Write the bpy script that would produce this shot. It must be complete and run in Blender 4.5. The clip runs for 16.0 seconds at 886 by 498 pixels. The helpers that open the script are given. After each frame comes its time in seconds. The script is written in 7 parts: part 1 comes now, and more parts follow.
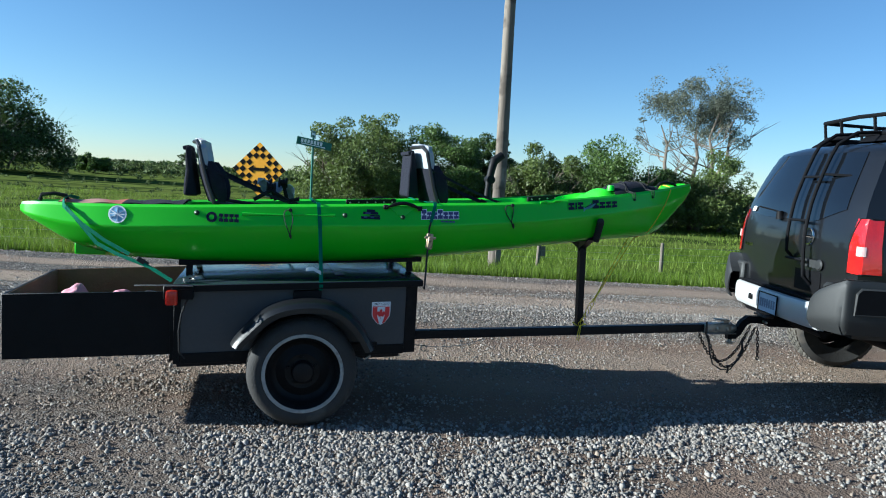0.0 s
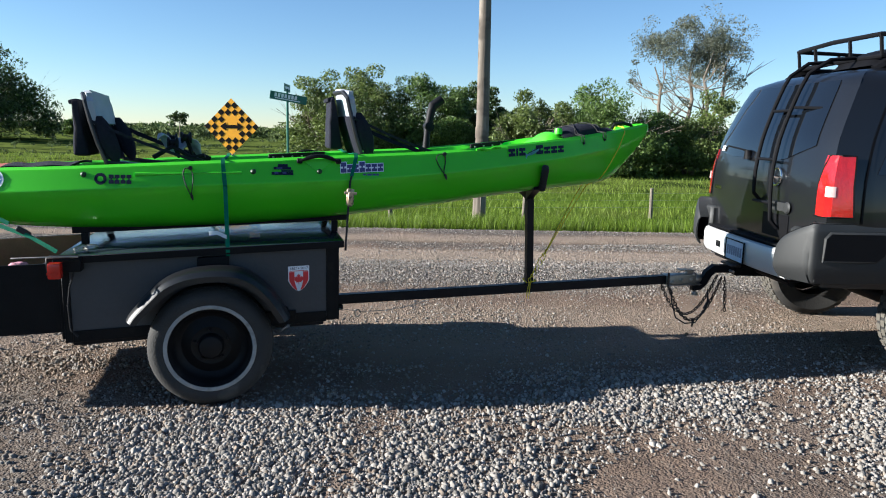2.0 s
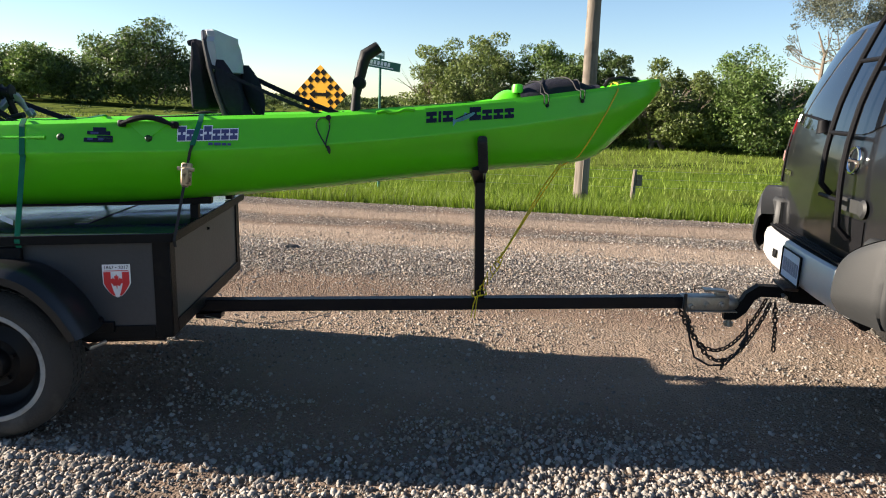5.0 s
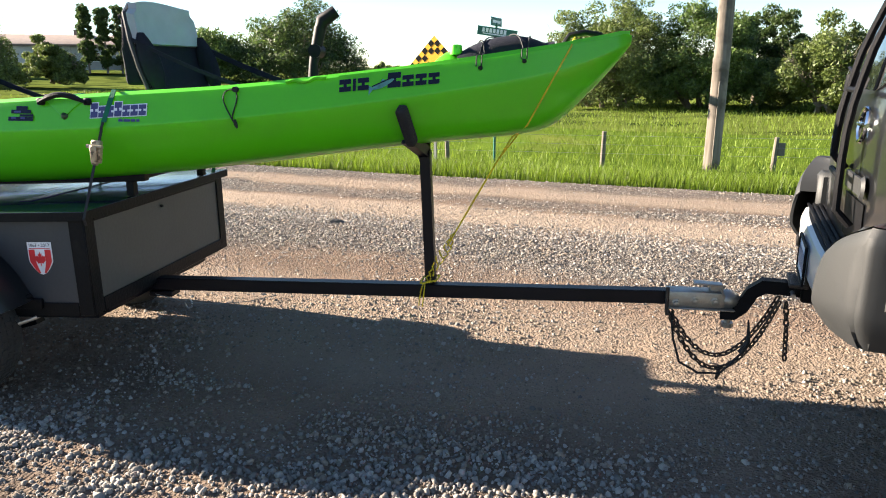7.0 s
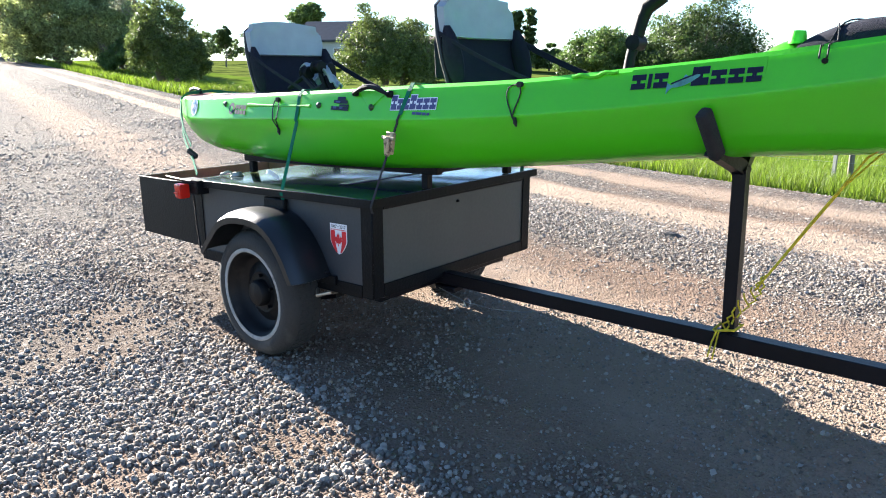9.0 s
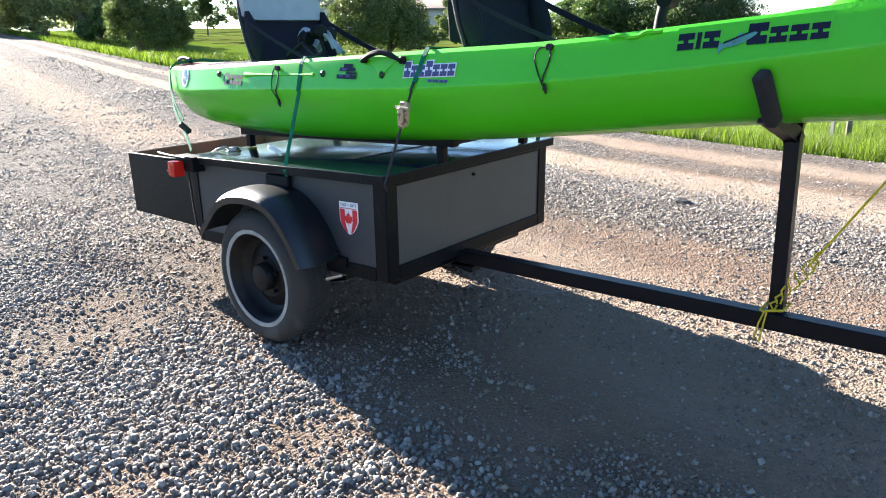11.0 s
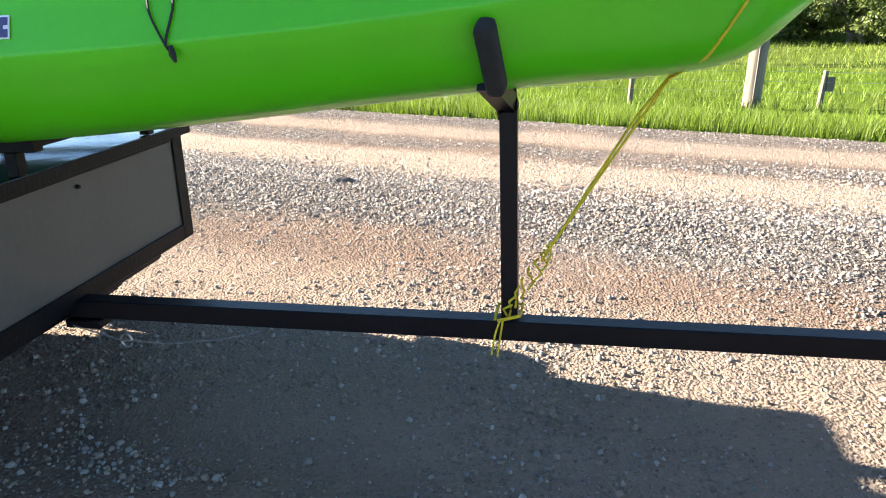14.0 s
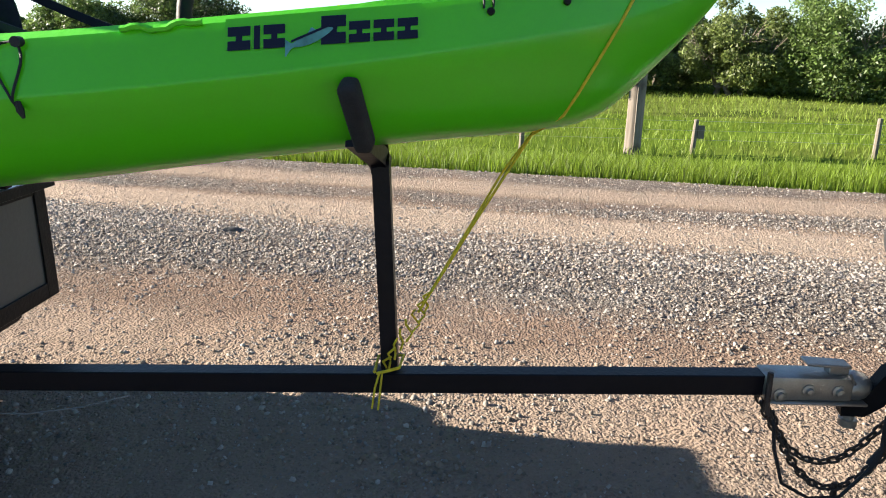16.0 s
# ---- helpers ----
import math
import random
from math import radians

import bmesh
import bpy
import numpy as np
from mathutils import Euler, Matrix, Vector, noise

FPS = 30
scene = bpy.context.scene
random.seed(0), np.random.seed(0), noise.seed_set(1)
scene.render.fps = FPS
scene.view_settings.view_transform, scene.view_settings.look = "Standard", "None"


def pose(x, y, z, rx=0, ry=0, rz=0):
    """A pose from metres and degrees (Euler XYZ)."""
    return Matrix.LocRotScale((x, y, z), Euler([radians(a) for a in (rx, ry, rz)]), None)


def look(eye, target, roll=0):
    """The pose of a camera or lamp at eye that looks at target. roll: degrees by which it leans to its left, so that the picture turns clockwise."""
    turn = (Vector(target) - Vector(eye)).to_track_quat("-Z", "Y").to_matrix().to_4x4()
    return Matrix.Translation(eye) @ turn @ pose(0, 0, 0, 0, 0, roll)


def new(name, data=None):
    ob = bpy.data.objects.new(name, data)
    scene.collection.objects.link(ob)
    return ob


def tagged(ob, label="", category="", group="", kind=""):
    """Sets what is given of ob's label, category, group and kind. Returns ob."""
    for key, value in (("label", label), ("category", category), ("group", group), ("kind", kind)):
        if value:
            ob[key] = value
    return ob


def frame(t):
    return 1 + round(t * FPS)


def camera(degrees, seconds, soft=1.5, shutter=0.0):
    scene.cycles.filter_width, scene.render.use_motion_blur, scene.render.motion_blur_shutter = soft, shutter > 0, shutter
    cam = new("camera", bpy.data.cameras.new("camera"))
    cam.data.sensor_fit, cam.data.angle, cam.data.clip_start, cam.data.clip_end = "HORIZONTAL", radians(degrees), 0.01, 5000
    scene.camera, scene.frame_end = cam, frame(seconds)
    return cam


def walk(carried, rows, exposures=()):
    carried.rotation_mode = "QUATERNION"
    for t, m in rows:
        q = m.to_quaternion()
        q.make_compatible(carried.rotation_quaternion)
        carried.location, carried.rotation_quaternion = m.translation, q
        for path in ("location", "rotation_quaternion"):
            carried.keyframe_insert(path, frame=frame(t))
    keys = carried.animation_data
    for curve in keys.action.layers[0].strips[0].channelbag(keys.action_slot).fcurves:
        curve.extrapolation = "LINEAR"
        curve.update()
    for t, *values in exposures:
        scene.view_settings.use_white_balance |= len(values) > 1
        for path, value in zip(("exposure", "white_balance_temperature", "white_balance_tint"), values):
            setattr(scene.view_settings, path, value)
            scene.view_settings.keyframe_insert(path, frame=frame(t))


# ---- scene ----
cam = camera(65.5, 16.0, 1.05)
PATH = [
    (0, (0.053, 0.459, 1.429), (0.563, 2.383, 1.233), 3.4),
    (0.5, (0.067, 0.583, 1.437), (0.636, 2.489, 1.232), 3.1),
    (1, (0.151, 0.656, 1.434), (0.772, 2.538, 1.161), 2.0),
    (1.5, (0.391, 0.665, 1.435), (0.886, 2.583, 1.157), 3.9),
    (2, (0.564, 0.734, 1.42), (1.074, 2.639, 1.088), 1.4),
    (2.5, (0.744, 0.894, 1.414), (1.154, 2.817, 1.051), 3.5),
    (3, (0.953, 0.999, 1.414), (1.239, 2.945, 1.052), 0.4),
    (3.5, (1.24, 1.085, 1.415), (1.305, 3.046, 1.029), 1.7),
    (4, (1.496, 1.258, 1.357), (1.609, 3.216, 0.962), 1.9),
    (4.2, (1.577, 1.372, 1.388), (1.768, 3.321, 0.979), 3.8),
    (6.3, (2.589, 1.898, 1.367), (2.458, 3.847, 0.94), 0.4),
    (6.5, (2.694, 1.931, 1.377), (2.528, 3.874, 0.93), 2.4),
    (7, (2.86, 2.046, 1.373), (2.535, 3.954, 0.868), -0.2),
    (7.5, (2.925, 2.251, 1.351), (2.456, 4.106, 0.77), 2.4),
    (8, (2.986, 2.388, 1.339), (2.125, 4.098, 0.762), -0.0),
    (8.5, (3.05, 2.49, 1.354), (1.861, 4.014, 0.841), 0.5),
    (9, (3.05, 2.538, 1.357), (1.783, 4.0, 0.848), 0.1),
    (9.2, (3.052, 2.518, 1.362), (1.758, 3.953, 0.849), 0.5),
    (11.3, (2.747, 2.667, 1.347), (1.542, 4.133, 0.715), -0.7),
    (11.5, (2.69, 2.712, 1.344), (1.507, 4.182, 0.683), 0.4),
    (12, (2.571, 2.872, 1.324), (1.349, 4.318, 0.68), -1.4),
    (12.5, (2.469, 3.049, 1.309), (1.297, 4.521, 0.63), -1.3),
    (13, (2.4, 3.148, 1.272), (1.513, 4.772, 0.512), -0.5),
    (13.5, (2.382, 3.198, 1.265), (1.838, 4.961, 0.494), -0.8),
    (13.6, (2.389, 3.195, 1.277), (1.905, 4.974, 0.502), -0.5),
    (14, (2.416, 3.217, 1.278), (2.099, 5.069, 0.593), -0.2),
    (14.5, (2.439, 3.212, 1.314), (2.266, 5.144, 0.831), 0.7),
    (15, (2.449, 3.203, 1.331), (2.246, 5.14, 0.877), 0.7),
    (15.5, (2.457, 3.21, 1.323), (2.3, 5.142, 0.832), 0.9),
    (16, (2.486, 3.221, 1.304), (2.444, 5.14, 0.741), 1.0),
]
EXPOSURES = [(0.0, 1.47, 5150, 0), (1.5, 1.6, 5450, 4), (2.5, 1.74, 5900, 9), (3.5, 1.83, 6350, 10), (4.0, 1.87, 6450, 11), (6.5, 2.33, 6800, 12), (7.5, 2.78, 6650, 10), (8.5, 3.02, 6250, 10), (9.0, 2.93, 6000, 10), (12.0, 3.0, 6000, 10), (13.0, 3.14, 6250, 10), (13.5, 3.15, 6400, 10), (14.0, 3.06, 6400, 10), (14.5, 2.82, 6450, 10), (15.5, 2.34, 6450, 10), (16.0, 2.36, 6450, 10)]
walk(cam, [(t, look(eye, target, roll)) for t, eye, target, roll in PATH], EXPOSURES)

# ---- daylight ----
SUN_FROM = Vector((-2.77, 0.42, 1.0))
world = bpy.data.worlds.new("evening_sky")
scene.world = world
world.use_nodes = True
wn = world.node_tree.nodes
sky = wn.new("ShaderNodeTexSky")
sky.sky_type = "NISHITA"
sky.sun_disc = False
sky.sun_elevation = math.atan2(SUN_FROM.z, math.hypot(SUN_FROM.x, SUN_FROM.y))
sky.sun_rotation = math.atan2(SUN_FROM.x, SUN_FROM.y) % (2 * math.pi)
sky.air_density, sky.dust_density, sky.ozone_density = 0.9, 0.0, 3.0
wn["Background"].inputs["Strength"].default_value = 0.048
tone = wn.new("ShaderNodeHueSaturation")
tone.inputs["Saturation"].default_value = 1.0
world.node_tree.links.new(sky.outputs["Color"], tone.inputs["Color"])
world.node_tree.links.new(tone.outputs["Color"], wn["Background"].inputs["Color"])
sun_data = bpy.data.lights.new("sun", "SUN")
sun_data.energy, sun_data.angle, sun_data.color = 5.0, radians(0.6), (1.0, 0.885, 0.74)
sun = new("sun", sun_data)
sun.matrix_world = look(SUN_FROM * 12, (0, 0, 0))

# ---- material makers ----
def mat(name, col, rough=0.6, metal=0.0, scale=8.0, var=0.15, bump=0.1, fine=90.0, coat=0.0, spot=None, spot_at=0.62, spot_scale=3.0, rand=0.0, trans=0.0, spec=0.5, stretch=None):
    """A surface with two scales of colour variation, a second colour in patches, and fine relief."""
    m = bpy.data.materials.new(name)
    m.use_nodes = True
    n, l = m.node_tree.nodes, m.node_tree.links
    b = n["Principled BSDF"]
    tc = n.new("ShaderNodeTexCoord")
    n1, n2 = n.new("ShaderNodeTexNoise"), n.new("ShaderNodeTexNoise")
    for q, s in ((n1, scale), (n2, fine)):
        q.inputs["Scale"].default_value = s
        q.inputs["Detail"].default_value = 4
        if stretch:
            mp = n.new("ShaderNodeMapping")
            mp.inputs["Scale"].default_value = stretch
            l.new(tc.outputs["Object"], mp.inputs["Vector"])
            l.new(mp.outputs[0], q.inputs["Vector"])
        else:
            l.new(tc.outputs["Object"], q.inputs["Vector"])
    add = n.new("ShaderNodeMath")
    add.operation = "MULTIPLY_ADD"
    add.inputs[1].default_value = 0.4
    l.new(n2.outputs["Fac"], add.inputs[0])
    l.new(n1.outputs["Fac"], add.inputs[2])
    ramp = n.new("ShaderNodeMapRange")
    ramp.inputs["From Min"].default_value, ramp.inputs["From Max"].default_value = 0.4, 1.0
    ramp.inputs["To Min"].default_value, ramp.inputs["To Max"].default_value = 1 - var, 1 + var
    l.new(add.outputs[0], ramp.inputs["Value"])
    value = ramp.outputs[0]
    if rand:
        oi = n.new("ShaderNodeNewGeometry")
        rm = n.new("ShaderNodeMapRange")
        rm.inputs["To Min"].default_value, rm.inputs["To Max"].default_value = 1 - rand, 1 + rand
        l.new(oi.outputs["Random Per Island"], rm.inputs["Value"])
        mu = n.new("ShaderNodeMath")
        mu.operation = "MULTIPLY"
        l.new(value, mu.inputs[0])
        l.new(rm.outputs[0], mu.inputs[1])
        value = mu.outputs[0]
    mul = n.new("ShaderNodeVectorMath")
    mul.operation = "SCALE"
    mul.inputs[0].default_value = col
    l.new(value, mul.inputs["Scale"])
    out = mul.outputs[0]
    if spot:
        n3 = n.new("ShaderNodeTexNoise")
        n3.inputs["Scale"].default_value = spot_scale
        n3.inputs["Detail"].default_value = 6
        l.new(tc.outputs["Object"], n3.inputs["Vector"])
        st = n.new("ShaderNodeMapRange")
        st.inputs["From Min"].default_value, st.inputs["From Max"].default_value = spot_at, spot_at + 0.1
        l.new(n3.outputs["Fac"], st.inputs["Value"])
        mix = n.new("ShaderNodeMix")
        mix.data_type = "RGBA"
        l.new(st.outputs[0], mix.inputs["Factor"])
        l.new(out, mix.inputs["A"])
        mix.inputs["B"].default_value = (*spot, 1)
        out = mix.outputs["Result"]
    l.new(out, b.inputs["Base Color"])
    b.inputs["Roughness"].default_value, b.inputs["Metallic"].default_value = rough, metal
    b.inputs["Specular IOR Level"].default_value = spec
    b.inputs["Coat Weight"].default_value = coat
    b.inputs["Coat Roughness"].default_value = 0.05
    if bump:
        bp = n.new("ShaderNodeBump")
        bp.inputs["Strength"].default_value = bump
        bp.inputs["Distance"].default_value = 0.01
        l.new(n2.outputs["Fac"], bp.inputs["Height"])
        l.new(bp.outputs[0], b.inputs["Normal"])
    if trans:
        tr = n.new("ShaderNodeBsdfTranslucent")
        l.new(out, tr.inputs["Color"])
        ms = n.new("ShaderNodeMixShader")
        ms.inputs[0].default_value = trans
        l.new(b.outputs[0], ms.inputs[1])
        l.new(tr.outputs[0], ms.inputs[2])
        l.new(ms.outputs[0], n["Material Output"].inputs["Surface"])
    return m


# ---- shape makers ----
AT = {}


def thing(name, label, category, loc=(0, 0, 0), rz=0.0, group="", kind=""):
    """The Empty at a thing's base."""
    ob = new(name)
    ob.empty_display_size = 0.1
    ob.matrix_world = pose(*loc, 0, 0, rz)
    AT[ob] = pose(*loc, 0, 0, rz)
    return tagged(ob, label, category, group, kind)


def part(name, bm, material, parent, label="", smooth=True, local=False, kind=""):
    """Links a bmesh as one mesh under a thing or a part. Its points are in the world, or in the thing's own frame if local."""
    if not local and parent is not None:
        bm.transform(AT[parent].inverted())
    bmesh.ops.recalc_face_normals(bm, faces=bm.faces)
    me = bpy.data.meshes.new(name)
    bm.to_mesh(me)
    bm.free()
    for q in material if isinstance(material, (list, tuple)) else [material]:
        me.materials.append(q)
    if smooth:
        me.shade_smooth()
        me.set_sharp_from_angle(angle=radians(38))
    ob = new(name, me)
    if parent is not None:
        ob.parent = parent
        AT[ob] = AT[parent]
    return tagged(ob, label, kind=kind)


def alone(name, bm, material, label, category, group="", kind="", smooth=True):
    """A thing of one mesh."""
    return tagged(part(name, bm, material, None, "", smooth), label, category, group, kind)


def box(x0, x1, y0, y1, z0, z1, bevel=0.004, bm=None, m=None, seg=1):
    own = bmesh.new()
    bmesh.ops.create_cube(own, size=1.0)
    for v in own.verts:
        v.co = Vector((x0 + (v.co.x + 0.5) * (x1 - x0), y0 + (v.co.y + 0.5) * (y1 - y0), z0 + (v.co.z + 0.5) * (z1 - z0)))
    if bevel:
        bmesh.ops.bevel(own, geom=own.edges[:], offset=bevel, segments=seg, affect="EDGES", profile=0.6)
    if m is not None:
        own.transform(m)
    return merge(bm, own)


def merge(bm, own):
    if bm is None:
        return own
    me = bpy.data.meshes.new("tmp")
    own.to_mesh(me)
    own.free()
    bm.from_mesh(me)
    bpy.data.meshes.remove(me)
    return bm


def tube(pts, r, n=8, bm=None, closed=False, square=False):
    """A round tube of radius r (or one radius a point) along points."""
    bm = bm or bmesh.new()
    pts = [Vector(p) for p in pts]
    rs = r if isinstance(r, (list, tuple)) else [r] * len(pts)
    rings, up = [], None
    for i, p in enumerate(pts):
        a = pts[i - 1] if i or closed else p
        b = pts[(i + 1) % len(pts)] if i + 1 < len(pts) or closed else p
        d = (b - a).normalized()
        if up is None:
            up = d.orthogonal().normalized() if not square else (Vector((0, 0, 1)) if abs(d.z) < 0.9 else Vector((0, 1, 0)))
        up = (up - d * up.dot(d)).normalized()
        side = d.cross(up)
        ring = []
        for k in range(n):
            a2 = 2 * math.pi * (k + (0.5 if square else 0)) / n
            ring.append(bm.verts.new(p + (up * math.cos(a2) + side * math.sin(a2)) * rs[i] * (math.sqrt(2) if square else 1)))
        rings.append(ring)
    m = len(rings)
    for i in range(m if closed else m - 1):
        A, B = rings[i], rings[(i + 1) % m]
        for k in range(n):
            bm.faces.new((A[k], A[(k + 1) % n], B[(k + 1) % n], B[k]))
    if not closed:
        bm.faces.new(rings[0])
        bm.faces.new(rings[-1][::-1])
    return bm


def grid(f, nu, nv, bm=None, close_u=False):
    """A sheet of points f(u, v), u and v from 0 to 1."""
    bm = bm or bmesh.new()
    V = [[bm.verts.new(f(i / nu, j / nv)) for j in range(nv + 1)] for i in range(nu + (0 if close_u else 1))]
    for i in range(nu):
        for j in range(nv):
            A, B = V[i], V[(i + 1) % len(V)]
            bm.faces.new((A[j], B[j], B[j + 1], A[j + 1]))
    return bm


def thick(bm, t):
    bmesh.ops.recalc_face_normals(bm, faces=bm.faces)
    bmesh.ops.solidify(bm, geom=bm.faces[:], thickness=t)
    return bm


def lathe(profile, centre, axis="y", n=32, bm=None):
    """A turned body: profile of (radius, distance along the axis)."""
    bm = bm or bmesh.new()
    c = Vector(centre)

    def at(r, h, a):
        q = (r * math.cos(a), r * math.sin(a))
        return c + (Vector((q[0], h, q[1])) if axis == "y" else Vector((q[0], q[1], h)) if axis == "z" else Vector((h, q[0], q[1])))

    rings = [[bm.verts.new(at(r, h, 2 * math.pi * k / n)) for k in range(n)] for r, h in profile]
    for A, B in zip(rings, rings[1:]):
        for k in range(n):
            bm.faces.new((A[k], A[(k + 1) % n], B[(k + 1) % n], B[k]))
    return bm


def spline(table, x):
    """Smooth interpolation in rows of (x, a, b, ...)."""
    for i in range(len(table) - 1):
        if x <= table[i + 1][0] or i == len(table) - 2:
            p0, p1, p2, p3 = table[max(i - 1, 0)], table[i], table[i + 1], table[min(i + 2, len(table) - 1)]
            t = min(max((x - p1[0]) / (p2[0] - p1[0]), 0), 1)
            out = []
            for k in range(1, len(p1)):
                h = p2[0] - p1[0]
                m1 = (p2[k] - p0[k]) / max(p2[0] - p0[0], 1e-6) * h
                m2 = (p3[k] - p1[k]) / max(p3[0] - p1[0], 1e-6) * h
                out.append((2 * t**3 - 3 * t * t + 1) * p1[k] + (t**3 - 2 * t * t + t) * m1 + (3 * t * t - 2 * t**3) * p2[k] + (t**3 - t * t) * m2)
            return out


def fast_mesh(name, verts, faces, sizes=None):
    """A mesh from arrays; faces of one size in rows, or a flat list with sizes."""
    me = bpy.data.meshes.new(name)
    flat = np.asarray(faces, dtype=np.int32).ravel()
    count = np.full(len(faces), np.asarray(faces).shape[1], dtype=np.int32) if sizes is None else np.asarray(sizes, dtype=np.int32)
    me.vertices.add(len(verts))
    me.vertices.foreach_set("co", np.asarray(verts, dtype=np.float32).ravel())
    me.loops.add(len(flat))
    me.loops.foreach_set("vertex_index", flat)
    me.polygons.add(len(count))
    me.polygons.foreach_set("loop_start", np.concatenate([[0], np.cumsum(count)[:-1]]).astype(np.int32))
    me.update(calc_edges=True)
    me.validate()
    return me

# ---- materials of the land ----
def ground_mat():
    """Packed tan dirt and grey stone dust of the road, in worn wheel tracks and loose windrows along it."""
    m = mat("packed_gravel", (0.176, 0.127, 0.096), 0.95, 0, 1.6, 0.25, 1.0, 110, spec=0.02)
    n, l = m.node_tree.nodes, m.node_tree.links
    b = n["Principled BSDF"]
    base = b.inputs["Base Color"].links[0].from_socket
    tc = n["Texture Coordinate"]

    def math_node(op, x, y=None, z=None):
        q = n.new("ShaderNodeMath")
        q.operation = op
        for k, v in enumerate((x, y, z)):
            if v is None:
                continue
            if isinstance(v, (int, float)):
                q.inputs[k].default_value = v
            else:
                l.new(v, q.inputs[k])
        return q.outputs[0]

    # stone-sized cells: grey grains, toned down for the self-shadow of loose stones
    vor = n.new("ShaderNodeTexVoronoi")
    vor.inputs["Scale"].default_value = 70
    l.new(tc.outputs["Object"], vor.inputs["Vector"])
    bw = n.new("ShaderNodeRGBToBW")
    l.new(vor.outputs["Color"], bw.inputs[0])
    gray = n.new("ShaderNodeVectorMath")
    gray.operation = "SCALE"
    gray.inputs[0].default_value = (0.127, 0.116, 0.104)
    l.new(math_node("MULTIPLY_ADD", bw.outputs[0], 1.1, 0.45), gray.inputs["Scale"])
    # distance beyond the road's edge, made uneven
    sep = n.new("ShaderNodeSeparateXYZ")
    l.new(tc.outputs["Object"], sep.inputs[0])
    right = math_node("MAXIMUM", math_node("SUBTRACT", sep.outputs["X"], 0.5), 0.0)
    left = math_node("MAXIMUM", math_node("SUBTRACT", 0.5, sep.outputs["X"]), 0.0)
    d = math_node("SUBTRACT", math_node("MULTIPLY_ADD", right, 0.20, sep.outputs["Y"]), math_node("MULTIPLY_ADD", left, 0.245, 11.15))
    wob = n.new("ShaderNodeTexNoise")
    wob.inputs["Scale"].default_value = 0.7
    wob.inputs["Detail"].default_value = 8
    wob.inputs["Roughness"].default_value = 0.62
    l.new(tc.outputs["Object"], wob.inputs["Vector"])
    e = math_node("ADD", d, math_node("MULTIPLY_ADD", wob.outputs["Fac"], 1.1, -0.55))
    ramp = n.new("ShaderNodeValToRGB")
    l.new(math_node("MULTIPLY_ADD", e, 0.125, 1.0), ramp.inputs[0])
    stops = [(-8.0, 0.42), (-7.2, 0.36), (-6.7, 0.15), (-6.1, 0.10), (-4.2, 0.10), (-3.85, 0.9), (-3.0, 0.85), (-2.7, 0.1), (-1.85, 0.08), (-1.65, 0.8), (-1.4, 0.6), (-1.15, 0.1), (-0.8, 0.15), (-0.5, 0.8), (0.0, 0.8)]
    els = ramp.color_ramp.elements
    while len(els) < len(stops):
        els.new(0.5)
    for k, (pos, v) in enumerate(stops):
        els[k].position = 1 + pos / 8
        els[k].color = (v, v, v, 1)
    patch = n.new("ShaderNodeTexNoise")
    patch.inputs["Scale"].default_value = 1.1
    patch.inputs["Detail"].default_value = 10
    patch.inputs["Roughness"].default_value = 0.7
    l.new(tc.outputs["Object"], patch.inputs["Vector"])
    # the yard behind the trailer and the road to the west lie under greyer stone dust
    track = n.new("ShaderNodeValToRGB")
    west = math_node("MULTIPLY", math_node("MINIMUM", math_node("MAXIMUM", math_node("MULTIPLY_ADD", math_node("MULTIPLY_ADD", wob.outputs["Fac"], 5.0, sep.outputs["X"]), -0.3, 0.9), 0.0), 0.9), math_node("MULTIPLY_ADD", track.outputs["Color"], -1.3, 1.0))
    mask = math_node("ADD", math_node("ADD", ramp.outputs["Color"], west), math_node("MULTIPLY_ADD", patch.outputs["Fac"], 1.6, -0.86))
    mr = n.new("ShaderNodeClamp")
    l.new(mask, mr.inputs[0])
    mix = n.new("ShaderNodeMix")
    mix.data_type = "RGBA"
    # pale dust ground fine in the wheel tracks
    l.new(math_node("MULTIPLY_ADD", math_node("ADD", d, math_node("MULTIPLY_ADD", wob.outputs["Fac"], 0.5, -0.25)), 0.125, 1.0), track.inputs[0])
    bands = [(-6.3, 0.0), (-5.8, 0.55), (-4.9, 0.55), (-4.5, 0.0), (-2.85, 0.0), (-2.6, 1.0), (-2.0, 1.0), (-1.8, 0.0), (-1.3, 0.0), (-1.1, 0.8), (-0.8, 0.8), (-0.6, 0.0)]
    tel = track.color_ramp.elements
    while len(tel) < len(bands):
        tel.new(0.5)
    for k, (pos, v) in enumerate(bands):
        tel[k].position = 1 + pos / 8
        tel[k].color = (v, v, v, 1)
    dust = n.new("ShaderNodeMix")
    dust.data_type = "RGBA"
    l.new(math_node("MULTIPLY", track.outputs["Color"], math_node("MULTIPLY_ADD", patch.outputs["Fac"], 1.0, 0.3)), dust.inputs["Factor"])
    l.new(base, dust.inputs["A"])
    dust.inputs["B"].default_value = (0.34, 0.272, 0.21, 1)
    base = dust.outputs["Result"]
    l.new(mr.outputs[0], mix.inputs["Factor"])
    l.new(base, mix.inputs["A"])
    # pebbles pressed into the dirt
    v2 = n.new("ShaderNodeTexVoronoi")
    v2.inputs["Scale"].default_value = 26
    v2.inputs["Randomness"].default_value = 1.0
    l.new(tc.outputs["Object"], v2.inputs["Vector"])
    bw2 = n.new("ShaderNodeRGBToBW")
    l.new(v2.outputs["Color"], bw2.inputs[0])
    # each cell darkens to its edge: shade of the gaps painted in
    cell = n.new("ShaderNodeVectorMath")
    cell.operation = "SCALE"
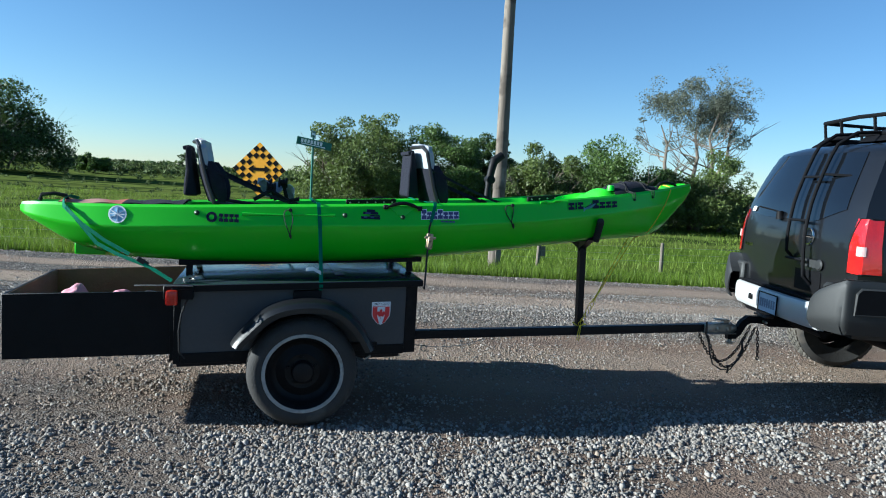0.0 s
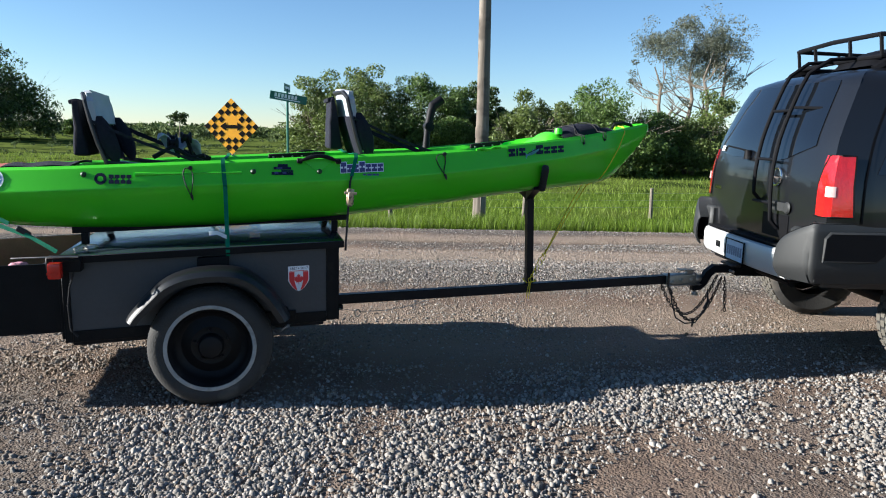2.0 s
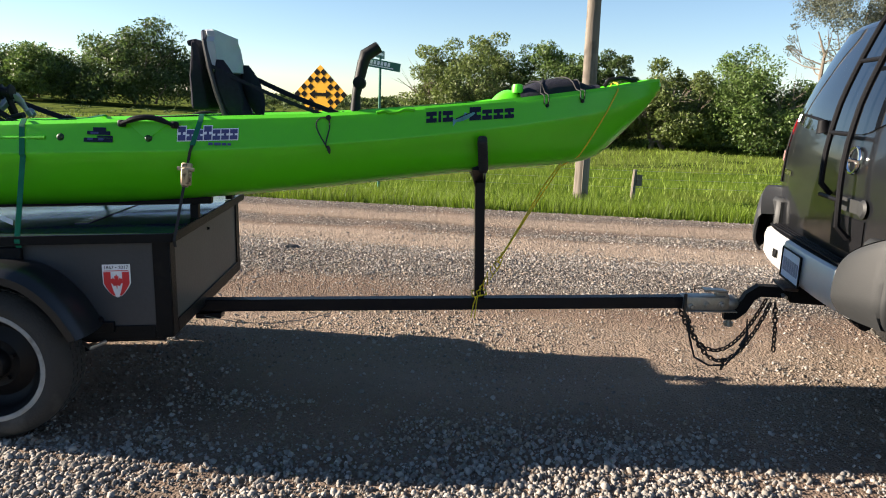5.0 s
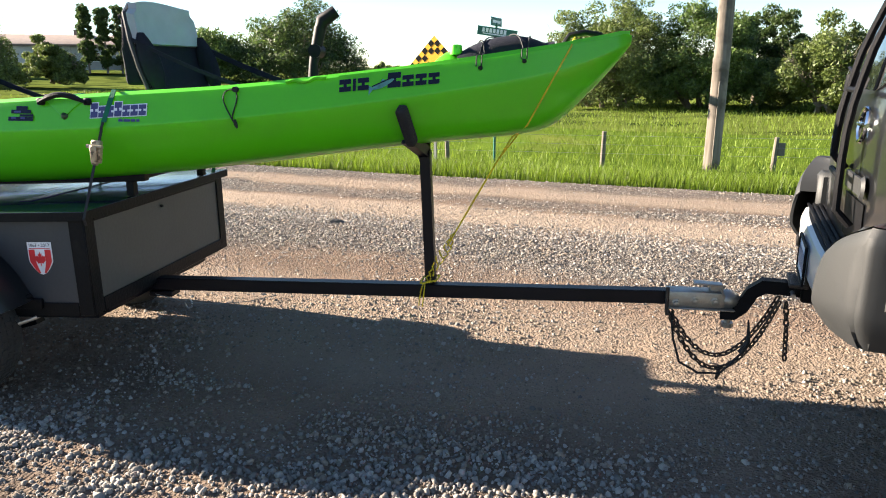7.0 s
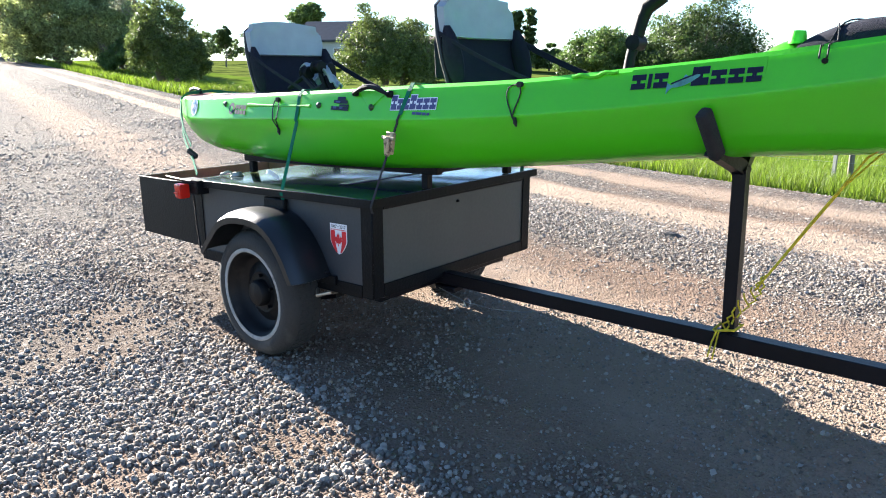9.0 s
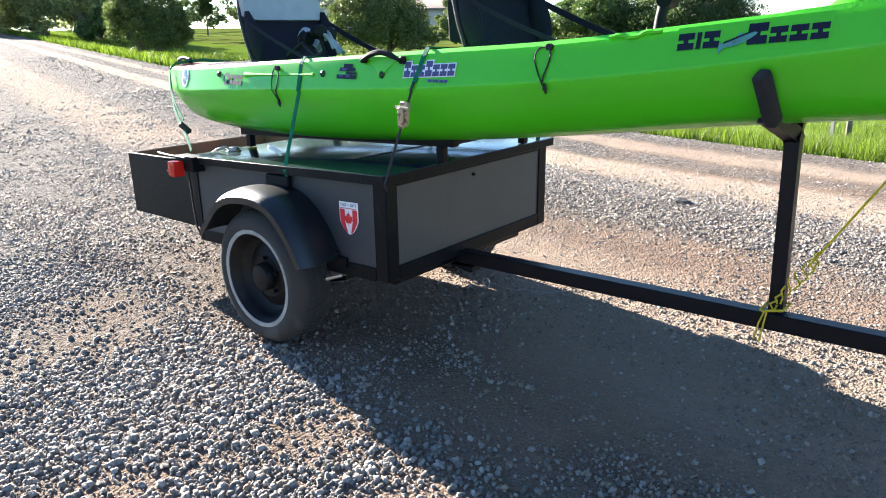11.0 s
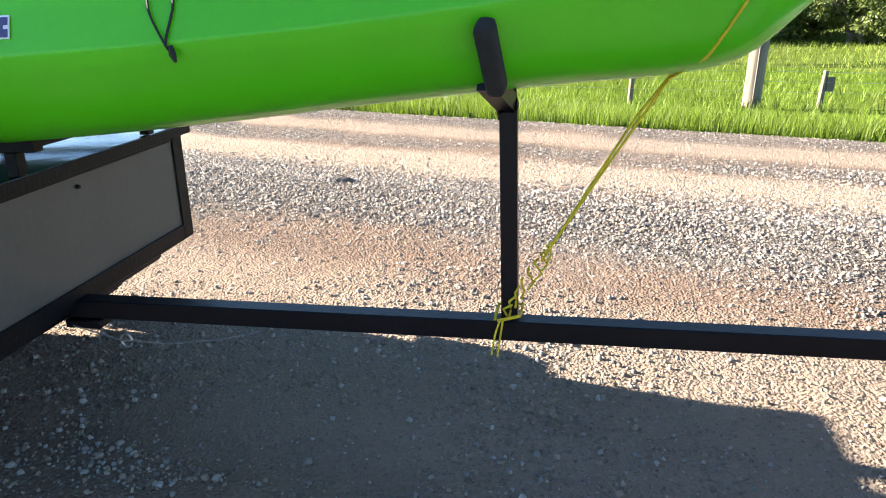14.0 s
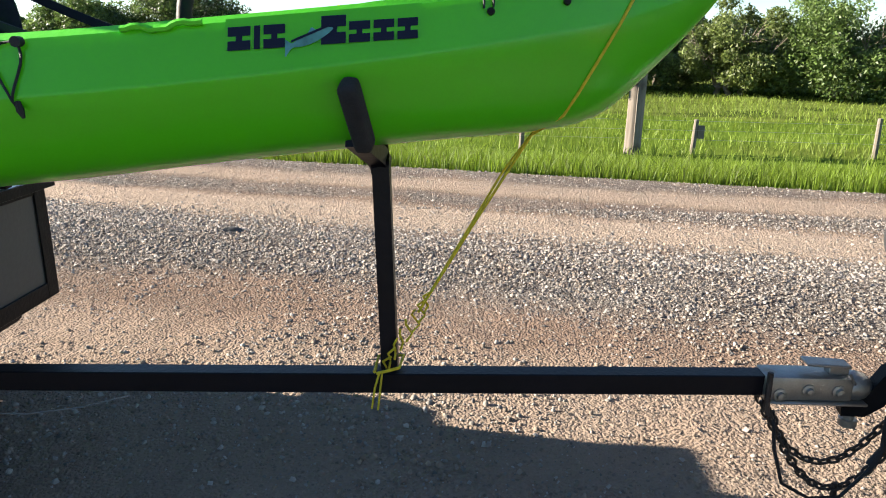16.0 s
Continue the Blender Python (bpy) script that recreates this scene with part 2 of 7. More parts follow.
    l.new(gray.outputs[0], cell.inputs[0])
    l.new(math_node("MULTIPLY", math_node("MULTIPLY_ADD", bw2.outputs[0], 0.9, 0.65), math_node("MULTIPLY_ADD", v2.outputs["Distance"], -0.7, 1.25)), cell.inputs["Scale"])
    l.new(cell.outputs[0], mix.inputs["B"])
    peb = math_node("LESS_THAN", v2.outputs["Distance"], 0.17)
    mix2 = n.new("ShaderNodeMix")
    mix2.data_type = "RGBA"
    l.new(peb, mix2.inputs["Factor"])
    l.new(mix.outputs["Result"], mix2.inputs["A"])
    mix2.inputs["B"].default_value = (0.17, 0.14, 0.115, 1)
    l.new(mix2.outputs["Result"], b.inputs["Base Color"])
    bp = n["Bump"]
    h = math_node("ADD", math_node("MULTIPLY_ADD", v2.outputs["Distance"], -0.5, math_node("MULTIPLY", vor.outputs["Distance"], -0.7)), math_node("ADD", n["Noise Texture.001"].outputs["Fac"], math_node("MULTIPLY", peb, 0.5)))
    # low humps and ruts a hand or two across
    hump = n.new("ShaderNodeTexNoise")
    hump.inputs["Scale"].default_value = 4.5
    hump.inputs["Detail"].default_value = 3
    l.new(tc.outputs["Object"], hump.inputs["Vector"])
    h = math_node("MULTIPLY_ADD", hump.outputs["Fac"], 2.6, h)
    l.new(h, bp.inputs["Height"])
    bp.inputs["Distance"].default_value = 0.017
    return m


M_DIRT = ground_mat()
M_TURF = mat("turf", (0.08, 0.125, 0.018), 0.9, 0, 0.35, 0.35, 0.8, 22, spot=(0.13, 0.15, 0.035), spot_at=0.55, spot_scale=0.12, spec=0.0)
M_FIELD = mat("rough_field", (0.095, 0.12, 0.028), 0.9, 0, 0.35, 0.35, 0.8, 22, spot=(0.028, 0.042, 0.012), spot_at=0.5, spot_scale=0.35, spec=0.0, stretch=(0.12, 1, 1))
M_STONE = mat("crushed_limestone", (0.230, 0.211, 0.189), 0.9, 0, 30, 0.12, 0.3, 200, rand=0.45, spec=0.1)
M_STONE_TAN = mat("dusty_stone", (0.205, 0.165, 0.130), 0.95, 0, 30, 0.12, 0.3, 200, rand=0.34, spec=0.2)
M_BLADE = mat("grass_blade", (0.115, 0.175, 0.014), 0.55, 0, 0.8, 0.25, 0, 9, rand=0.6, trans=0.45, spec=0.3)
M_BLADE_DRY = mat("meadow_blade", (0.14, 0.20, 0.022), 0.6, 0, 0.3, 0.3, 0, 5, rand=0.45, trans=0.4, spec=0.3)
M_LEAF = mat("leaf_green", (0.085, 0.135, 0.03), 0.5, 0, 0.5, 0.3, 0, 6, rand=0.5, trans=0.35, spec=0.4)
M_LEAF_OLIVE = mat("leaf_olive", (0.105, 0.14, 0.034), 0.55, 0, 0.6, 0.3, 0, 6, rand=0.5, trans=0.35, spec=0.4)
M_LEAF_DARK = mat("leaf_dark", (0.06, 0.095, 0.024), 0.5, 0, 0.5, 0.3, 0, 6, rand=0.5, trans=0.45, spec=0.4)
M_LEAF_PALE = mat("leaf_pale", (0.14, 0.15, 0.105), 0.6, 0, 0.6, 0.3, 0, 6, rand=0.5, trans=0.45, spec=0.4)
# leaves paled so that haze and backlight sit in their colour
M_LEAF_HAZED = mat("leaf_hazed", (0.30, 0.34, 0.14), 0.55, 0, 0.6, 0.3, 0, 6, rand=0.5, trans=0.7, spec=0.4)
M_LEAF_FAR = mat("leaf_far", (0.08, 0.11, 0.035), 0.7, 0, 0.05, 0.4, 0, 1, rand=0.5, trans=0.25, spec=0.2)
M_BARK = mat("grey_bark", (0.17, 0.14, 0.11), 0.9, 0, 12, 0.3, 0.8, 60, spec=0.2)


# ---- ground: gravel road and yard, verge, ditch, meadow ----
def edge_y(x):
    """Where the road's gravel ends and the verge begins."""
    return 11.15 - 0.20 * (x - 0.5) if x > 0.5 else 11.15 + 0.245 * (0.5 - x)


def rise(x):
    """The road climbs gently to the west."""
    return 0.03 * min(max(0.0, -x - 15.0), 110.0)


def verge_z(d):
    """Height of the ground d metres beyond the road's edge."""
    rows = [(-400, -0.012), (-8, -0.012), (-5.0, -0.01), (-4.1, 0.0), (-3.3, 0.06), (-2.55, 0.0), (-1.75, 0.0), (-1.5, 0.015), (-1.2, 0.0), (-0.4, 0.03), (0, 0.0), (0.6, -0.10), (2.5, -0.45), (5, -0.75), (9, -0.85), (16, -0.65), (30, -0.45), (70, -0.3), (200, 0.2), (600, 1.2), (1600, 3.0)]
    return float(np.interp(d, [r[0] for r in rows], [r[1] for r in rows]))


OFFS = [-400, -150, -60, -26, -22, -14, -9, -7, -5.5, -5.0, -4.5, -4.1, -3.7, -3.3, -2.9, -2.55, -2.1, -1.75, -1.5, -1.2, -0.8, -0.4, 0, 0.3, 0.6, 1.2, 2.5, 3.7, 5, 7, 9, 12, 16, 22, 30, 45, 70, 120, 200, 350, 600, 1000, 1600]
XS = [-1600, -900, -500, -300, -200, -140, -100, -75, -58, -45, -36, -29, -23, -18, -14, -11, -8.5, -6.5] + [-5 + 0.5 * k for k in range(31)] + [11, 12.5, 14.5, 17, 20, 25, 32, 42, 56, 75, 110, 160, 260, 500, 900, 1600]


def land(x, d):
    rough = 0.025 * noise.noise((x * 0.9, d * 0.9, 0)) if d < 0 else 0.12 * noise.noise((x * 0.3, d * 0.3, 4))
    return Vector((x, edge_y(x) + d, verge_z(d) + rough * min(1, abs(d) / 3) * (0.3 if -12 < d < 0 else 1) + rise(x) * min(1.0, max(0.0, (170 - d) / 100))))


bm = bmesh.new()
V = [[bm.verts.new(land(x, d)) for d in OFFS] for x in XS]
for i in range(len(XS) - 1):
    for j in range(len(OFFS) - 1):
        f = bm.faces.new((V[i][j], V[i + 1][j], V[i + 1][j + 1], V[i][j + 1]))
        f.material_index = 0 if -26 <= OFFS[j] < 0 else 2 if OFFS[j] >= 16 else 1
tagged(part("ground", bm, [M_DIRT, M_TURF, M_FIELD], None), "flat gravel road and yard with green verge and meadow beyond", "ground", kind="structure")

# loose stones: angular, two kinds
RNG = np.random.default_rng(7)
CUBE = np.array([[x, y, z] for x in (-1, 1) for y in (-1, 1) for z in (-1, 1)], float)
CUBE_F = np.array([[0, 1, 3, 2], [4, 6, 7, 5], [0, 4, 5, 1], [2, 3, 7, 6], [0, 2, 6, 4], [1, 5, 7, 3]])


def patchy(x, y, s, seed):
    return np.array([noise.noise((a * s, b * s, seed)) for a, b in zip(x, y)])


COBBLE = CUBE * np.where(CUBE[:, 2:] > 0, [[0.72, 0.72, 1.0]], [[1.0, 1.0, 1.0]])
TENT = np.array([[-1, -1, -0.4], [1, -1, -0.4], [1, 1, -0.4], [-1, 1, -0.4], [0, 0, 1.15]], float)
TENT_F = np.array([[0, 1, 4], [1, 2, 4], [2, 3, 4], [3, 0, 4]])


def stones(name, material, label, x, y, z, size, shape, faces):
    """Angular stones, half sunk: cut blocks near by, simple crowns further off."""
    n, k = len(x), len(shape)
    v = shape[None] * RNG.uniform(0.55, 1.0, (n, k, 3)) * 0.62
    v[..., :2] += RNG.uniform(-0.25, 0.25, (n, k, 2)) * 0.62
    v *= (size[:, None] * RNG.uniform(0.65, 1.3, (n, 3)))[:, None, :] * np.array([1, 1, 0.85])
    a, b = RNG.uniform(0, 6.28, n), RNG.uniform(-0.6, 0.6, n)
    c, s = np.cos(a)[:, None], np.sin(a)[:, None]
    v = np.stack([v[..., 0] * c - v[..., 1] * s, v[..., 0] * s + v[..., 1] * c, v[..., 2]], -1)
    c, s = np.cos(b)[:, None], np.sin(b)[:, None]
    v = np.stack([v[..., 0] * c - v[..., 2] * s, v[..., 1], v[..., 0] * s + v[..., 2] * c], -1)
    v += np.stack([x, y, z + size * 0.25], -1)[:, None, :]
    f = faces[None] + (k * np.arange(n))[:, None, None]
    me = fast_mesh(name, v.reshape(-1, 3), f.reshape(-1, faces.shape[1]))
    me.materials.append(material)
    me.shade_smooth()
    tagged(new(name, me), label, "gravel", kind="stuff")


EDGE = np.vectorize(edge_y)
LAND_Z = np.vectorize(lambda d: verge_z(d))
RISE = np.vectorize(rise)


def road_density(x, y):
    """How much loose gravel lies at a place, 0 to 1: windrows along the road, wheel tracks swept bare, patches in the yard."""
    d = y - EDGE(x)
    wob = 0.25 * patchy(x, y, 0.5, 3.0)
    e = d + wob
    out = np.interp(e, [-6.6, -6.1, -5.0, -4.2, -3.85, -2.9, -2.6, -2.35, -1.9, -1.68, -1.4, -1.2, -0.75, -0.5, 0.0, 0.15], [0.16, 0.12, 0.11, 0.18, 0.85, 0.8, 0.25, 0.05, 0.10, 0.7, 0.6, 0.10, 0.12, 0.8, 0.85, 0.0])
    p = patchy(x, y, 0.8, 9.0) + 0.5 * patchy(x, y, 2.1, 5.0)
    fine = patchy(x, y, 5.0, 2.0)
    yard = np.clip(0.88 + 1.2 * p + 0.4 * fine, 0.2, 1.0)
    # bare streaks where wheels have turned in the yard
    for ax, ay, bx, by, w, k in ((0.62, 2.9, 1.2, 4.3, 0.2, 0.85), (2.85, 2.9, 3.75, 4.25, 0.38, 0.95), (1.7, 2.95, 2.75, 3.3, 0.2, 0.85), (4.4, 2.6, 5.2, 4.0, 0.4, 0.9), (-1.6, 3.0, -0.5, 3.7, 0.22, 0.7), (-3.6, 3.4, -0.9, 4.75, 0.28, 0.8), (-6.0, 4.2, -2.5, 5.6, 0.3, 0.7)):
        u = np.clip(((x - ax) * (bx - ax) + (y - ay) * (by - ay)) / ((bx - ax) ** 2 + (by - ay) ** 2), 0, 1)
        q = np.hypot(x - ax - u * (bx - ax), y - ay - u * (by - ay)) + 0.12 * fine + 0.1 * p
        yard = yard * (1 - k * np.exp(-((np.maximum(q, 0) / w) ** 2)))
    drift = patchy(0.7 * x, 1.8 * y, 1.5, 11.0)
    under = np.clip(0.17 + 1.5 * drift + 0.45 * fine, 0.06, 0.75)
    heap = np.exp(-((x - 2.63) / 0.26) ** 2 - ((y - 4.6) / 0.1) ** 2)
    under = np.maximum(under, 0.75 * heap)
    t = np.clip((4.3 - y + 0.8 * wob + 0.1 * p) / 0.35, 0, 1)
    near = under * (1 - t) + yard * t
    near = np.where((x < 0.3), np.maximum(near, yard * np.clip((-0.8 - x + 1.2 * (4.6 - y) + 0.4 * p) / 0.9, 0, 1) * 0.7), near)
    # the loose stone thins out raggedly away from the trailer
    far = np.hypot(np.maximum(0, -2.4 - x) / 9.0 + np.maximum(0, x - 4.6) / 1.2, np.maximum(0, 2.75 - y) / 0.45)
    thin = np.clip(1.15 - far + 0.9 * p, 0.06, 1.0)
    # drifts of loose stone in the dirt between trailer and windrow
    out = np.where((e > -6.1) & (e < -4.3), out * np.clip(0.75 + 2.2 * p, 0.15, 2.2), out)
    return np.where(e < -6.1, near * thin, out)


def scatter(n, x0, x1, y0, y1, even=0.0):
    x, y = RNG.uniform(x0, x1, n), RNG.uniform(y0, y1, n)
    k = RNG.uniform(0, 1, n) < road_density(x, y) * (1 - even) + even
    return x[k], y[k]


def lay(regions, median, shape, faces, even=0.0):
    xs_, ys_ = zip(*(scatter(n, *r, even=even) for n, *r in regions))
    px, py = np.concatenate(xs_), np.concatenate(ys_)
    pz = LAND_Z(py - EDGE(px)) + RISE(px)
    size = np.clip(RNG.lognormal(math.log(median), 0.45, len(px)), 0.0045, 0.023) * np.where((py > 4.35) & (px > -0.5), np.where(py < 7.0, 0.78, 0.88), 1.0) * np.clip(1 - (px + 3) * 0.13, 1.0, 2.6)
    grey = RNG.uniform(0, 1, len(px)) < np.where(py < 4.3, 0.88, np.where(py < 6.2, 0.45, 0.72))
    stones("gravel", M_STONE, "loose grey crushed limestone gravel on the road", px[grey], py[grey], pz[grey], size[grey], shape, faces)
    stones("dusty_gravel", M_STONE_TAN, "loose tan dusty stones on the road", px[~grey], py[~grey], pz[~grey], size[~grey], shape, faces)


lay(((152000, -2.2, 5.4, 2.15, 4.55), (60000, -0.6, 4.6, 4.55, 6.2)), 0.0099, COBBLE, CUBE_F[[1, 3, 2, 0, 5]])
lay(((24000, -2.6, -0.6, 4.55, 6.2), (9000, 4.6, 6.5, 4.4, 6.4), (120000, -3.2, 6.4, 6.2, 8.9), (34000, -4, 9, 8.9, 12.6), (30000, -3.2, -2.2, 2.4, 6.4), (44000, -4.8, -3.0, 2.2, 10), (36000, -7.0, -4.8, 2.0, 11), (30000, -10.5, -7.0, 2.0, 13), (24000, -16, -10, 3, 16), (14000, -32, -14, 5, 21), (9000, -8, 9, -1, 2.6)), 0.0108, TENT, TENT_F)
# chippings strewn over the packed dirt
lay(((50000, -1.2, 5.4, 4.2, 7.4), (7000, -3.2, -1.2, 4.2, 7.4)), 0.0066, TENT, TENT_F, 0.5)
bm = bmesh.new()
bmesh.ops.create_icosphere(bm, subdivisions=2, radius=0.06)
for v in bm.verts:
    v.co = Vector((v.co.x * 1.2, v.co.y * 0.8, v.co.z * 0.55)) * (1 + 0.5 * noise.noise(v.co * 20)) + Vector((0.935, 7.78, 0.06))
alone("stone", bm, mat("dark_fieldstone", (0.07, 0.066, 0.062), 0.85, 0, 20, 0.3, 0.5, 120), "single large dark stone lying in the gravel windrow", "stone", smooth=False)


# ---- grass ----
def blades(name, material, label, x, y, z, h, w, lean=0.35):
    n = len(x)
    a = RNG.uniform(0, 6.28, n)
    side = np.stack([np.cos(a), np.sin(a), 0 * a], -1) * w[:, None]
    b = RNG.uniform(0, 6.28, n)
    tip = np.stack([np.cos(b), np.sin(b), 0 * b], -1) * (h * RNG.uniform(0.05, lean * 2, n))[:, None]
    p = np.stack([x, y, z - 0.02], -1)
    up = np.stack([0 * h, 0 * h, h], -1)
    v = np.stack([p - side, p + side, p + up * 0.6 + tip * 0.35 + side * 0.6, p + up * 0.6 + tip * 0.35 - side * 0.6, p + up + tip], 1)
    k = 5 * np.arange(n)
    f = np.stack([k, k + 1, k + 2, k + 3, k + 3, k + 2, k + 4], 1)
    me = fast_mesh(name, v.reshape(-1, 3), f.ravel(), np.tile([4, 3], n))
    me.materials.append(material)
    tagged(new(name, me), label, "grass", kind="stuff")


def turf_points(n, x0, x1, d0, d1):
    x, d = RNG.uniform(x0, x1, n), RNG.uniform(0, 1, n) ** 1.3 * (d1 - d0) + d0
    return x, d


x, d = turf_points(120000, -9, 13, 0.05, 5.5)
k = RNG.uniform(0, 1, len(x)) < 0.5 + 0.6 * patchy(x, d, 1.1, 2.0) + 0.3 * (d > 0.5)
x, d = x[k], d[k]
blades("verge_grass", M_BLADE, "tall bright green grass along the road's edge", x, EDGE(x) + d, LAND_Z(d) + RISE(x), RNG.uniform(0.14, 0.40, len(x)) * (0.55 + 0.45 * np.clip(d, 0, 1)), RNG.uniform(0.003, 0.0075, len(x)))
x, d = turf_points(105000, -30, 34, 4.2, 34)
blades("meadow_grass", M_BLADE_DRY, "green meadow grass behind the wire fence", x, EDGE(x) + d, LAND_Z(d) + RISE(x), RNG.uniform(0.08, 0.26, len(x)) * (1 + 0.5 * patchy(x, d, 0.25, 7.0)), RNG.uniform(0.005, 0.013, len(x)), 0.5)
x, d = turf_points(30000, -110, -9, 0.1, 9)
blades("roadside_grass", M_BLADE, "lush green grass beside the far stretch of road", x, EDGE(x) + d, LAND_Z(d) + RISE(x), RNG.uniform(0.2, 0.55, len(x)), RNG.uniform(0.012, 0.04, len(x)), 0.5)


# ---- trees and bushes ----
def leaf_mesh(name, centres, radius, per, size, seed, flat=0.75):
    """Clumps of small leaves round given centres."""
    r = np.random.default_rng(seed)
    n = len(centres) * per
    c = np.repeat(centres, per, 0)
    rad = np.repeat(radius, per)
    g = r.normal(0, 1, (n, 3))
    g /= np.linalg.norm(g, axis=1)[:, None]
    p = c + g * (rad * r.uniform(0.3, 1.0, n) ** 0.6)[:, None] * np.array([1, 1, flat])
    u = r.normal(0, 1, (n, 3))
    u /= np.linalg.norm(u, axis=1)[:, None]
    w = np.cross(u, r.normal(0, 1, (n, 3)))
    w /= np.linalg.norm(w, axis=1)[:, None]
    s = (size * r.uniform(0.6, 1.4, n))[:, None]
    v = np.stack([p - u * s - w * s * 0.5, p - u * s * 0.6 + w * s * 0.55, p + u * s], 1)
    return fast_mesh(name, v.reshape(-1, 3), np.arange(3 * n).reshape(-1, 3))


LEAFY = 2.7


def tree(name, label, x, y, z, height, width, material, seed, low=0.05, clumps=110, per=70, leaf=0.13, trunk=0.14, deep=None, lumps=4, stems=1, category="tree", spread=1.0, airy=0.0, narrow=False):
    r = np.random.default_rng(seed)
    t = thing(name, label, category, (x, y, z))
    deep = deep or width
    limbs, tips = bmesh.new(), []
    for s in range(stems):
        a = r.uniform(0, 6.28)
        o = Vector((math.cos(a), math.sin(a), 0)) * (0.12 * width if stems > 1 else 0)
        top = Vector((o.x * 2.2 + r.normal(0, 0.05) * width, o.y * 2.2 + r.normal(0, 0.05) * width, height * (0.8 if stems == 1 else r.uniform(0.6, 0.85)) * (0.6 if low < 0.04 else 1)))
        pts = [o + (top - o) * k / 5 + Vector(r.normal(0, 0.025 * width, 3)) * (1 if k else 0) for k in range(6)]
        tube(pts, [trunk * (1 - 0.85 * k / 5) for k in range(6)], 7, limbs)
        for b in range(9):
            k = r.uniform(min(max(0.2, low), 0.6), 0.95)
            i = min(int(k * 5), 4)
            p = pts[i].lerp(pts[i + 1], k * 5 - i)
            a = r.uniform(0, 6.28)
            reach = 0.42 * width * (1.05 - 0.6 * k) * r.uniform(0.7, 1.1) * (0.4 if narrow else 1)
            q = p + Vector((math.cos(a) * reach, math.sin(a) * reach * deep / width, reach * r.uniform(0.25, 0.8)))
            mid = p.lerp(q, 0.5) + Vector((0, 0, -0.06 * reach))
            tube([p, mid, q], [trunk * 0.4 * (1 - 0.7 * k), trunk * 0.26 * (1 - 0.7 * k), trunk * 0.08], 5, limbs)
            for e in range(3):
                w = q + Vector(r.normal(0, 0.05 * width, 3)) + Vector((0, 0, 0.05 * height))
                tube([p.lerp(q, 0.6), w], [trunk * 0.1, trunk * 0.03], 4, limbs)
                tips.append(w)
    part("trunk", limbs, M_BARK, t, local=True)
    # lumps: the large swellings of the crown's outline
    cs, rs = [], []
    big = [(r.uniform(-0.28, 0.28) * width, r.uniform(-0.28, 0.28) * deep, height * r.uniform(min(low + 0.3, 0.7), 0.78), r.uniform(0.22, 0.34)) for _ in range(lumps)]
    big.append((0, 0, height * (low + 1) / 2, 0.42))
    if narrow:
        big = [(0, 0, height * k, 0.5 - 0.3 * abs(k - 0.4)) for k in (0.2, 0.35, 0.5, 0.65, 0.8, 0.92)]
    while len(cs) < clumps and low < 0.04 and not narrow:
        a, q = r.uniform(0, 6.28), math.sqrt(r.uniform(0, 1))
        px, py = math.cos(a) * q * 0.47 * width, math.sin(a) * q * 0.47 * deep
        lump = 0.72 + 0.42 * noise.noise((px * 3.2 / width + seed, py * 3.2 / width, 0)) + 0.12 * noise.noise((px * 9 / width, py * 9 / width + seed, 5))
        topz = height * min(1.0, (1 - q**2.6) * 0.6 + 0.4) * min(max(lump, 0.35), 1.0)
        cs.append(np.array([px, py, topz * r.uniform(0.04, 1.0) ** 0.6]))
        rs.append(r.uniform(0.065, 0.115) * width * spread)
    while len(cs) < clumps:
        bx, by, bz, br = big[r.integers(len(big))]
        g = r.normal(0, 1, 3)
        g /= np.linalg.norm(g)
        k = r.uniform(0.55 if not airy else 0.2, 1.03)
        p = np.array([bx + g[0] * br * width * k, by + g[1] * br * deep * k, bz + g[2] * br * (height if not narrow else width) * (1 - low) * k * 1.0])
        if p[2] < height * low or p[2] > height * 1.02:
            continue
        if airy and noise.noise(Vector(p) * (2.2 / width) * 2 + Vector((seed, 0, 0))) < airy - 0.5:
            continue
        cs.append(p)
        rs.append(r.uniform(0.08, 0.15) * width * spread)
    for q in tips if low > 0.04 else []:
        if r.uniform() < 0.35 and abs(q.x) < 0.46 * width and abs(q.y) < 0.46 * deep and q.z < 0.97 * height:
            cs.append(np.array(q))
            rs.append(r.uniform(0.04, 0.08) * width * spread)
    me = leaf_mesh("crown", np.array(cs), np.array(rs), int(per * LEAFY), leaf * 0.66, seed)
    me.materials.append(material)
    crown = new("crown", me)
    crown.parent = t
    AT[crown] = AT[t]
    return t


def at(az, dist, eye=(2.0, 2.0)):
    return eye[0] + dist * math.sin(radians(az)), eye[1] + dist * math.cos(radians(az))


# bushes behind the meadow
M3 = -0.45
tree("bush", "large olive green bush of the thicket behind the meadow", *at(5.0, 36), M3, 6.2, 7.2, M_LEAF_OLIVE, 11, 0.0, 210, 90, 0.11, stems=4)
tree("bush", "dense green bush of the thicket behind the meadow", *at(12.0, 36), M3, 6.0, 5.8, M_LEAF, 12, 0.0, 190, 90, 0.11, stems=4)
tree("bush", "dark green bush at the thicket's end", *at(16.0, 40), M3, 5.8, 4.6, M_LEAF_DARK, 63, 0.0, 140, 80, 0.12, stems=3)
tree("bush", "olive green bush of the thicket behind the meadow", *at(20.5, 35), M3, 4.6, 5.6, M_LEAF_OLIVE, 14, 0.0, 160, 90, 0.11, stems=4)
tree("bush", "broad green bush of the thicket behind the meadow", *at(27.0, 36), M3, 5.2, 7.2, M_LEAF, 15, 0.0, 200, 90, 0.11, stems=4)
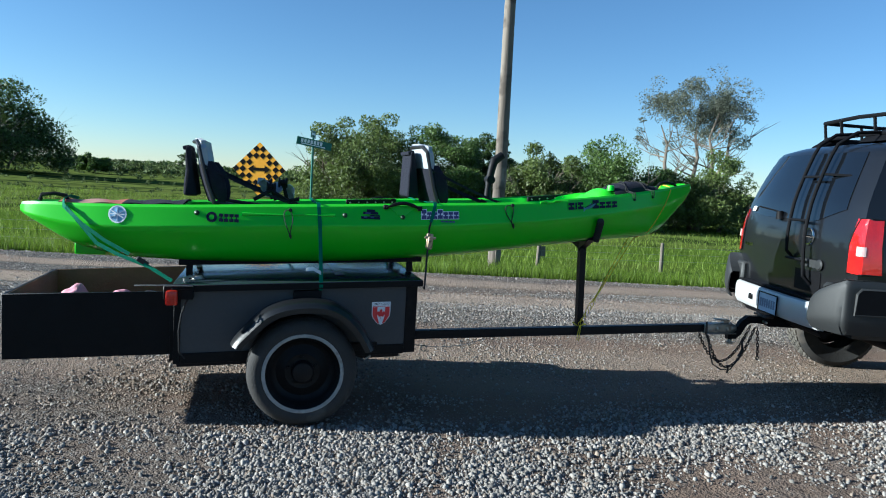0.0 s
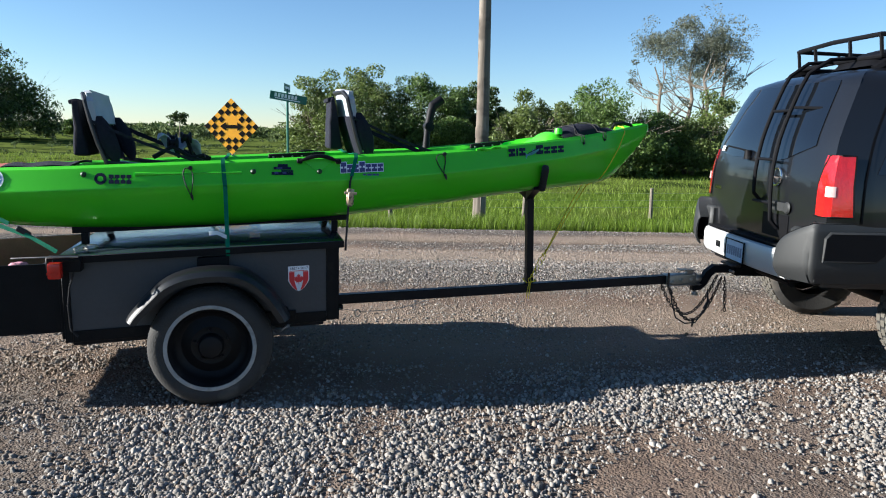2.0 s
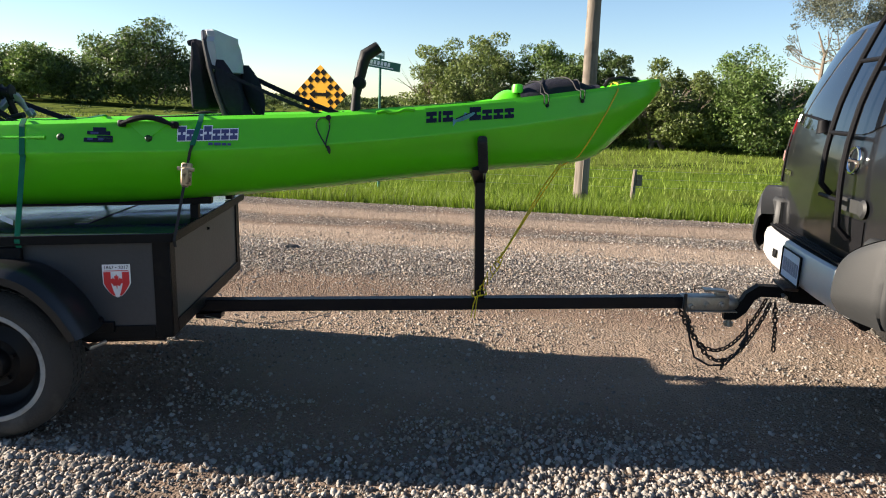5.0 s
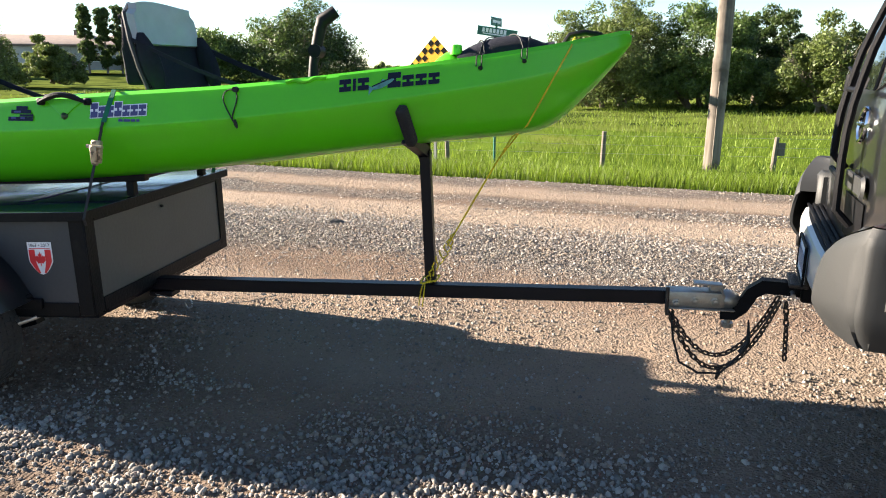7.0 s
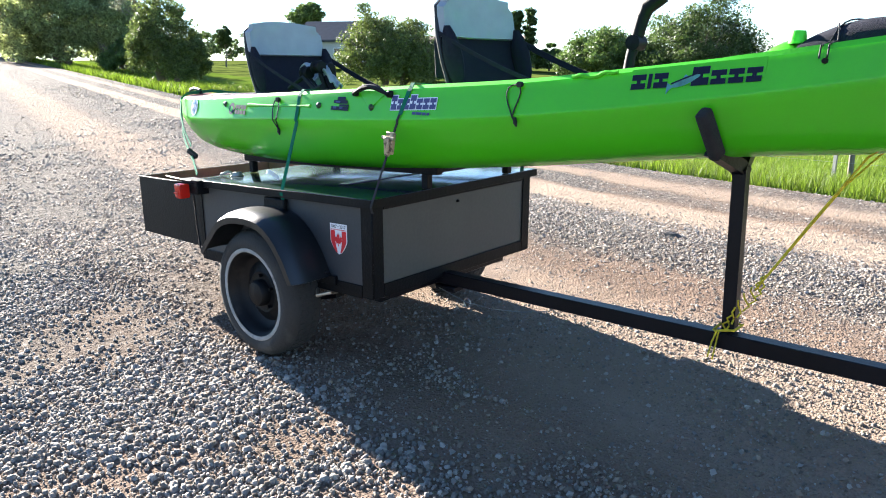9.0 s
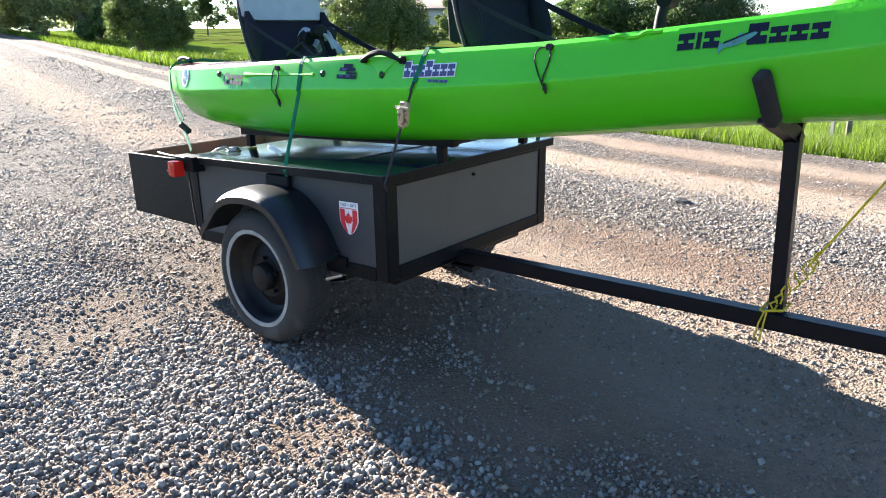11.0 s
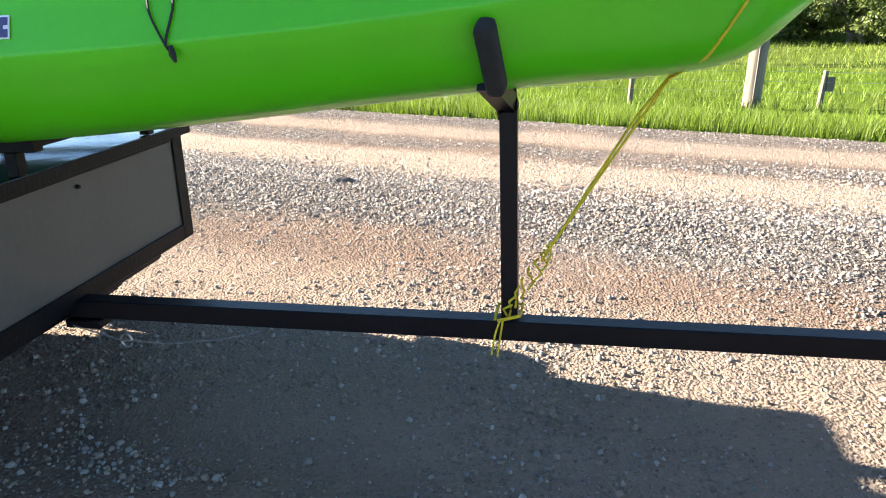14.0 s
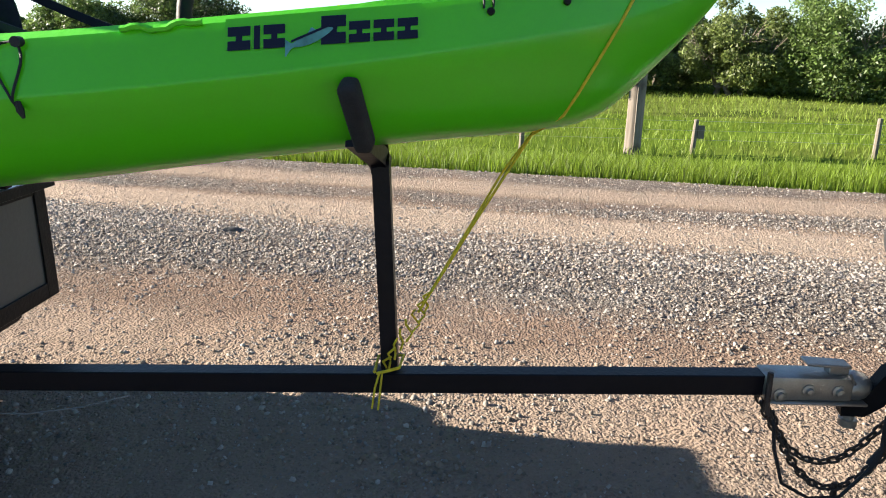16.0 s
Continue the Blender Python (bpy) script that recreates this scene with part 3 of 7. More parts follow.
tree("bush", "olive green bush beneath the tall sparse tree", *at(34.5, 38), M3, 4.8, 6.2, M_LEAF_OLIVE, 16, 0.0, 170, 90, 0.11, stems=4)
tree("bush", "small green bush behind the meadow", *at(41.0, 40), M3, 4.0, 5.6, M_LEAF, 17, 0.0, 120, 80, 0.12, stems=3)
tree("sparse_tree", "tall half-bare grey-green tree above the bushes", *at(34.5, 46, (0.05, 0.46)), M3, 10.0, 7.2, M_LEAF_PALE, 18, 0.38, 210, 40, 0.085, 0.22, stems=4, lumps=8, airy=0.5, spread=0.75)
# trees across the fields and along the climbing road
def far_tree(name, label, az, dist, height, width, material, seed, low=0.0, clumps=150, per=70, leaf=0.2, eye=(3.0, 2.5), **kw):
    x, y = at(az, dist, eye)
    tree(name, label, x, y, rise(x) - 0.1, height, width, material, seed, low, clumps, per, leaf, **kw)


far_tree("tree", "rounded dark green tree across the fields", -20.6, 78, 8.8, 14.6, M_LEAF_DARK, 21, 0.0, 200, 70, 0.22, (2.0, 2.0), stems=2)
far_tree("tree", "rounded green tree across the fields", -27.0, 80, 6.6, 11.2, M_LEAF, 22, 0.0, 160, 70, 0.22, (2.0, 2.0), stems=2)
far_tree("tree", "small green tree by the road sign", -13.5, 95, 2.8, 4.0, M_LEAF, 23, 0.0, 60, 50, 0.24, (2.0, 2.0))
for az, sd in ((-35.6, 31), (-34.4, 32), (-33.4, 33)):
    far_tree("columnar_tree", "tall slim columnar dark green tree", az, 95, 7.6 + 0.3 * (sd % 2), 1.9, M_LEAF_DARK, sd, 0.05, 120, 40, 0.18, (2.0, 2.0), narrow=True, spread=1.6)
far_tree("tree", "small round green tree beside the columnar trees", -31.8, 100, 4.6, 5.0, M_LEAF, 34, 0.0, 80, 60, 0.24, (2.0, 2.0))
far_tree("bush", "round light green garden bush", -38.6, 60, 3.6, 4.8, M_LEAF_OLIVE, 35, 0.0, 120, 70, 0.16, (2.86, 2.05), stems=3)
far_tree("bush", "dark garden bush by the low house", -42.5, 62, 2.6, 4.0, M_LEAF_DARK, 45, 0.0, 80, 70, 0.16, (2.86, 2.05), stems=3)
far_tree("bush", "large olive green bush beside the lawn", -45.0, 45, 5.7, 6.6, M_LEAF_OLIVE, 36, 0.0, 260, 70, 0.12, stems=5, lumps=9, airy=0.15)
far_tree("tree", "leafy garden tree behind the house", -51.6, 105, 9.0, 5.5, M_LEAF, 37, 0.35, 110, 60, 0.22)
far_tree("small_tree", "small dark tree on the lawn", -57.8, 80, 4.4, 2.2, M_LEAF_DARK, 38, 0.3, 60, 50, 0.16, trunk=0.1)
far_tree("bush", "tall olive green roadside bush", -61.9, 45, 5.8, 4.7, M_LEAF_OLIVE, 39, 0.0, 240, 64, 0.11, stems=5, lumps=9, airy=0.15)
far_tree("willow_tree", "large spreading roadside tree with drooping foliage", -67.6, 82, 13.0, 15.0, M_LEAF_HAZED, 40, 0.0, 260, 90, 0.24, trunk=0.4, stems=3)
far_tree("tree", "leafy roadside tree further along the climbing road", -73.0, 110, 13.0, 14.0, M_LEAF_HAZED, 41, 0.0, 200, 70, 0.3, trunk=0.4, stems=2)
far_tree("tree", "bare-topped tree behind the roadside bush", -62.5, 60, 9.0, 7.0, M_LEAF_PALE, 42, 0.5, 70, 22, 0.14, airy=0.5, stems=3)
far_tree("bush", "low green bush below the spreading tree", -64.6, 70, 3.2, 5.0, M_LEAF, 43, 0.0, 120, 70, 0.18, stems=3)

far_tree("small_tree", "small bare-limbed tree alone in the far field", -5.9, 95, 3.7, 3.2, M_LEAF_DARK, 46, 0.45, 22, 30, 0.14, (0.5, 0.8), trunk=0.09, airy=0.4)
# far hedgerows along the horizon
def hedgerow(label, az0, az1, dist, h, n, seed, fat=1.0):
    r = np.random.default_rng(seed)
    a = r.uniform(az0, az1, n)
    dd = dist * (1 + 0.06 * r.normal(0, 1, n))
    hh = h * np.array([0.55 + 0.6 * abs(noise.noise((q * 0.35, seed, 0))) + 0.35 * abs(noise.noise((q * 1.7, seed, 3))) for q in a])
    c = np.stack([2 + dd * np.sin(np.radians(a)), 2 + dd * np.cos(np.radians(a)), r.uniform(0.1, 1.0, n) * hh + dist * 0.0015 - 0.3 + RISE(2 + dd * np.sin(np.radians(a))) * (a < -40)], -1)
    me = leaf_mesh("hedgerow", c, np.full(n, 0.0072 * dist * fat), int(50 * fat), 0.0026 * dist * fat, seed, 0.6)
    me.materials.append(M_LEAF_FAR)
    tagged(new("hedgerow", me), label, "hedge", kind="stuff")


hedgerow("distant green hedgerow and scrub along the horizon", -34, 70, 260, 2.0, 700, 51)
hedgerow("low scrub line across the far fields", -16, 2, 120, 1.6, 160, 52)
hedgerow("rough weeds standing in the near field", -40, 30, 46, 0.2, 200, 54, 0.45)
hedgerow("rough weeds standing in the field", -40, 30, 62, 0.25, 200, 55, 0.45)
hedgerow("dark scrub in the far field", -40, 20, 90, 0.5, 200, 56, 0.5)
hedgerow("distant trees beyond the houses", -80, -28, 200, 8.0, 420, 53)

# ---- materials of the things ----
M_HULL = mat("green_polyethylene", (0.078, 0.53, 0.006), 0.27, 0, 3, 0.06, 0.04, 160, trans=0.10, spec=0.5)
M_DECK = mat("green_deck", (0.075, 0.50, 0.01), 0.42, 0, 5, 0.08, 0.12, 120)
M_BLACKPL = mat("black_plastic", (0.006, 0.006, 0.007), 0.55, 0, 20, 0.2, 0.1, 150, spec=0.18)
M_MESH = mat("dark_seat_cloth", (0.012, 0.013, 0.022), 0.9, 0, 60, 0.2, 0.4, 400, spec=0.2)
M_GREYCL = mat("light_grey_cloth", (0.33, 0.355, 0.385), 0.85, 0, 14, 0.08, 0.3, 350, spec=0.2)
M_TUBE = mat("black_tube", (0.02, 0.02, 0.022), 0.4, 0.4, 30, 0.1, 0.05, 100)
M_NAVY = mat("navy_print", (0.005, 0.008, 0.025), 0.5, 0, 30, 0.1, 0, 100, spec=0.2)
M_PURPLE = mat("purple_blue_print", (0.04, 0.042, 0.15), 0.5, 0, 30, 0.1, 0, 100)
M_WHITEP = mat("white_print", (0.75, 0.76, 0.78), 0.5, 0, 30, 0.05, 0, 100)
M_PALEBLUE = mat("pale_blue_print", (0.24, 0.42, 0.60), 0.5, 0, 30, 0.1, 0, 100)
M_RED = mat("red_print", (0.62, 0.025, 0.03), 0.45, 0, 30, 0.05, 0, 100)
M_SALMON = mat("faded_red_deck_bag", (0.34, 0.075, 0.05), 0.7, 0, 9, 0.2, 0.3, 90, spot=(0.30, 0.16, 0.12), spot_at=0.5, spot_scale=4)
M_WEB = mat("green_webbing", (0.012, 0.135, 0.075), 0.75, 0, 40, 0.15, 0.3, 500, spec=0.08)
M_WEBW = mat("pale_webbing", (0.55, 0.60, 0.58), 0.7, 0, 40, 0.15, 0.3, 500)
M_STEEL = mat("zinc_steel", (0.34, 0.325, 0.30), 0.42, 0.85, 18, 0.2, 0.15, 160, spot=(0.32, 0.26, 0.2), spot_at=0.62, spot_scale=12)
M_ROPE = mat("yellow_rope", (0.70, 0.54, 0.02), 0.7, 0, 80, 0.2, 0.6, 600)
M_FITTING = mat("dark_green_fitting", (0.006, 0.035, 0.006), 0.5, 0, 30, 0.2, 0, 100)
M_CORD = mat("black_cord", (0.006, 0.006, 0.007), 0.7, 0, 80, 0.2, 0.3, 600)

# ---- kayak ----
KY = 5.0
HULL = [  # x, keel, chine, sheer, half width
    (-1.31, 1.108, 1.125, 1.150, 0.05), (-1.27, 1.085, 1.112, 1.158, 0.105), (-1.18, 1.035, 1.095, 1.163, 0.165), (-1.02, 0.945, 1.075, 1.168, 0.235), (-0.8, 0.885, 1.065, 1.175, 0.31),
    (-0.4, 0.860, 1.082, 1.192, 0.385), (0.1, 0.862, 1.108, 1.220, 0.425), (0.6, 0.884, 1.128, 1.247, 0.44), (1.1, 0.926, 1.15, 1.276, 0.432), (1.6, 0.983, 1.188, 1.305, 0.398),
    (2.0, 1.036, 1.23, 1.345, 0.35), (2.4, 1.082, 1.285, 1.390, 0.285), (2.7, 1.112, 1.335, 1.433, 0.212), (2.83, 1.152, 1.362, 1.453, 0.168), (2.95, 1.262, 1.40, 1.476, 0.118), (3.05, 1.372, 1.44, 1.495, 0.084), (3.095, 1.43, 1.462, 1.505, 0.06), (3.12, 1.465, 1.482, 1.500, 0.032),
]
SHAPE = [(0.0, 0.0), (0.2, 0.004), (0.4, 0.022), (0.55, 0.065), (0.67, 0.14), (0.76, 0.25), (0.835, 0.41), (0.90, 0.62), (0.955, 0.82), (1.0, 1.0)]


def hull_half(x, n=10):
    """Points (half width, height) of a section from keel over chine to gunwale, then over the rim into the boat."""
    zb, zc, zs, w = spline(HULL, x)
    out = []
    for a, b in zip(SHAPE, SHAPE[1:]):
        for k in range(1):
            t = 0.0
            out.append((w * (a[0] + (b[0] - a[0]) * t), zb + (zc - zb) * (a[1] + (b[1] - a[1]) * t)))
    h = zs - zc
    out += [(w, zc), (w * 0.99, zc + h * 0.10), (w * 0.955, zc + h * 0.5), (w * 0.925, zc + h * 0.86), (w * 0.91, zs)]
    return out


def hull_y(x, z):
    """The near skin of the hull at a place."""
    s = hull_half(x)
    for (w0, z0), (w1, z1) in zip(s, s[1:]):
        if z0 <= z <= z1 and z1 > z0:
            return KY - (w0 + (w1 - w0) * (z - z0) / (z1 - z0))
    return KY - s[-1][0]


kayak = thing("kayak", "lime green two-seat fishing kayak strapped on the trailer rack", "kayak", (0.9, KY, 0.86))
bm = bmesh.new()
NX = 88
xs = [HULL[0][0] + (HULL[-1][0] - HULL[0][0]) * (0.5 - 0.5 * math.cos(math.pi * i / NX)) * 1.0 for i in range(NX + 1)]
rows = []
for x in xs:
    s = hull_half(x)
    rows.append([bm.verts.new((x, KY - w, z)) for w, z in s[::-1]] + [bm.verts.new((x, KY + w, z)) for w, z in s[1:]])
for A, B in zip(rows, rows[1:]):
    for k in range(len(A) - 1):
        bm.faces.new((A[k], A[k + 1], B[k + 1], B[k]))
bm.faces.new(rows[0][::-1]), bm.faces.new(rows[-1])
hull = part("hull", bm, M_HULL, kayak, "glossy lime green hull")
hull.data.set_sharp_from_angle(angle=radians(50))


def deck_z(x, v):
    """Deck height: a rounded rim, then sunken wells for the paddlers; v from -1 to 1 across."""
    zb, zc, zs, w = spline(HULL, x)
    a = abs(v)
    rim = 0.014 * max(0.0, 1 - ((a - 0.93) / 0.07) ** 2)
    crown = 0.015 * (1 - a * a) if x > 2.3 or x < -1.05 else 0.0
    deep = 0.0
    for x0, x1, dd in ((-0.45, 1.95, 0.15), (1.90, 2.34, 0.07), (-1.02, -0.5, 0.07)):
        t = min(max((x - x0) / 0.1, 0), 1) * min(max((x1 - x) / 0.1, 0), 1)
        s = min(max((0.86 - a) / 0.06, 0), 1)
        deep = max(deep, dd * t * s)
    return zs + rim + crown * min(w / 0.25, 1) - deep


def deck_pt(u, v):
    x = -1.30 + u * 4.412
    zb, zc, zs, w = spline(HULL, x)
    a = abs(v * 2 - 1)
    return Vector((x, KY + (v * 2 - 1) * w * 0.907, deck_z(x, v * 2 - 1) - (0.005 if a > 0.99 else 0.0)))


part("deck", grid(deck_pt, 110, 30), M_DECK, kayak, "moulded lime green deck with sunken wells")


def decal(name, x0, x1, z0, z1, material, parent, off=0.003, slant=0.0, n=6):
    """A printed patch that follows the hull's near skin."""
    def f(u, v):
        x, z = x0 + (x1 - x0) * u, z0 + (z1 - z0) * v + slant * u * (x1 - x0)
        return Vector((x + (z - z0) * 0.0, hull_y(x, z) - off, z))
    return part(name, thick(grid(f, n, 3), 0.0015), material, parent)


def glyph(name, x, z, w, h, rows, material, parent, off=0.004, slope=0.0, grow=0.0):
    """A plain mark built of bars on the hull: rows of (x0, x1, z0, z1) in shares of its size."""
    bm = bmesh.new()
    for a0, a1, b0, b1 in rows:
        def f(u, v, a0=a0, a1=a1, b0=b0, b1=b1):
            px = x + w * (a0 + (a1 - a0) * u) + grow * (u * 2 - 1)
            pz = z + h * (b0 + (b1 - b0) * v) + slope * (px - x) + grow * (v * 2 - 1)
            return Vector((px, hull_y(px, pz) - off, pz))
        grid(f, 2, 1, bm)
    return part(name, thick(bm, 0.001), material, parent)


# prints on the hull, as plain shapes: a row of dark blocks with a fish between
SLIT = [(0, 1, 0.0, 0.40), (0, 1, 0.60, 1.0), (0.36, 0.64, 0.40, 0.60)]
BAR = [(0, 1, 0, 1)]
mark = decal("name_decal_backing", 2.005, 2.40, 1.29, 1.35, M_HULL, hull, 0.001, 0.105)
for a, b, tall, rows in ((2.010, 2.055, 0.046, SLIT), (2.062, 2.074, 0.046, BAR), (2.081, 2.124, 0.046, SLIT), (2.196, 2.246, 0.056, SLIT), (2.252, 2.295, 0.042, SLIT), (2.302, 2.344, 0.042, SLIT), (2.351, 2.393, 0.042, SLIT)):
    glyph("name_block", a, 1.288 + 0.085 * (a - 2.005), b - a, tall, rows, M_NAVY, hull, slope=0.085)


def fish(x0, z0, length, material, parent):
    def f(u, v):
        x = x0 + length * u
        body = 0.0105 * max(math.sin(math.pi * min(max((u - 0.12) / 0.88, 0), 1)), 0) ** 0.8
        tail = 0.016 * max(0, 0.16 - u) / 0.16
        h = body + tail + 0.0015 + (0.009 * max(0, 1 - abs(u - 0.55) / 0.08) if v > 0.5 else 0)
        z = z0 + 0.042 * u + h * (v * 2 - 1)
        return Vector((x, hull_y(x, z) - 0.0055, z))
    fin = part("fish_decal", thick(grid(f, 28, 4), 0.001), material, parent, "pale blue fish-shaped print")
    glyph("fish_back", x0 + 0.012, z0 + 0.012, length * 0.8, 0.005, [(0, 1, 0, 1)], M_NAVY, parent, 0.0072, 0.44)
    return fin


M_FISH = mat("blue_green_print", (0.07, 0.24, 0.22), 0.5, 0, 40, 0.4, 0, 100)
fish(2.125, 1.295, 0.095, M_FISH, hull)
# second maker's mark, purple-blue blocks on white
for k in range(7):
    a = 0.998 + k * 0.0345
    tall = 0.055 if k in (0, 3) else 0.041
    glyph("maker_block_edge", a, 1.190 + 0.05 * (a - 1.0), 0.030, tall, BAR, M_WHITEP, hull, 0.0028, 0.05, 0.0035)
    glyph("maker_block", a, 1.190 + 0.05 * (a - 1.0), 0.030, tall, SLIT, M_PURPLE, hull, 0.0046, 0.05)
glyph("maker_line", 1.12, 1.176, 0.09, 0.010, [(0, 0.2, 0, 1), (0.25, 0.55, 0, 1), (0.6, 0.8, 0, 1), (0.85, 1, 0, 1)], M_PURPLE, hull)
# small fish badge
glyph("badge_print", 0.625, 1.175, 0.115, 0.058, [(0.1, 0.9, 0.5, 0.75), (0.3, 0.75, 0.75, 1.0), (0.0, 1.0, 0.0, 0.28), (0.45, 1.0, 0.3, 0.45)], M_NAVY, hull)
glyph("badge_print", 0.63, 1.18, 0.105, 0.05, [(0.2, 0.5, 0.55, 0.7), (0.1, 0.3, 0.05, 0.22), (0.5, 0.7, 0.05, 0.22)], M_PURPLE, hull, 0.0055)
# dark round mark with four blocks
for k in range(4):
    a = -0.188 + k * 0.0285
    glyph("side_block", a, 1.122, 0.024, 0.046, SLIT, M_NAVY, hull)


def disc(name, x, z, r, material, parent, off, label="", inner=0.0):
    def f(u, v):
        a, q = 2 * math.pi * u, inner + (r - inner) * v
        px, pz = x + q * math.cos(a), z + q * math.sin(a)
        return Vector((px, hull_y(px, pz) - off, pz))
    return part(name, grid(f, 24, 2), material, parent, label)


disc("round_mark", -0.228, 1.146, 0.03, M_NAVY, hull, 0.003)
disc("round_mark_core", -0.228, 1.146, 0.014, M_HULL, hull, 0.005)
rose = disc("rosette", -0.74, 1.135, 0.05, M_PALEBLUE, hull, 0.003, "pale blue round compass-star sticker")
disc("rosette_ring", -0.74, 1.135, 0.05, M_WHITEP, hull, 0.005, inner=0.043)
glyph("rosette_star", -0.78, 1.095, 0.08, 0.08, [(0.47, 0.53, 0, 1), (0, 1, 0.47, 0.53)], M_WHITEP, hull, 0.006)
for k in range(3):
    a = radians(30 + 60 * k)
    bm = bmesh.new()
    for s in (-1, 1):
        p = Vector((-0.74 + 0.04 * s * math.cos(a), 0, 1.135 + 0.04 * s * math.sin(a)))
        tube([(-0.74, hull_y(-0.74, 1.135) - 0.006, 1.135), (p.x, hull_y(p.x, p.z) - 0.006, p.z)], 0.003, 4, bm)
    part("rosette_ray", bm, M_WHITEP, hull)


def plug(x, z):
    y = hull_y(x, z)
    p = part("hull_fitting", lathe([(0.0, -0.012), (0.007, -0.012), (0.010, -0.007), (0.014, -0.004), (0.016, 0.003)], (x, y, z), "y", 16), M_FITTING, kayak)
    return p


# 0.88 is a plug; 0.53 paints a recess's shade, -0.31 stands for a clip
for px, pz in ((0.53, 1.19), (-0.31, 1.165), (0.88, 1.195)):
    plug(px, pz)


def cord_loop(x, z, h, w):
    """A hanging bungee loop with its knot and button."""
    n = 20
    pts = []
    for k in range(n + 1):
        a = math.pi * 2 * k / n
        pz = z - h * 0.42 + h * 0.42 * math.cos(a)
        px = x + w * math.sin(a) * (0.55 + 0.45 * math.cos(a / 1.0)) * 0.9
        pts.append((px + 0.02 * (z - pz) / h - (0.35 * w if w > 0.05 and math.sin(a) > 0 else 0) * math.sin(a), hull_y(px, pz) - 0.006, pz))
    bm = tube(pts[:-1], 0.0028, 6, closed=True)
    x += 0.02 * 0.84
    kz = z - h * 0.84
    tube([(x, hull_y(x, kz) - 0.01, kz + 0.012), (x + 0.004, hull_y(x, kz) - 0.012, kz - 0.006), (x + 0.008, hull_y(x, kz) - 0.01, kz - 0.022)], [0.005, 0.008, 0.003], 6, bm)
    tube([(x, hull_y(x, z) - 0.001, z), (x, hull_y(x, z) - 0.018, z)], 0.011, 10, bm)
    part("cord_loop", bm, M_CORD, kayak, "black bungee paddle loop")


cord_loop(0.195, 1.207, 0.175, 0.04)
cord_loop(1.585, 1.30, 0.15, 0.062)


def grip(x0, x1, z, side=-1):
    """A carrying handle on the gunwale with its two mounts."""
    def y(x):
        return KY + side * (KY - hull_y(x, z - 0.01) + 0.012)
    n = 10
    pts = [(x0 + (x1 - x0) * k / n, y(x0 + (x1 - x0) * k / n) + side * 0.012, z - 0.012 + 0.03 * math.sin(math.pi * k / n)) for k in range(n + 1)]
    bm = tube(pts, [0.008] * 2 + [0.0115] * (n - 3) + [0.008] * 2, 8)
    for x in (x0, x1):
        box(x - 0.015, x + 0.015, y(x) - 0.010, y(x) + 0.012, z - 0.024, z + 0.004, 0.005, bm)
    part("carry_handle", bm, M_BLACKPL, kayak, "black moulded carrying handle")


grip(0.775, 0.985, 1.262)
grip(0.775, 0.985, 1.262, 1)
# moulded recess below the handle, and the paddle slot behind it
def recess(u, v):
    x = 0.79 + 0.17 * u
    z = 1.262 - (0.07 * (1 - abs(u - 0.5) * 2) + 0.003) * v
    return Vector((x, hull_y(x, z) - 0.0035, z))


part("handle_recess", thick(grid(recess, 12, 4), 0.002), M_DECK, hull)
part("paddle_slot", tube([(x, hull_y(x, 1.178 + 0.03 * (x - 0.2)) - 0.001, 1.178 + 0.03 * (x - 0.2)) for x in (-0.06, 0.05, 0.15, 0.25, 0.35, 0.47)], [0.012, 0.006, 0.005, 0.005, 0.005, 0.008], 8), M_DECK, hull)
# gear tracks on the far gunwale
for x0, x1 in ((0.62, 0.98), (1.95, 2.32)):
    zs = spline(HULL, (x0 + x1) / 2)[2]
    s = (spline(HULL, x1)[2] - spline(HULL, x0)[2]) / (x1 - x0)
    w = spline(HULL, (x0 + x1) / 2)[3]
    bm = box(x0, x1, KY + w * 0.80 - 0.012, KY + w * 0.80 + 0.012, zs - 0.032, zs + 0.012, 0.004)
    for v in bm.verts:
        v.co.z += (v.co.x - (x0 + x1) / 2) * s
    rail = part("gear_track", bm, M_BLACKPL, kayak, "black slotted gear track")
    for k in range(6):
        x = x0 + (x1 - x0) * (k + 0.5) / 6
        part("track_bolt", lathe([(0.0, -0.004), (0.006, -0.003), (0.007, 0.004)], (x, KY + w * 0.80 - 0.016, zs - 0.010 + (x - (x0 + x1) / 2) * s), "y", 8), M_STEEL, rail)


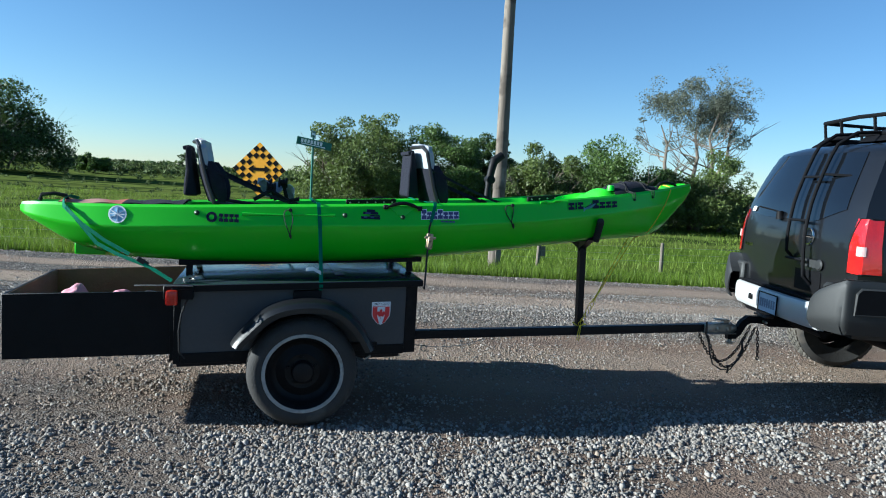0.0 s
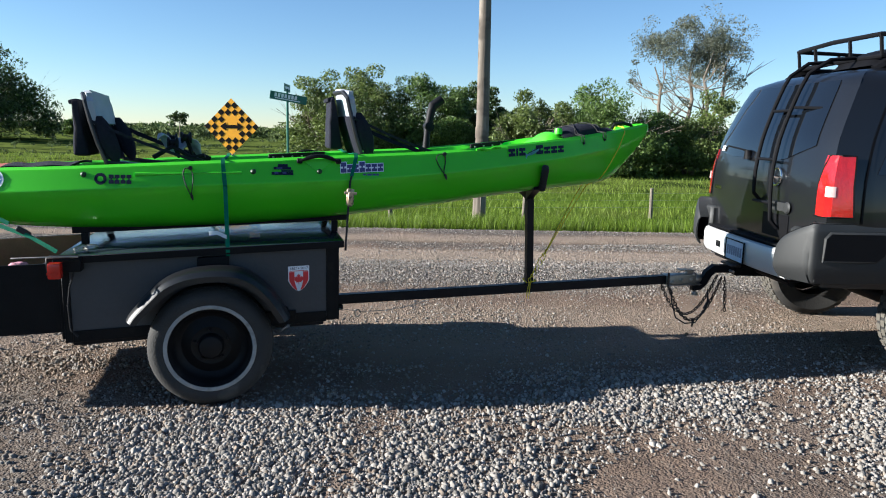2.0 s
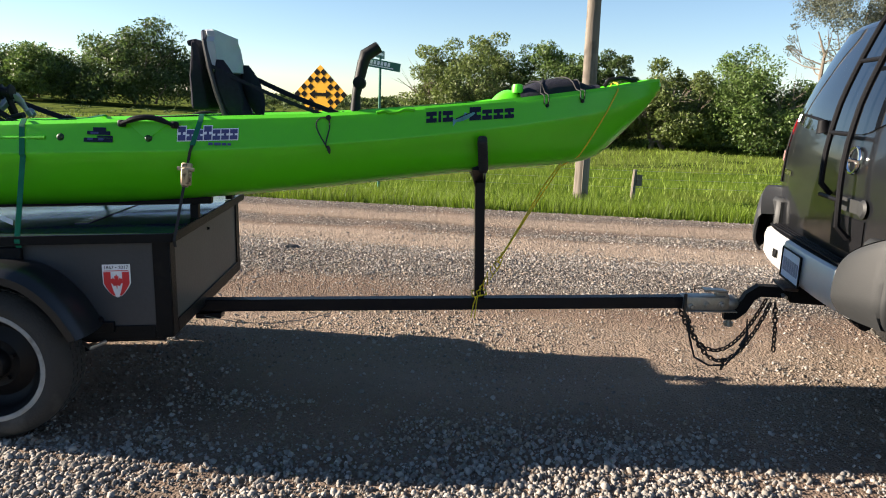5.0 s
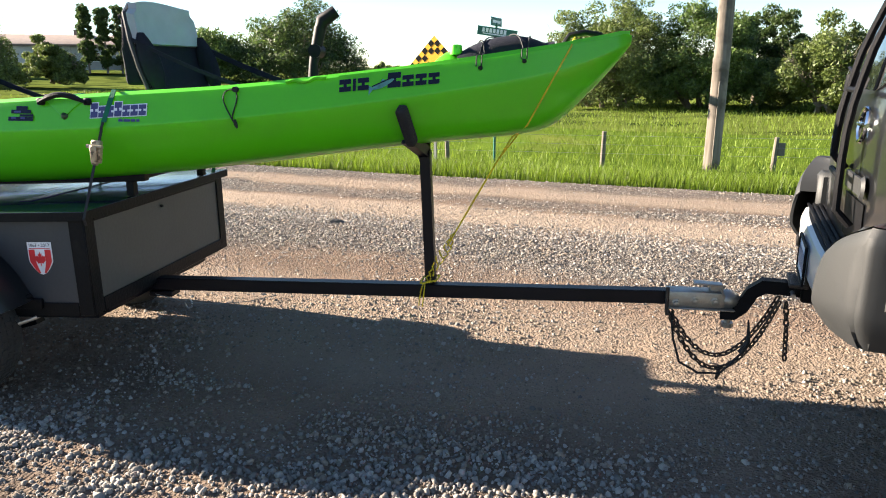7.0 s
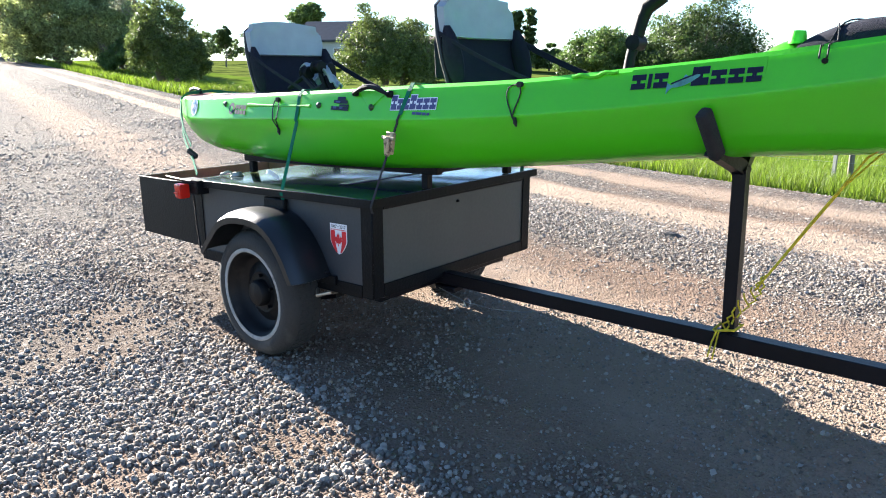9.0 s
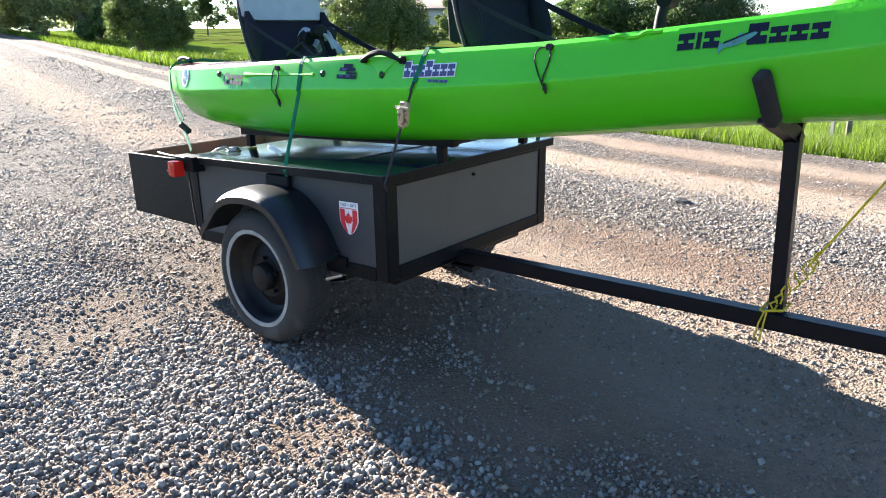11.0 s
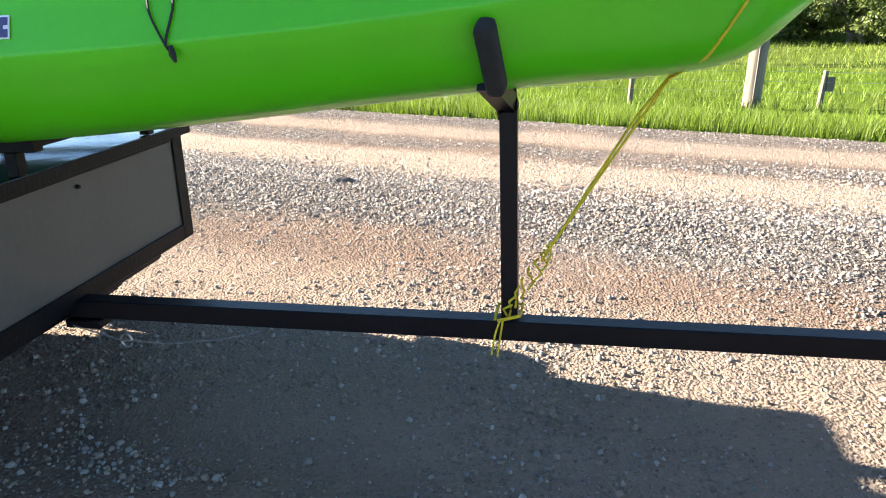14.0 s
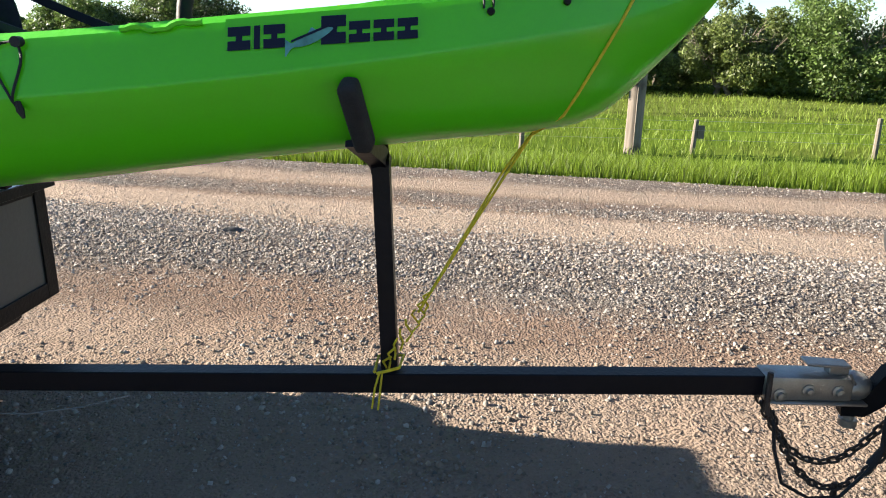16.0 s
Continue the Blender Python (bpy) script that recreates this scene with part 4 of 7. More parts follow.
def seat(x, z, lean):
    """A folding frame seat facing the bow: tube frame, dark mesh, pale grey head panel, side straps, seat pad."""
    yc = 5.03
    hw = 0.25

    def back(u, v, d=0.0):
        y = yc + (u * 2 - 1) * hw * (1.0 - 0.10 * (v > 0.93)) * (1 + 0.03 * math.sin(3.1 * v))
        dip = 0.05 * (1 - (u * 2 - 1) ** 2)
        return Vector((x - lean * v - dip + d + 0.05 * v * v, y, z + 0.365 * v))
    s = part("seat", tube([back(0, 0), back(0, 0.3), back(0, 0.6), back(0.02, 0.9), back(0.1, 1.0), back(0.5, 1.005), back(0.9, 1.0), back(0.98, 0.9), back(1, 0.6), back(1, 0.3), back(1, 0)], 0.012, 8), M_TUBE, kayak, "folding seat with dark mesh and pale grey head panel")
    tube_pts = [back(0, 0.02), (x + 0.25, yc - hw, z - 0.02), (x + 0.46, yc - hw, z - 0.03), (x + 0.46, yc + hw, z - 0.03), (x + 0.25, yc + hw, z - 0.02), back(1, 0.02)]
    part("seat_frame", tube(tube_pts, 0.012, 8), M_TUBE, s)
    part("backrest", thick(grid(lambda u, v: back(u, 0.02 + v * 0.60), 12, 10), 0.012), M_MESH, s)
    def head(u, v):
        return back(u, 0.56 + v * 0.45, 0.008) + Vector((0, 0, 0.02 * math.sin(math.pi * u) * v))
    part("head_panel", thick(grid(head, 14, 8), 0.03), M_GREYCL, s, "pale grey padded upper back")
    def pad(u, v):
        return Vector((x + 0.02 + 0.42 * u, yc + (v * 2 - 1) * hw * 0.96, z - 0.005 - 0.02 * math.sin(math.pi * u) + 0.012 * math.cos(6 * (v - 0.5))))
    part("seat_pad", thick(grid(pad, 10, 8), 0.03), M_GREYCL, s, "pale grey padded seat base")
    for sd in (0, 1):
        e = Vector((x + 0.47, yc + (sd * 2 - 1) * (hw + 0.01), z + 0.015))
        a = back(sd, 0.62)
        bm = grid(lambda u, v, a=a, e=e, sd=sd: a.lerp(e, u) + Vector((0, 0, (v - 0.5) * (0.016 if sd == 0 else 0.026) - 0.012 * math.sin(math.pi * u))), 8, 1)
        part("seat_strap", thick(bm, 0.008), M_MESH, s, "black webbing brace strap")
        part("strap_buckle", box(-0.025, 0.025, -0.012, 0.012, -0.02, 0.02, 0.004, None, Matrix.Translation(e) @ (e - a).to_track_quat("X", "Z").to_matrix().to_4x4()), M_BLACKPL, s)
    # bag that hangs behind the back: a slack box of cloth with a flap over its top
    bm = box(-0.036, 0.036, -0.14, 0.14, -0.15, 0.15, 0.02, seg=3)
    bmesh.ops.subdivide_edges(bm, edges=bm.edges, cuts=3, use_grid_fill=True)
    for v in bm.verts:
        low = 0.5 - v.co.z / 0.3
        v.co.x = v.co.x * (0.35 + 0.85 * low) - 0.03 * low + 0.010 * noise.noise(v.co * 14 + Vector((x, 0, 0)))
        v.co.y += 0.010 * noise.noise(v.co * 11 + Vector((0, x, 0)))
        v.co += Vector((x - lean * 0.55 - 0.062 - 0.16 * v.co.z, yc - 0.01, z + 0.185))
    part("back_pouch", bm, M_MESH, s, "black bag hanging behind the seat")
    for sd in (-1, 1):
        def cheek(u, v, sd=sd):
            a = 2 * math.pi * u
            r = math.sin(math.pi * min(max(v, 0.03), 0.97)) ** 0.5
            return Vector((x + 0.045 - lean * 0.5 * v + 0.05 * r * math.cos(a), yc + sd * (hw - 0.005) + 0.028 * r * math.sin(a), z + 0.0 + 0.25 * v))
        part("side_bolster", grid(cheek, 12, 8, close_u=True), M_MESH, s, "black side bolster")
    flap = box(-0.022, 0.022, -0.13, 0.13, -0.012, 0.012, 0.008, None, Matrix.Translation((x - lean * 0.8 - 0.06, yc - 0.01, z + 0.325)) @ pose(0, 0, 0, 0, -14, 0), 2)
    part("bag_flap", flap, M_MESH, s)
    return s


seat(-0.225, 1.215, 0.145)
seat(1.145, 1.275, 0.135)
# reels and lever drives beside the rear seat
for dx, dy, dz in ((0.0, 0, 0), (0.07, 0.02, 0.03), (-0.02, 0.16, 0.02)):
    bm = lathe([(0, -0.03), (0.03, -0.028), (0.034, -0.02), (0.02, -0.012), (0.02, 0.012), (0.034, 0.02), (0.03, 0.028), (0, 0.03)], (0.10 + dx, 4.86 + dy, 1.33 + dz), "x", 14)
    tube([(0.10 + dx, 4.86 + dy, 1.33 + dz), (0.13 + dx, 4.88 + dy, 1.25)], 0.012, 6, bm)
    part("rod_holder", bm, M_BLACKPL, kayak, "black rod holder beside the rear seat")
bm = grid(lambda u, v: Vector((0.02 + 0.22 * u, 4.88 + 0.10 * v, 1.325 + 0.035 * math.sin(9 * u + 3 * v) + 0.02 * math.sin(17 * u * v + 1) - 0.03 * u)), 14, 6)
part("crumpled_cloth", thick(bm, 0.006), M_GREYCL, kayak, "crumpled pale cloth on the rod holders")
part("rod_clamp", tube([(0.0, 4.82, 1.25), (0.10, 4.84, 1.31), (0.2, 4.83, 1.25), (0.27, 4.82, 1.265)], 0.013, 8), M_BLACKPL, kayak)
# upright folding arm on the far gunwale
arm = part("accessory_arm", tube([(1.66, 5.34, 1.28), (1.665, 5.345, 1.40), (1.675, 5.36, 1.46), (1.70, 5.37, 1.57)], [0.03, 0.022, 0.027, 0.03], 10), M_BLACKPL, kayak, "black jointed accessory arm standing upright")
part("arm_head", tube([(1.695, 5.368, 1.55), (1.71, 5.375, 1.60), (1.775, 5.39, 1.645)], [0.028, 0.034, 0.03], 10), M_BLACKPL, arm)
part("arm_joint", lathe([(0, -0.04), (0.032, -0.036), (0.034, 0.036), (0, 0.04)], (1.68, 5.36, 1.46), "y", 14), M_BLACKPL, arm)
# stern: faded red deck bag under cords
for name, x0, x1, m, label in (("deck_bag", -1.08, -0.74, M_SALMON, "faded red flat cover on the stern deck"), ("deck_mat", -0.735, -0.40, M_MESH, "dark flat mat on the stern deck")):
    bm = grid(lambda u, v, x0=x0, x1=x1: Vector((x0 + (x1 - x0) * u, KY + (v - 0.5) * 2 * (0.16 + 0.14 * (x0 + (x1 - x0) * u + 1.1)), deck_z(x0 + (x1 - x0) * u, 0.9) + 0.004 + 0.010 * math.sin(math.pi * v) + 0.004 * math.sin(11 * u + 4 * v))), 14, 10)
    part(name, thick(bm, 0.012), m, kayak, label)
part("stern_handle", tube([(-1.20, 4.93, 1.18), (-1.19, 4.93, 1.215), (-1.12, 4.92, 1.225), (-1.06, 4.92, 1.215), (-1.05, 4.92, 1.19)], 0.012, 8), M_BLACKPL, kayak)
part("bow_handle", tube([(2.86, 5.0, 1.475), (2.88, 5.0, 1.505), (2.94, 5.0, 1.515), (3.0, 5.0, 1.505), (3.02, 5.0, 1.485)], 0.011, 8), M_BLACKPL, kayak)
# skeg under the stern
part("skeg", box(-1.03, -0.86, KY - 0.014, KY + 0.014, 0.862, 0.96, 0.006), M_HULL, kayak)


# bow hatch with its crossed bungee, and the moulded knob behind it
def hatch(u, v):
    x = 2.44 + 0.38 * u
    w = 0.165 * (1 - 0.42 * u)
    h = 0.085 * (math.sin(math.pi * min(u + 0.12, 1) * 0.94) ** 0.55) * max(0, 1 - abs(v * 2 - 1) ** 2.6) ** 0.6
    return Vector((x, KY + (v * 2 - 1) * w, deck_z(x, 0.88) - 0.012 + h))


hat = part("hatch_cover", grid(hatch, 20, 14), M_MESH, kayak, "black fabric bow hatch cover with crossed bungee")
for k in range(2):
    bm = bmesh.new()
    for x0, x1 in (((2.53, 2.60), (2.70, 2.60), (2.70, 2.78))[k], ((2.55, 2.48), (2.72, 2.72))[k]):
        pts = []
        for q in range(9):
            v = q / 8
            u = ((x0 + (x1 - x0) * v) - 2.44) / 0.38
            p = hatch(min(max(u, 0), 1), 0.02 + 0.96 * v)
            pts.append(p + Vector((0, 0, 0.006)))
        x = x0
        zs = spline(HULL, x)[2]
        pts = [(x, hull_y(x, zs - 0.024) - 0.006, zs - 0.024), (x, hull_y(x, zs) - 0.004, zs + 0.012)] + pts
        tube(pts, 0.0028, 5, bm)
    part("bungee", bm, M_CORD, hat)
for x in (2.545, 2.71):
    zs = spline(HULL, x)[2]
    part("bungee_hook", lathe([(0, -0.012), (0.007, -0.011), (0.009, 0.0), (0.008, 0.004)], (x, hull_y(x, zs - 0.032), zs - 0.032), "y", 12), M_BLACKPL, kayak)
bm = grid(lambda u, v: Vector((2.33 + 0.13 * u, KY - 0.14 + 0.28 * v, deck_z(2.33 + 0.13 * u, 0.88) - 0.01 + 0.055 * math.sin(math.pi * u) ** 0.6 * math.sin(math.pi * v) ** 0.3)), 10, 10)
part("deck_knob", bm, M_DECK, kayak)
part("knob_cap", lathe([(0, 0.02), (0.022, 0.018), (0.026, 0.0), (0.026, -0.02)], (2.43, KY - 0.10, 1.45), "z", 14), M_DECK, kayak)
# wavy spray lip at the front well
bm = bmesh.new()
pts = []
for k in range(15):
    x = 1.80 + 0.16 * k / 14
    zs = spline(HULL, x)[2]
    w = spline(HULL, x)[3]
    pts.append((x, KY - w * 0.93, zs + 0.004 + (0.003 if k in (2, 3, 10, 11) else -0.006 if 4 < k < 9 else 0.0)))
part("gunwale_notch", tube(pts, 0.007, 6, bm), M_DECK, kayak)

# ---- tie-down straps ----
def ribbon(pts, width, along, t=0.003):
    """A flat strap through points; along: the direction of its width."""
    bm = bmesh.new()
    a = Vector(along).normalized() * width / 2
    P = [Vector(p) for p in pts]
    for q0, q1 in zip(P, P[1:]):
        vs = [bm.verts.new(v) for v in (q0 - a, q0 + a, q1 + a, q1 - a)]
        bm.faces.new(vs)
    bmesh.ops.remove_doubles(bm, verts=bm.verts, dist=1e-5)
    return thick(bm, t)


M_BUCKLE = mat("worn_buckle_metal", (0.42, 0.33, 0.22), 0.45, 0.5, 30, 0.3, 0.2, 200, spot=(0.12, 0.09, 0.06), spot_at=0.55, spot_scale=40)


def hull_strap(x_top, x_low, label, buckle):
    s = thing("tie_down_strap", label, "strap", (x_top, KY, 0.82))
    pts = [(x_low, 4.452, 0.745 + 0.03 * x_low), (x_low, 4.443, 0.772 + 0.03 * x_low)]
    n = 12
    for k in range(n + 1):
        z0, z1 = spline(HULL, x_top)[1] - 0.01, spline(HULL, x_top)[2]
        z = z0 + (z1 - z0) * k / n
        x = x_low + (x_top - x_low) * (0.5 + 0.5 * k / n)
        pts.append((x, hull_y(x, z) - 0.006, z))
    zt = pts[-1][2] + 0.024
    pts += [(x_top, KY - 0.38, zt), (x_top, KY - 0.2, zt - 0.01), (x_top, KY + 0.2, zt - 0.01), (x_top, KY + 0.38, zt), (x_top, KY + 0.435, zt - 0.03), (x_top, KY + 0.45, zt - 0.15), (x_top - 0.13, 5.60, 0.80)]
    cut = 5 if buckle else 0
    part("webbing", ribbon(pts[cut:], 0.021, (1, 0, 0)), M_WEB, s, "green webbing")
    if buckle:
        part("lower_webbing", ribbon(pts[:cut + 1], 0.011, (1, 0, 0)), M_CORD, s, "narrow dark strap below the buckle")
    if buckle:
        c = Vector((x_low + 0.034, 4.525, 1.06))
        m = Matrix.Translation(c) @ pose(0, 0, 0, -8, 4, 0)
        bk = part("buckle", box(-0.02, 0.02, -0.012, 0.012, -0.045, 0.045, 0.004, None, m), M_BUCKLE, s, "worn brassy ratchet buckle")
        part("buckle_lever", box(-0.014, 0.014, -0.026, -0.014, -0.05, 0.03, 0.004, None, m @ pose(0, 0, 0, 14, 0, 0)), M_BUCKLE, bk)
        part("buckle_pin", tube([m @ Vector((-0.033, -0.014, 0.02)), m @ Vector((0.033, -0.014, 0.02))], 0.008, 8), M_BUCKLE, bk)
    else:
        part("loose_end", ribbon([(x_low - 0.005, 4.44, 0.86), (x_low - 0.05, 4.43, 0.885), (x_low - 0.09, 4.435, 0.88)], 0.02, (0, 0.3, 1)), M_WEBW, s, "pale loose strap end")
    return s


hull_strap(0.375, 0.395, "green webbing strap over the kayak, pale loose end", False)
hull_strap(1.085, 1.008, "green webbing strap over the kayak with metal buckle", True)
s = thing("tie_down_strap", "green webbing strap from the stern to the trailer corner", "strap", (-0.42, 4.49, 0.79))
part("webbing", ribbon([(-1.06, 5.2, 1.19), (-1.06, 5.0, 1.212), (-1.05, 4.82, 1.2), (-1.035, 4.765, 1.165), (-0.93, 4.70, 1.075), (-0.80, 4.645, 0.99), (-0.66, 4.60, 0.92)], 0.02, (0.5, 0, 0.8)), M_WEB, s, "green webbing")
part("webbing", ribbon([(-1.02, 4.76, 1.16), (-0.84, 4.66, 0.97), (-0.72, 4.61, 0.915), (-0.55, 4.545, 0.86), (-0.42, 4.49, 0.79)], 0.02, (0.55, 0.1, 0.8)), M_WEB, s, "green webbing")
part("buckle", box(-0.035, 0.035, -0.012, 0.012, -0.014, 0.014, 0.004, None, Matrix.Translation((-0.585, 4.563, 0.885)) @ pose(0, 0, 0, 0, 35, 20)), M_TUBE, s, "dark metal ratchet buckle")

# ---- yellow bow rope ----
rope = thing("bow_rope", "thin yellow rope tying the bow to the trailer tongue", "rope", (2.29, 4.96, 0.44))
knot = (2.385, 4.945, 0.62)
pts = [(2.90, 4.99, 1.495), (2.895, 4.90, 1.485)] + [(2.885 - 0.16 * k / 6, hull_y(2.885 - 0.16 * k / 6, 1.455 - 0.30 * k / 6) - 0.004, 1.455 - 0.30 * k / 6) for k in range(7)]
part("strand", tube(pts + [(2.66, 4.925, 1.10), (2.52, 4.935, 0.86), knot], 0.0036, 6), M_ROPE, rope)
part("strand", tube([(2.70, 5.03, 1.13), (2.60, 4.99, 1.0), knot], 0.0036, 6), M_ROPE, rope)
part("strand", tube([(2.905, 5.03, 1.49), (2.74, 5.09, 1.18), (2.70, 5.03, 1.13)], 0.003, 6), M_ROPE, rope)
for k in range(8):
    a = k * 0.9
    c = Vector((2.41, 4.945, 0.665)).lerp(Vector((2.30, 4.95, 0.47)), k / 7)
    bm = tube([c + Vector((0.012 * math.cos(a), -0.012, 0.02)), c + Vector((-0.012, 0.01 * math.sin(a), 0.0)), c + Vector((0.010 * math.sin(a), 0.012, -0.03)), c + Vector((-0.01, -0.008, -0.045))], 0.0034, 5)
    part("knot_turn", bm, M_ROPE, rope)
bm = tube([(2.275, 4.912, 0.452), (2.30, 4.91, 0.46), (2.335, 4.93, 0.462), (2.34, 5.01, 0.462), (2.27, 5.01, 0.458), (2.268, 4.92, 0.452)], 0.0045, 6)
tube([(2.29, 4.912, 0.456), (2.284, 4.908, 0.40), (2.278, 4.906, 0.345)], 0.003, 5, bm)
tube([(2.283, 4.912, 0.456), (2.27, 4.908, 0.41), (2.262, 4.904, 0.35)], 0.003, 5, bm)
part("wrap", bm, M_ROPE, rope)

# ---- trailer ----
M_BOXGREY = mat("dull_grey_paint", (0.036, 0.038, 0.043), 0.5, 0, 2.5, 0.18, 0.12, 60, spot=(0.045, 0.045, 0.047), spot_at=0.60, spot_scale=2.2)
M_FRONTGREY = mat("dusty_grey_panel", (0.070, 0.067, 0.062), 0.55, 0, 2.0, 0.2, 0.12, 60, spot=(0.10, 0.096, 0.09), spot_at=0.55, spot_scale=1.8)
M_TRIM = mat("black_angle_iron", (0.0045, 0.0045, 0.0055), 0.5, 0.0, 8, 0.3, 0.2, 80, spec=0.15, spot=(0.012, 0.011, 0.010), spot_at=0.66, spot_scale=6)
M_LID = mat("dark_green_lid", (0.022, 0.034, 0.04), 0.17, 0, 3, 0.25, 0.22, 14, spec=0.4, spot=(0.03, 0.04, 0.042), spot_at=0.6, spot_scale=2.5)
M_FENDER = mat("black_fender_paint", (0.007, 0.0075, 0.009), 0.36, 0, 6, 0.2, 0.06, 70, spot=(0.02, 0.02, 0.02), spot_at=0.68, spot_scale=7)
M_PLY = mat("bare_plywood", (0.16, 0.085, 0.05), 0.8, 0, 5, 0.25, 0.3, 70)
M_RUBBER = mat("dusty_tyre_rubber", (0.026, 0.025, 0.024), 0.85, 0, 8, 0.25, 0.35, 90, spot=(0.06, 0.055, 0.05), spot_at=0.58, spot_scale=5)
M_WHITEWALL = mat("scuffed_white_band", (0.27, 0.265, 0.255), 0.8, 0, 18, 0.25, 0.2, 90, spot=(0.18, 0.17, 0.16), spot_at=0.6, spot_scale=14)
M_RIM = mat("black_steel_rim", (0.005, 0.005, 0.006), 0.5, 0.0, 12, 0.3, 0.1, 80, spec=0.2, spot=(0.02, 0.018, 0.016), spot_at=0.62, spot_scale=7)
M_BAR = mat("black_square_tube", (0.003, 0.003, 0.006), 0.42, 0.0, 5, 0.3, 0.12, 70, spec=0.22)
M_CHAIN = mat("rusty_chain", (0.055, 0.042, 0.035), 0.6, 0.6, 40, 0.4, 0.3, 200)
M_REDLENS = mat("red_lens", (0.50, 0.02, 0.010), 0.2, 0, 30, 0.08, 0.1, 200, coat=0.4, trans=0.2)
M_PINK = mat("pink_cloth", (0.62, 0.28, 0.36), 0.8, 0, 9, 0.15, 0.3, 120)
M_CABLE = mat("grey_cable", (0.16, 0.16, 0.16), 0.6, 0, 40, 0.2, 0, 200)
M_FOAM = mat("black_foam", (0.016, 0.016, 0.017), 0.95, 0, 30, 0.3, 0.5, 250)


def sheared(bm, slope=0.042, at_x=0.3):
    """The trailer stands nose-up by a little over two degrees."""
    for v in bm.verts:
        v.co.z += slope * (v.co.x - at_x)
    return bm


trailer = thing("utility_trailer", "home-built black and grey box trailer with open rear extension", "trailer", (0.3, 5.06, 0))
X0, X1, Y0, Y1, Z0, Z1 = -0.40, 0.968, 4.48, 5.65, 0.38, 0.775


def tp(name, bm, material, parent=None, label="", smooth=True):
    return part(name, sheared(bm), material, parent or trailer, label, smooth)


side_near = tp("side_panel", box(X0, X1, Y0, Y0 + 0.02, Z0, Z1, 0.002), M_BOXGREY, label="dull grey painted side panel")
tp("side_panel", box(X0, X1, Y1 - 0.02, Y1, Z0, Z1, 0.002), M_BOXGREY, label="dull grey painted side panel")
tp("front_panel", box(X1 - 0.02, X1, Y0 + 0.022, Y1 - 0.022, Z0, Z1, 0.002), M_FRONTGREY, label="dusty grey front panel")
tp("rear_panel", box(X0, X0 + 0.02, Y0 + 0.022, Y1 - 0.022, Z0, Z1, 0.002), M_BOXGREY)
tp("floor_board", box(X0 + 0.022, X1 - 0.022, Y0 + 0.022, Y1 - 0.022, Z0, Z0 + 0.02, 0.002), M_PLY)
# angle-iron trim
for y, s in ((Y0, -1), (Y1, 1)):
    tp("corner_trim", merge(box(X1 - 0.062, X1 + 0.006, min(y, y + s * 0.006), max(y, y + s * 0.006), Z0 - 0.025, Z1, 0.002), box(X1 + 0.002, X1 + 0.008, min(y, y - s * 0.062), max(y, y - s * 0.062), Z0 - 0.025, Z1, 0.002)), M_TRIM)
    tp("corner_trim", box(X0 - 0.006, X0 + 0.03, min(y, y + s * 0.006), max(y, y + s * 0.006), Z0 - 0.03, Z1, 0.002), M_TRIM)
    tp("bottom_rail", box(X0 + 0.032, X1 - 0.064, min(y, y + s * 0.007), max(y, y + s * 0.007), Z0 - 0.03, Z0 + 0.03, 0.002), M_TRIM)
tp("front_bottom_trim", box(X1 + 0.001, X1 + 0.009, Y0 + 0.064, Y1 - 0.064, Z0 - 0.025, Z0 + 0.035, 0.002), M_TRIM)
tp("front_top_trim", box(X1 + 0.001, X1 + 0.009, Y0 + 0.064, Y1 - 0.064, Z1 - 0.03, Z1, 0.002), M_TRIM)
tp("panel_knob", lathe([(0, 0.012), (0.006, 0.01), (0.008, 0)], (X1 + 0.002, 5.042, 0.712), "x", 10), M_TRIM)
# lid
lid = tp("lid", box(X0 - 0.02, X1 + 0.028, Y0 - 0.028, Y1 + 0.028, Z1 + 0.002, Z1 + 0.026, 0.005, seg=2), M_LID, label="glossy dark green lid with reflections")
for y0, y1 in ((Y0 - 0.034, Y0 - 0.0285), (Y1 + 0.0285, Y1 + 0.034)):
    tp("lid_edge", box(X0 - 0.02, X1 + 0.03, y0, y1, Z1 - 0.012, Z1 + 0.024, 0.001), M_TRIM, lid)
tp("lid_edge", box(X1 + 0.0285, X1 + 0.034, Y0 - 0.028, Y1 + 0.028, Z1 - 0.012, Z1 + 0.024, 0.001), M_TRIM, lid)
tp("lid_batten", box(0.50, 0.56, 4.70, 5.42, Z1 + 0.027, Z1 + 0.031, 0.001), M_LID, lid)
tp("latch", merge(box(0.24, 0.40, Y0 - 0.03, Y0 - 0.004, Z1 - 0.085, Z1 - 0.02, 0.006), tube([(0.25, Y0 - 0.04, Z1 - 0.075), (0.39, Y0 - 0.04, Z1 - 0.075)], 0.008, 8)), M_TRIM, label="black latch plate above the fender")
tp("cleat", merge(lathe([(0, 0.022), (0.025, 0.02), (0.03, 0.004), (0.04, 0)], (-0.30, 4.66, Z1 + 0.027), "z", 14), tube([(-0.37, 4.60, Z1 + 0.036), (-0.34, 4.63, Z1 + 0.05), (-0.31, 4.65, Z1 + 0.036)], 0.008, 6)), M_STEEL, lid)
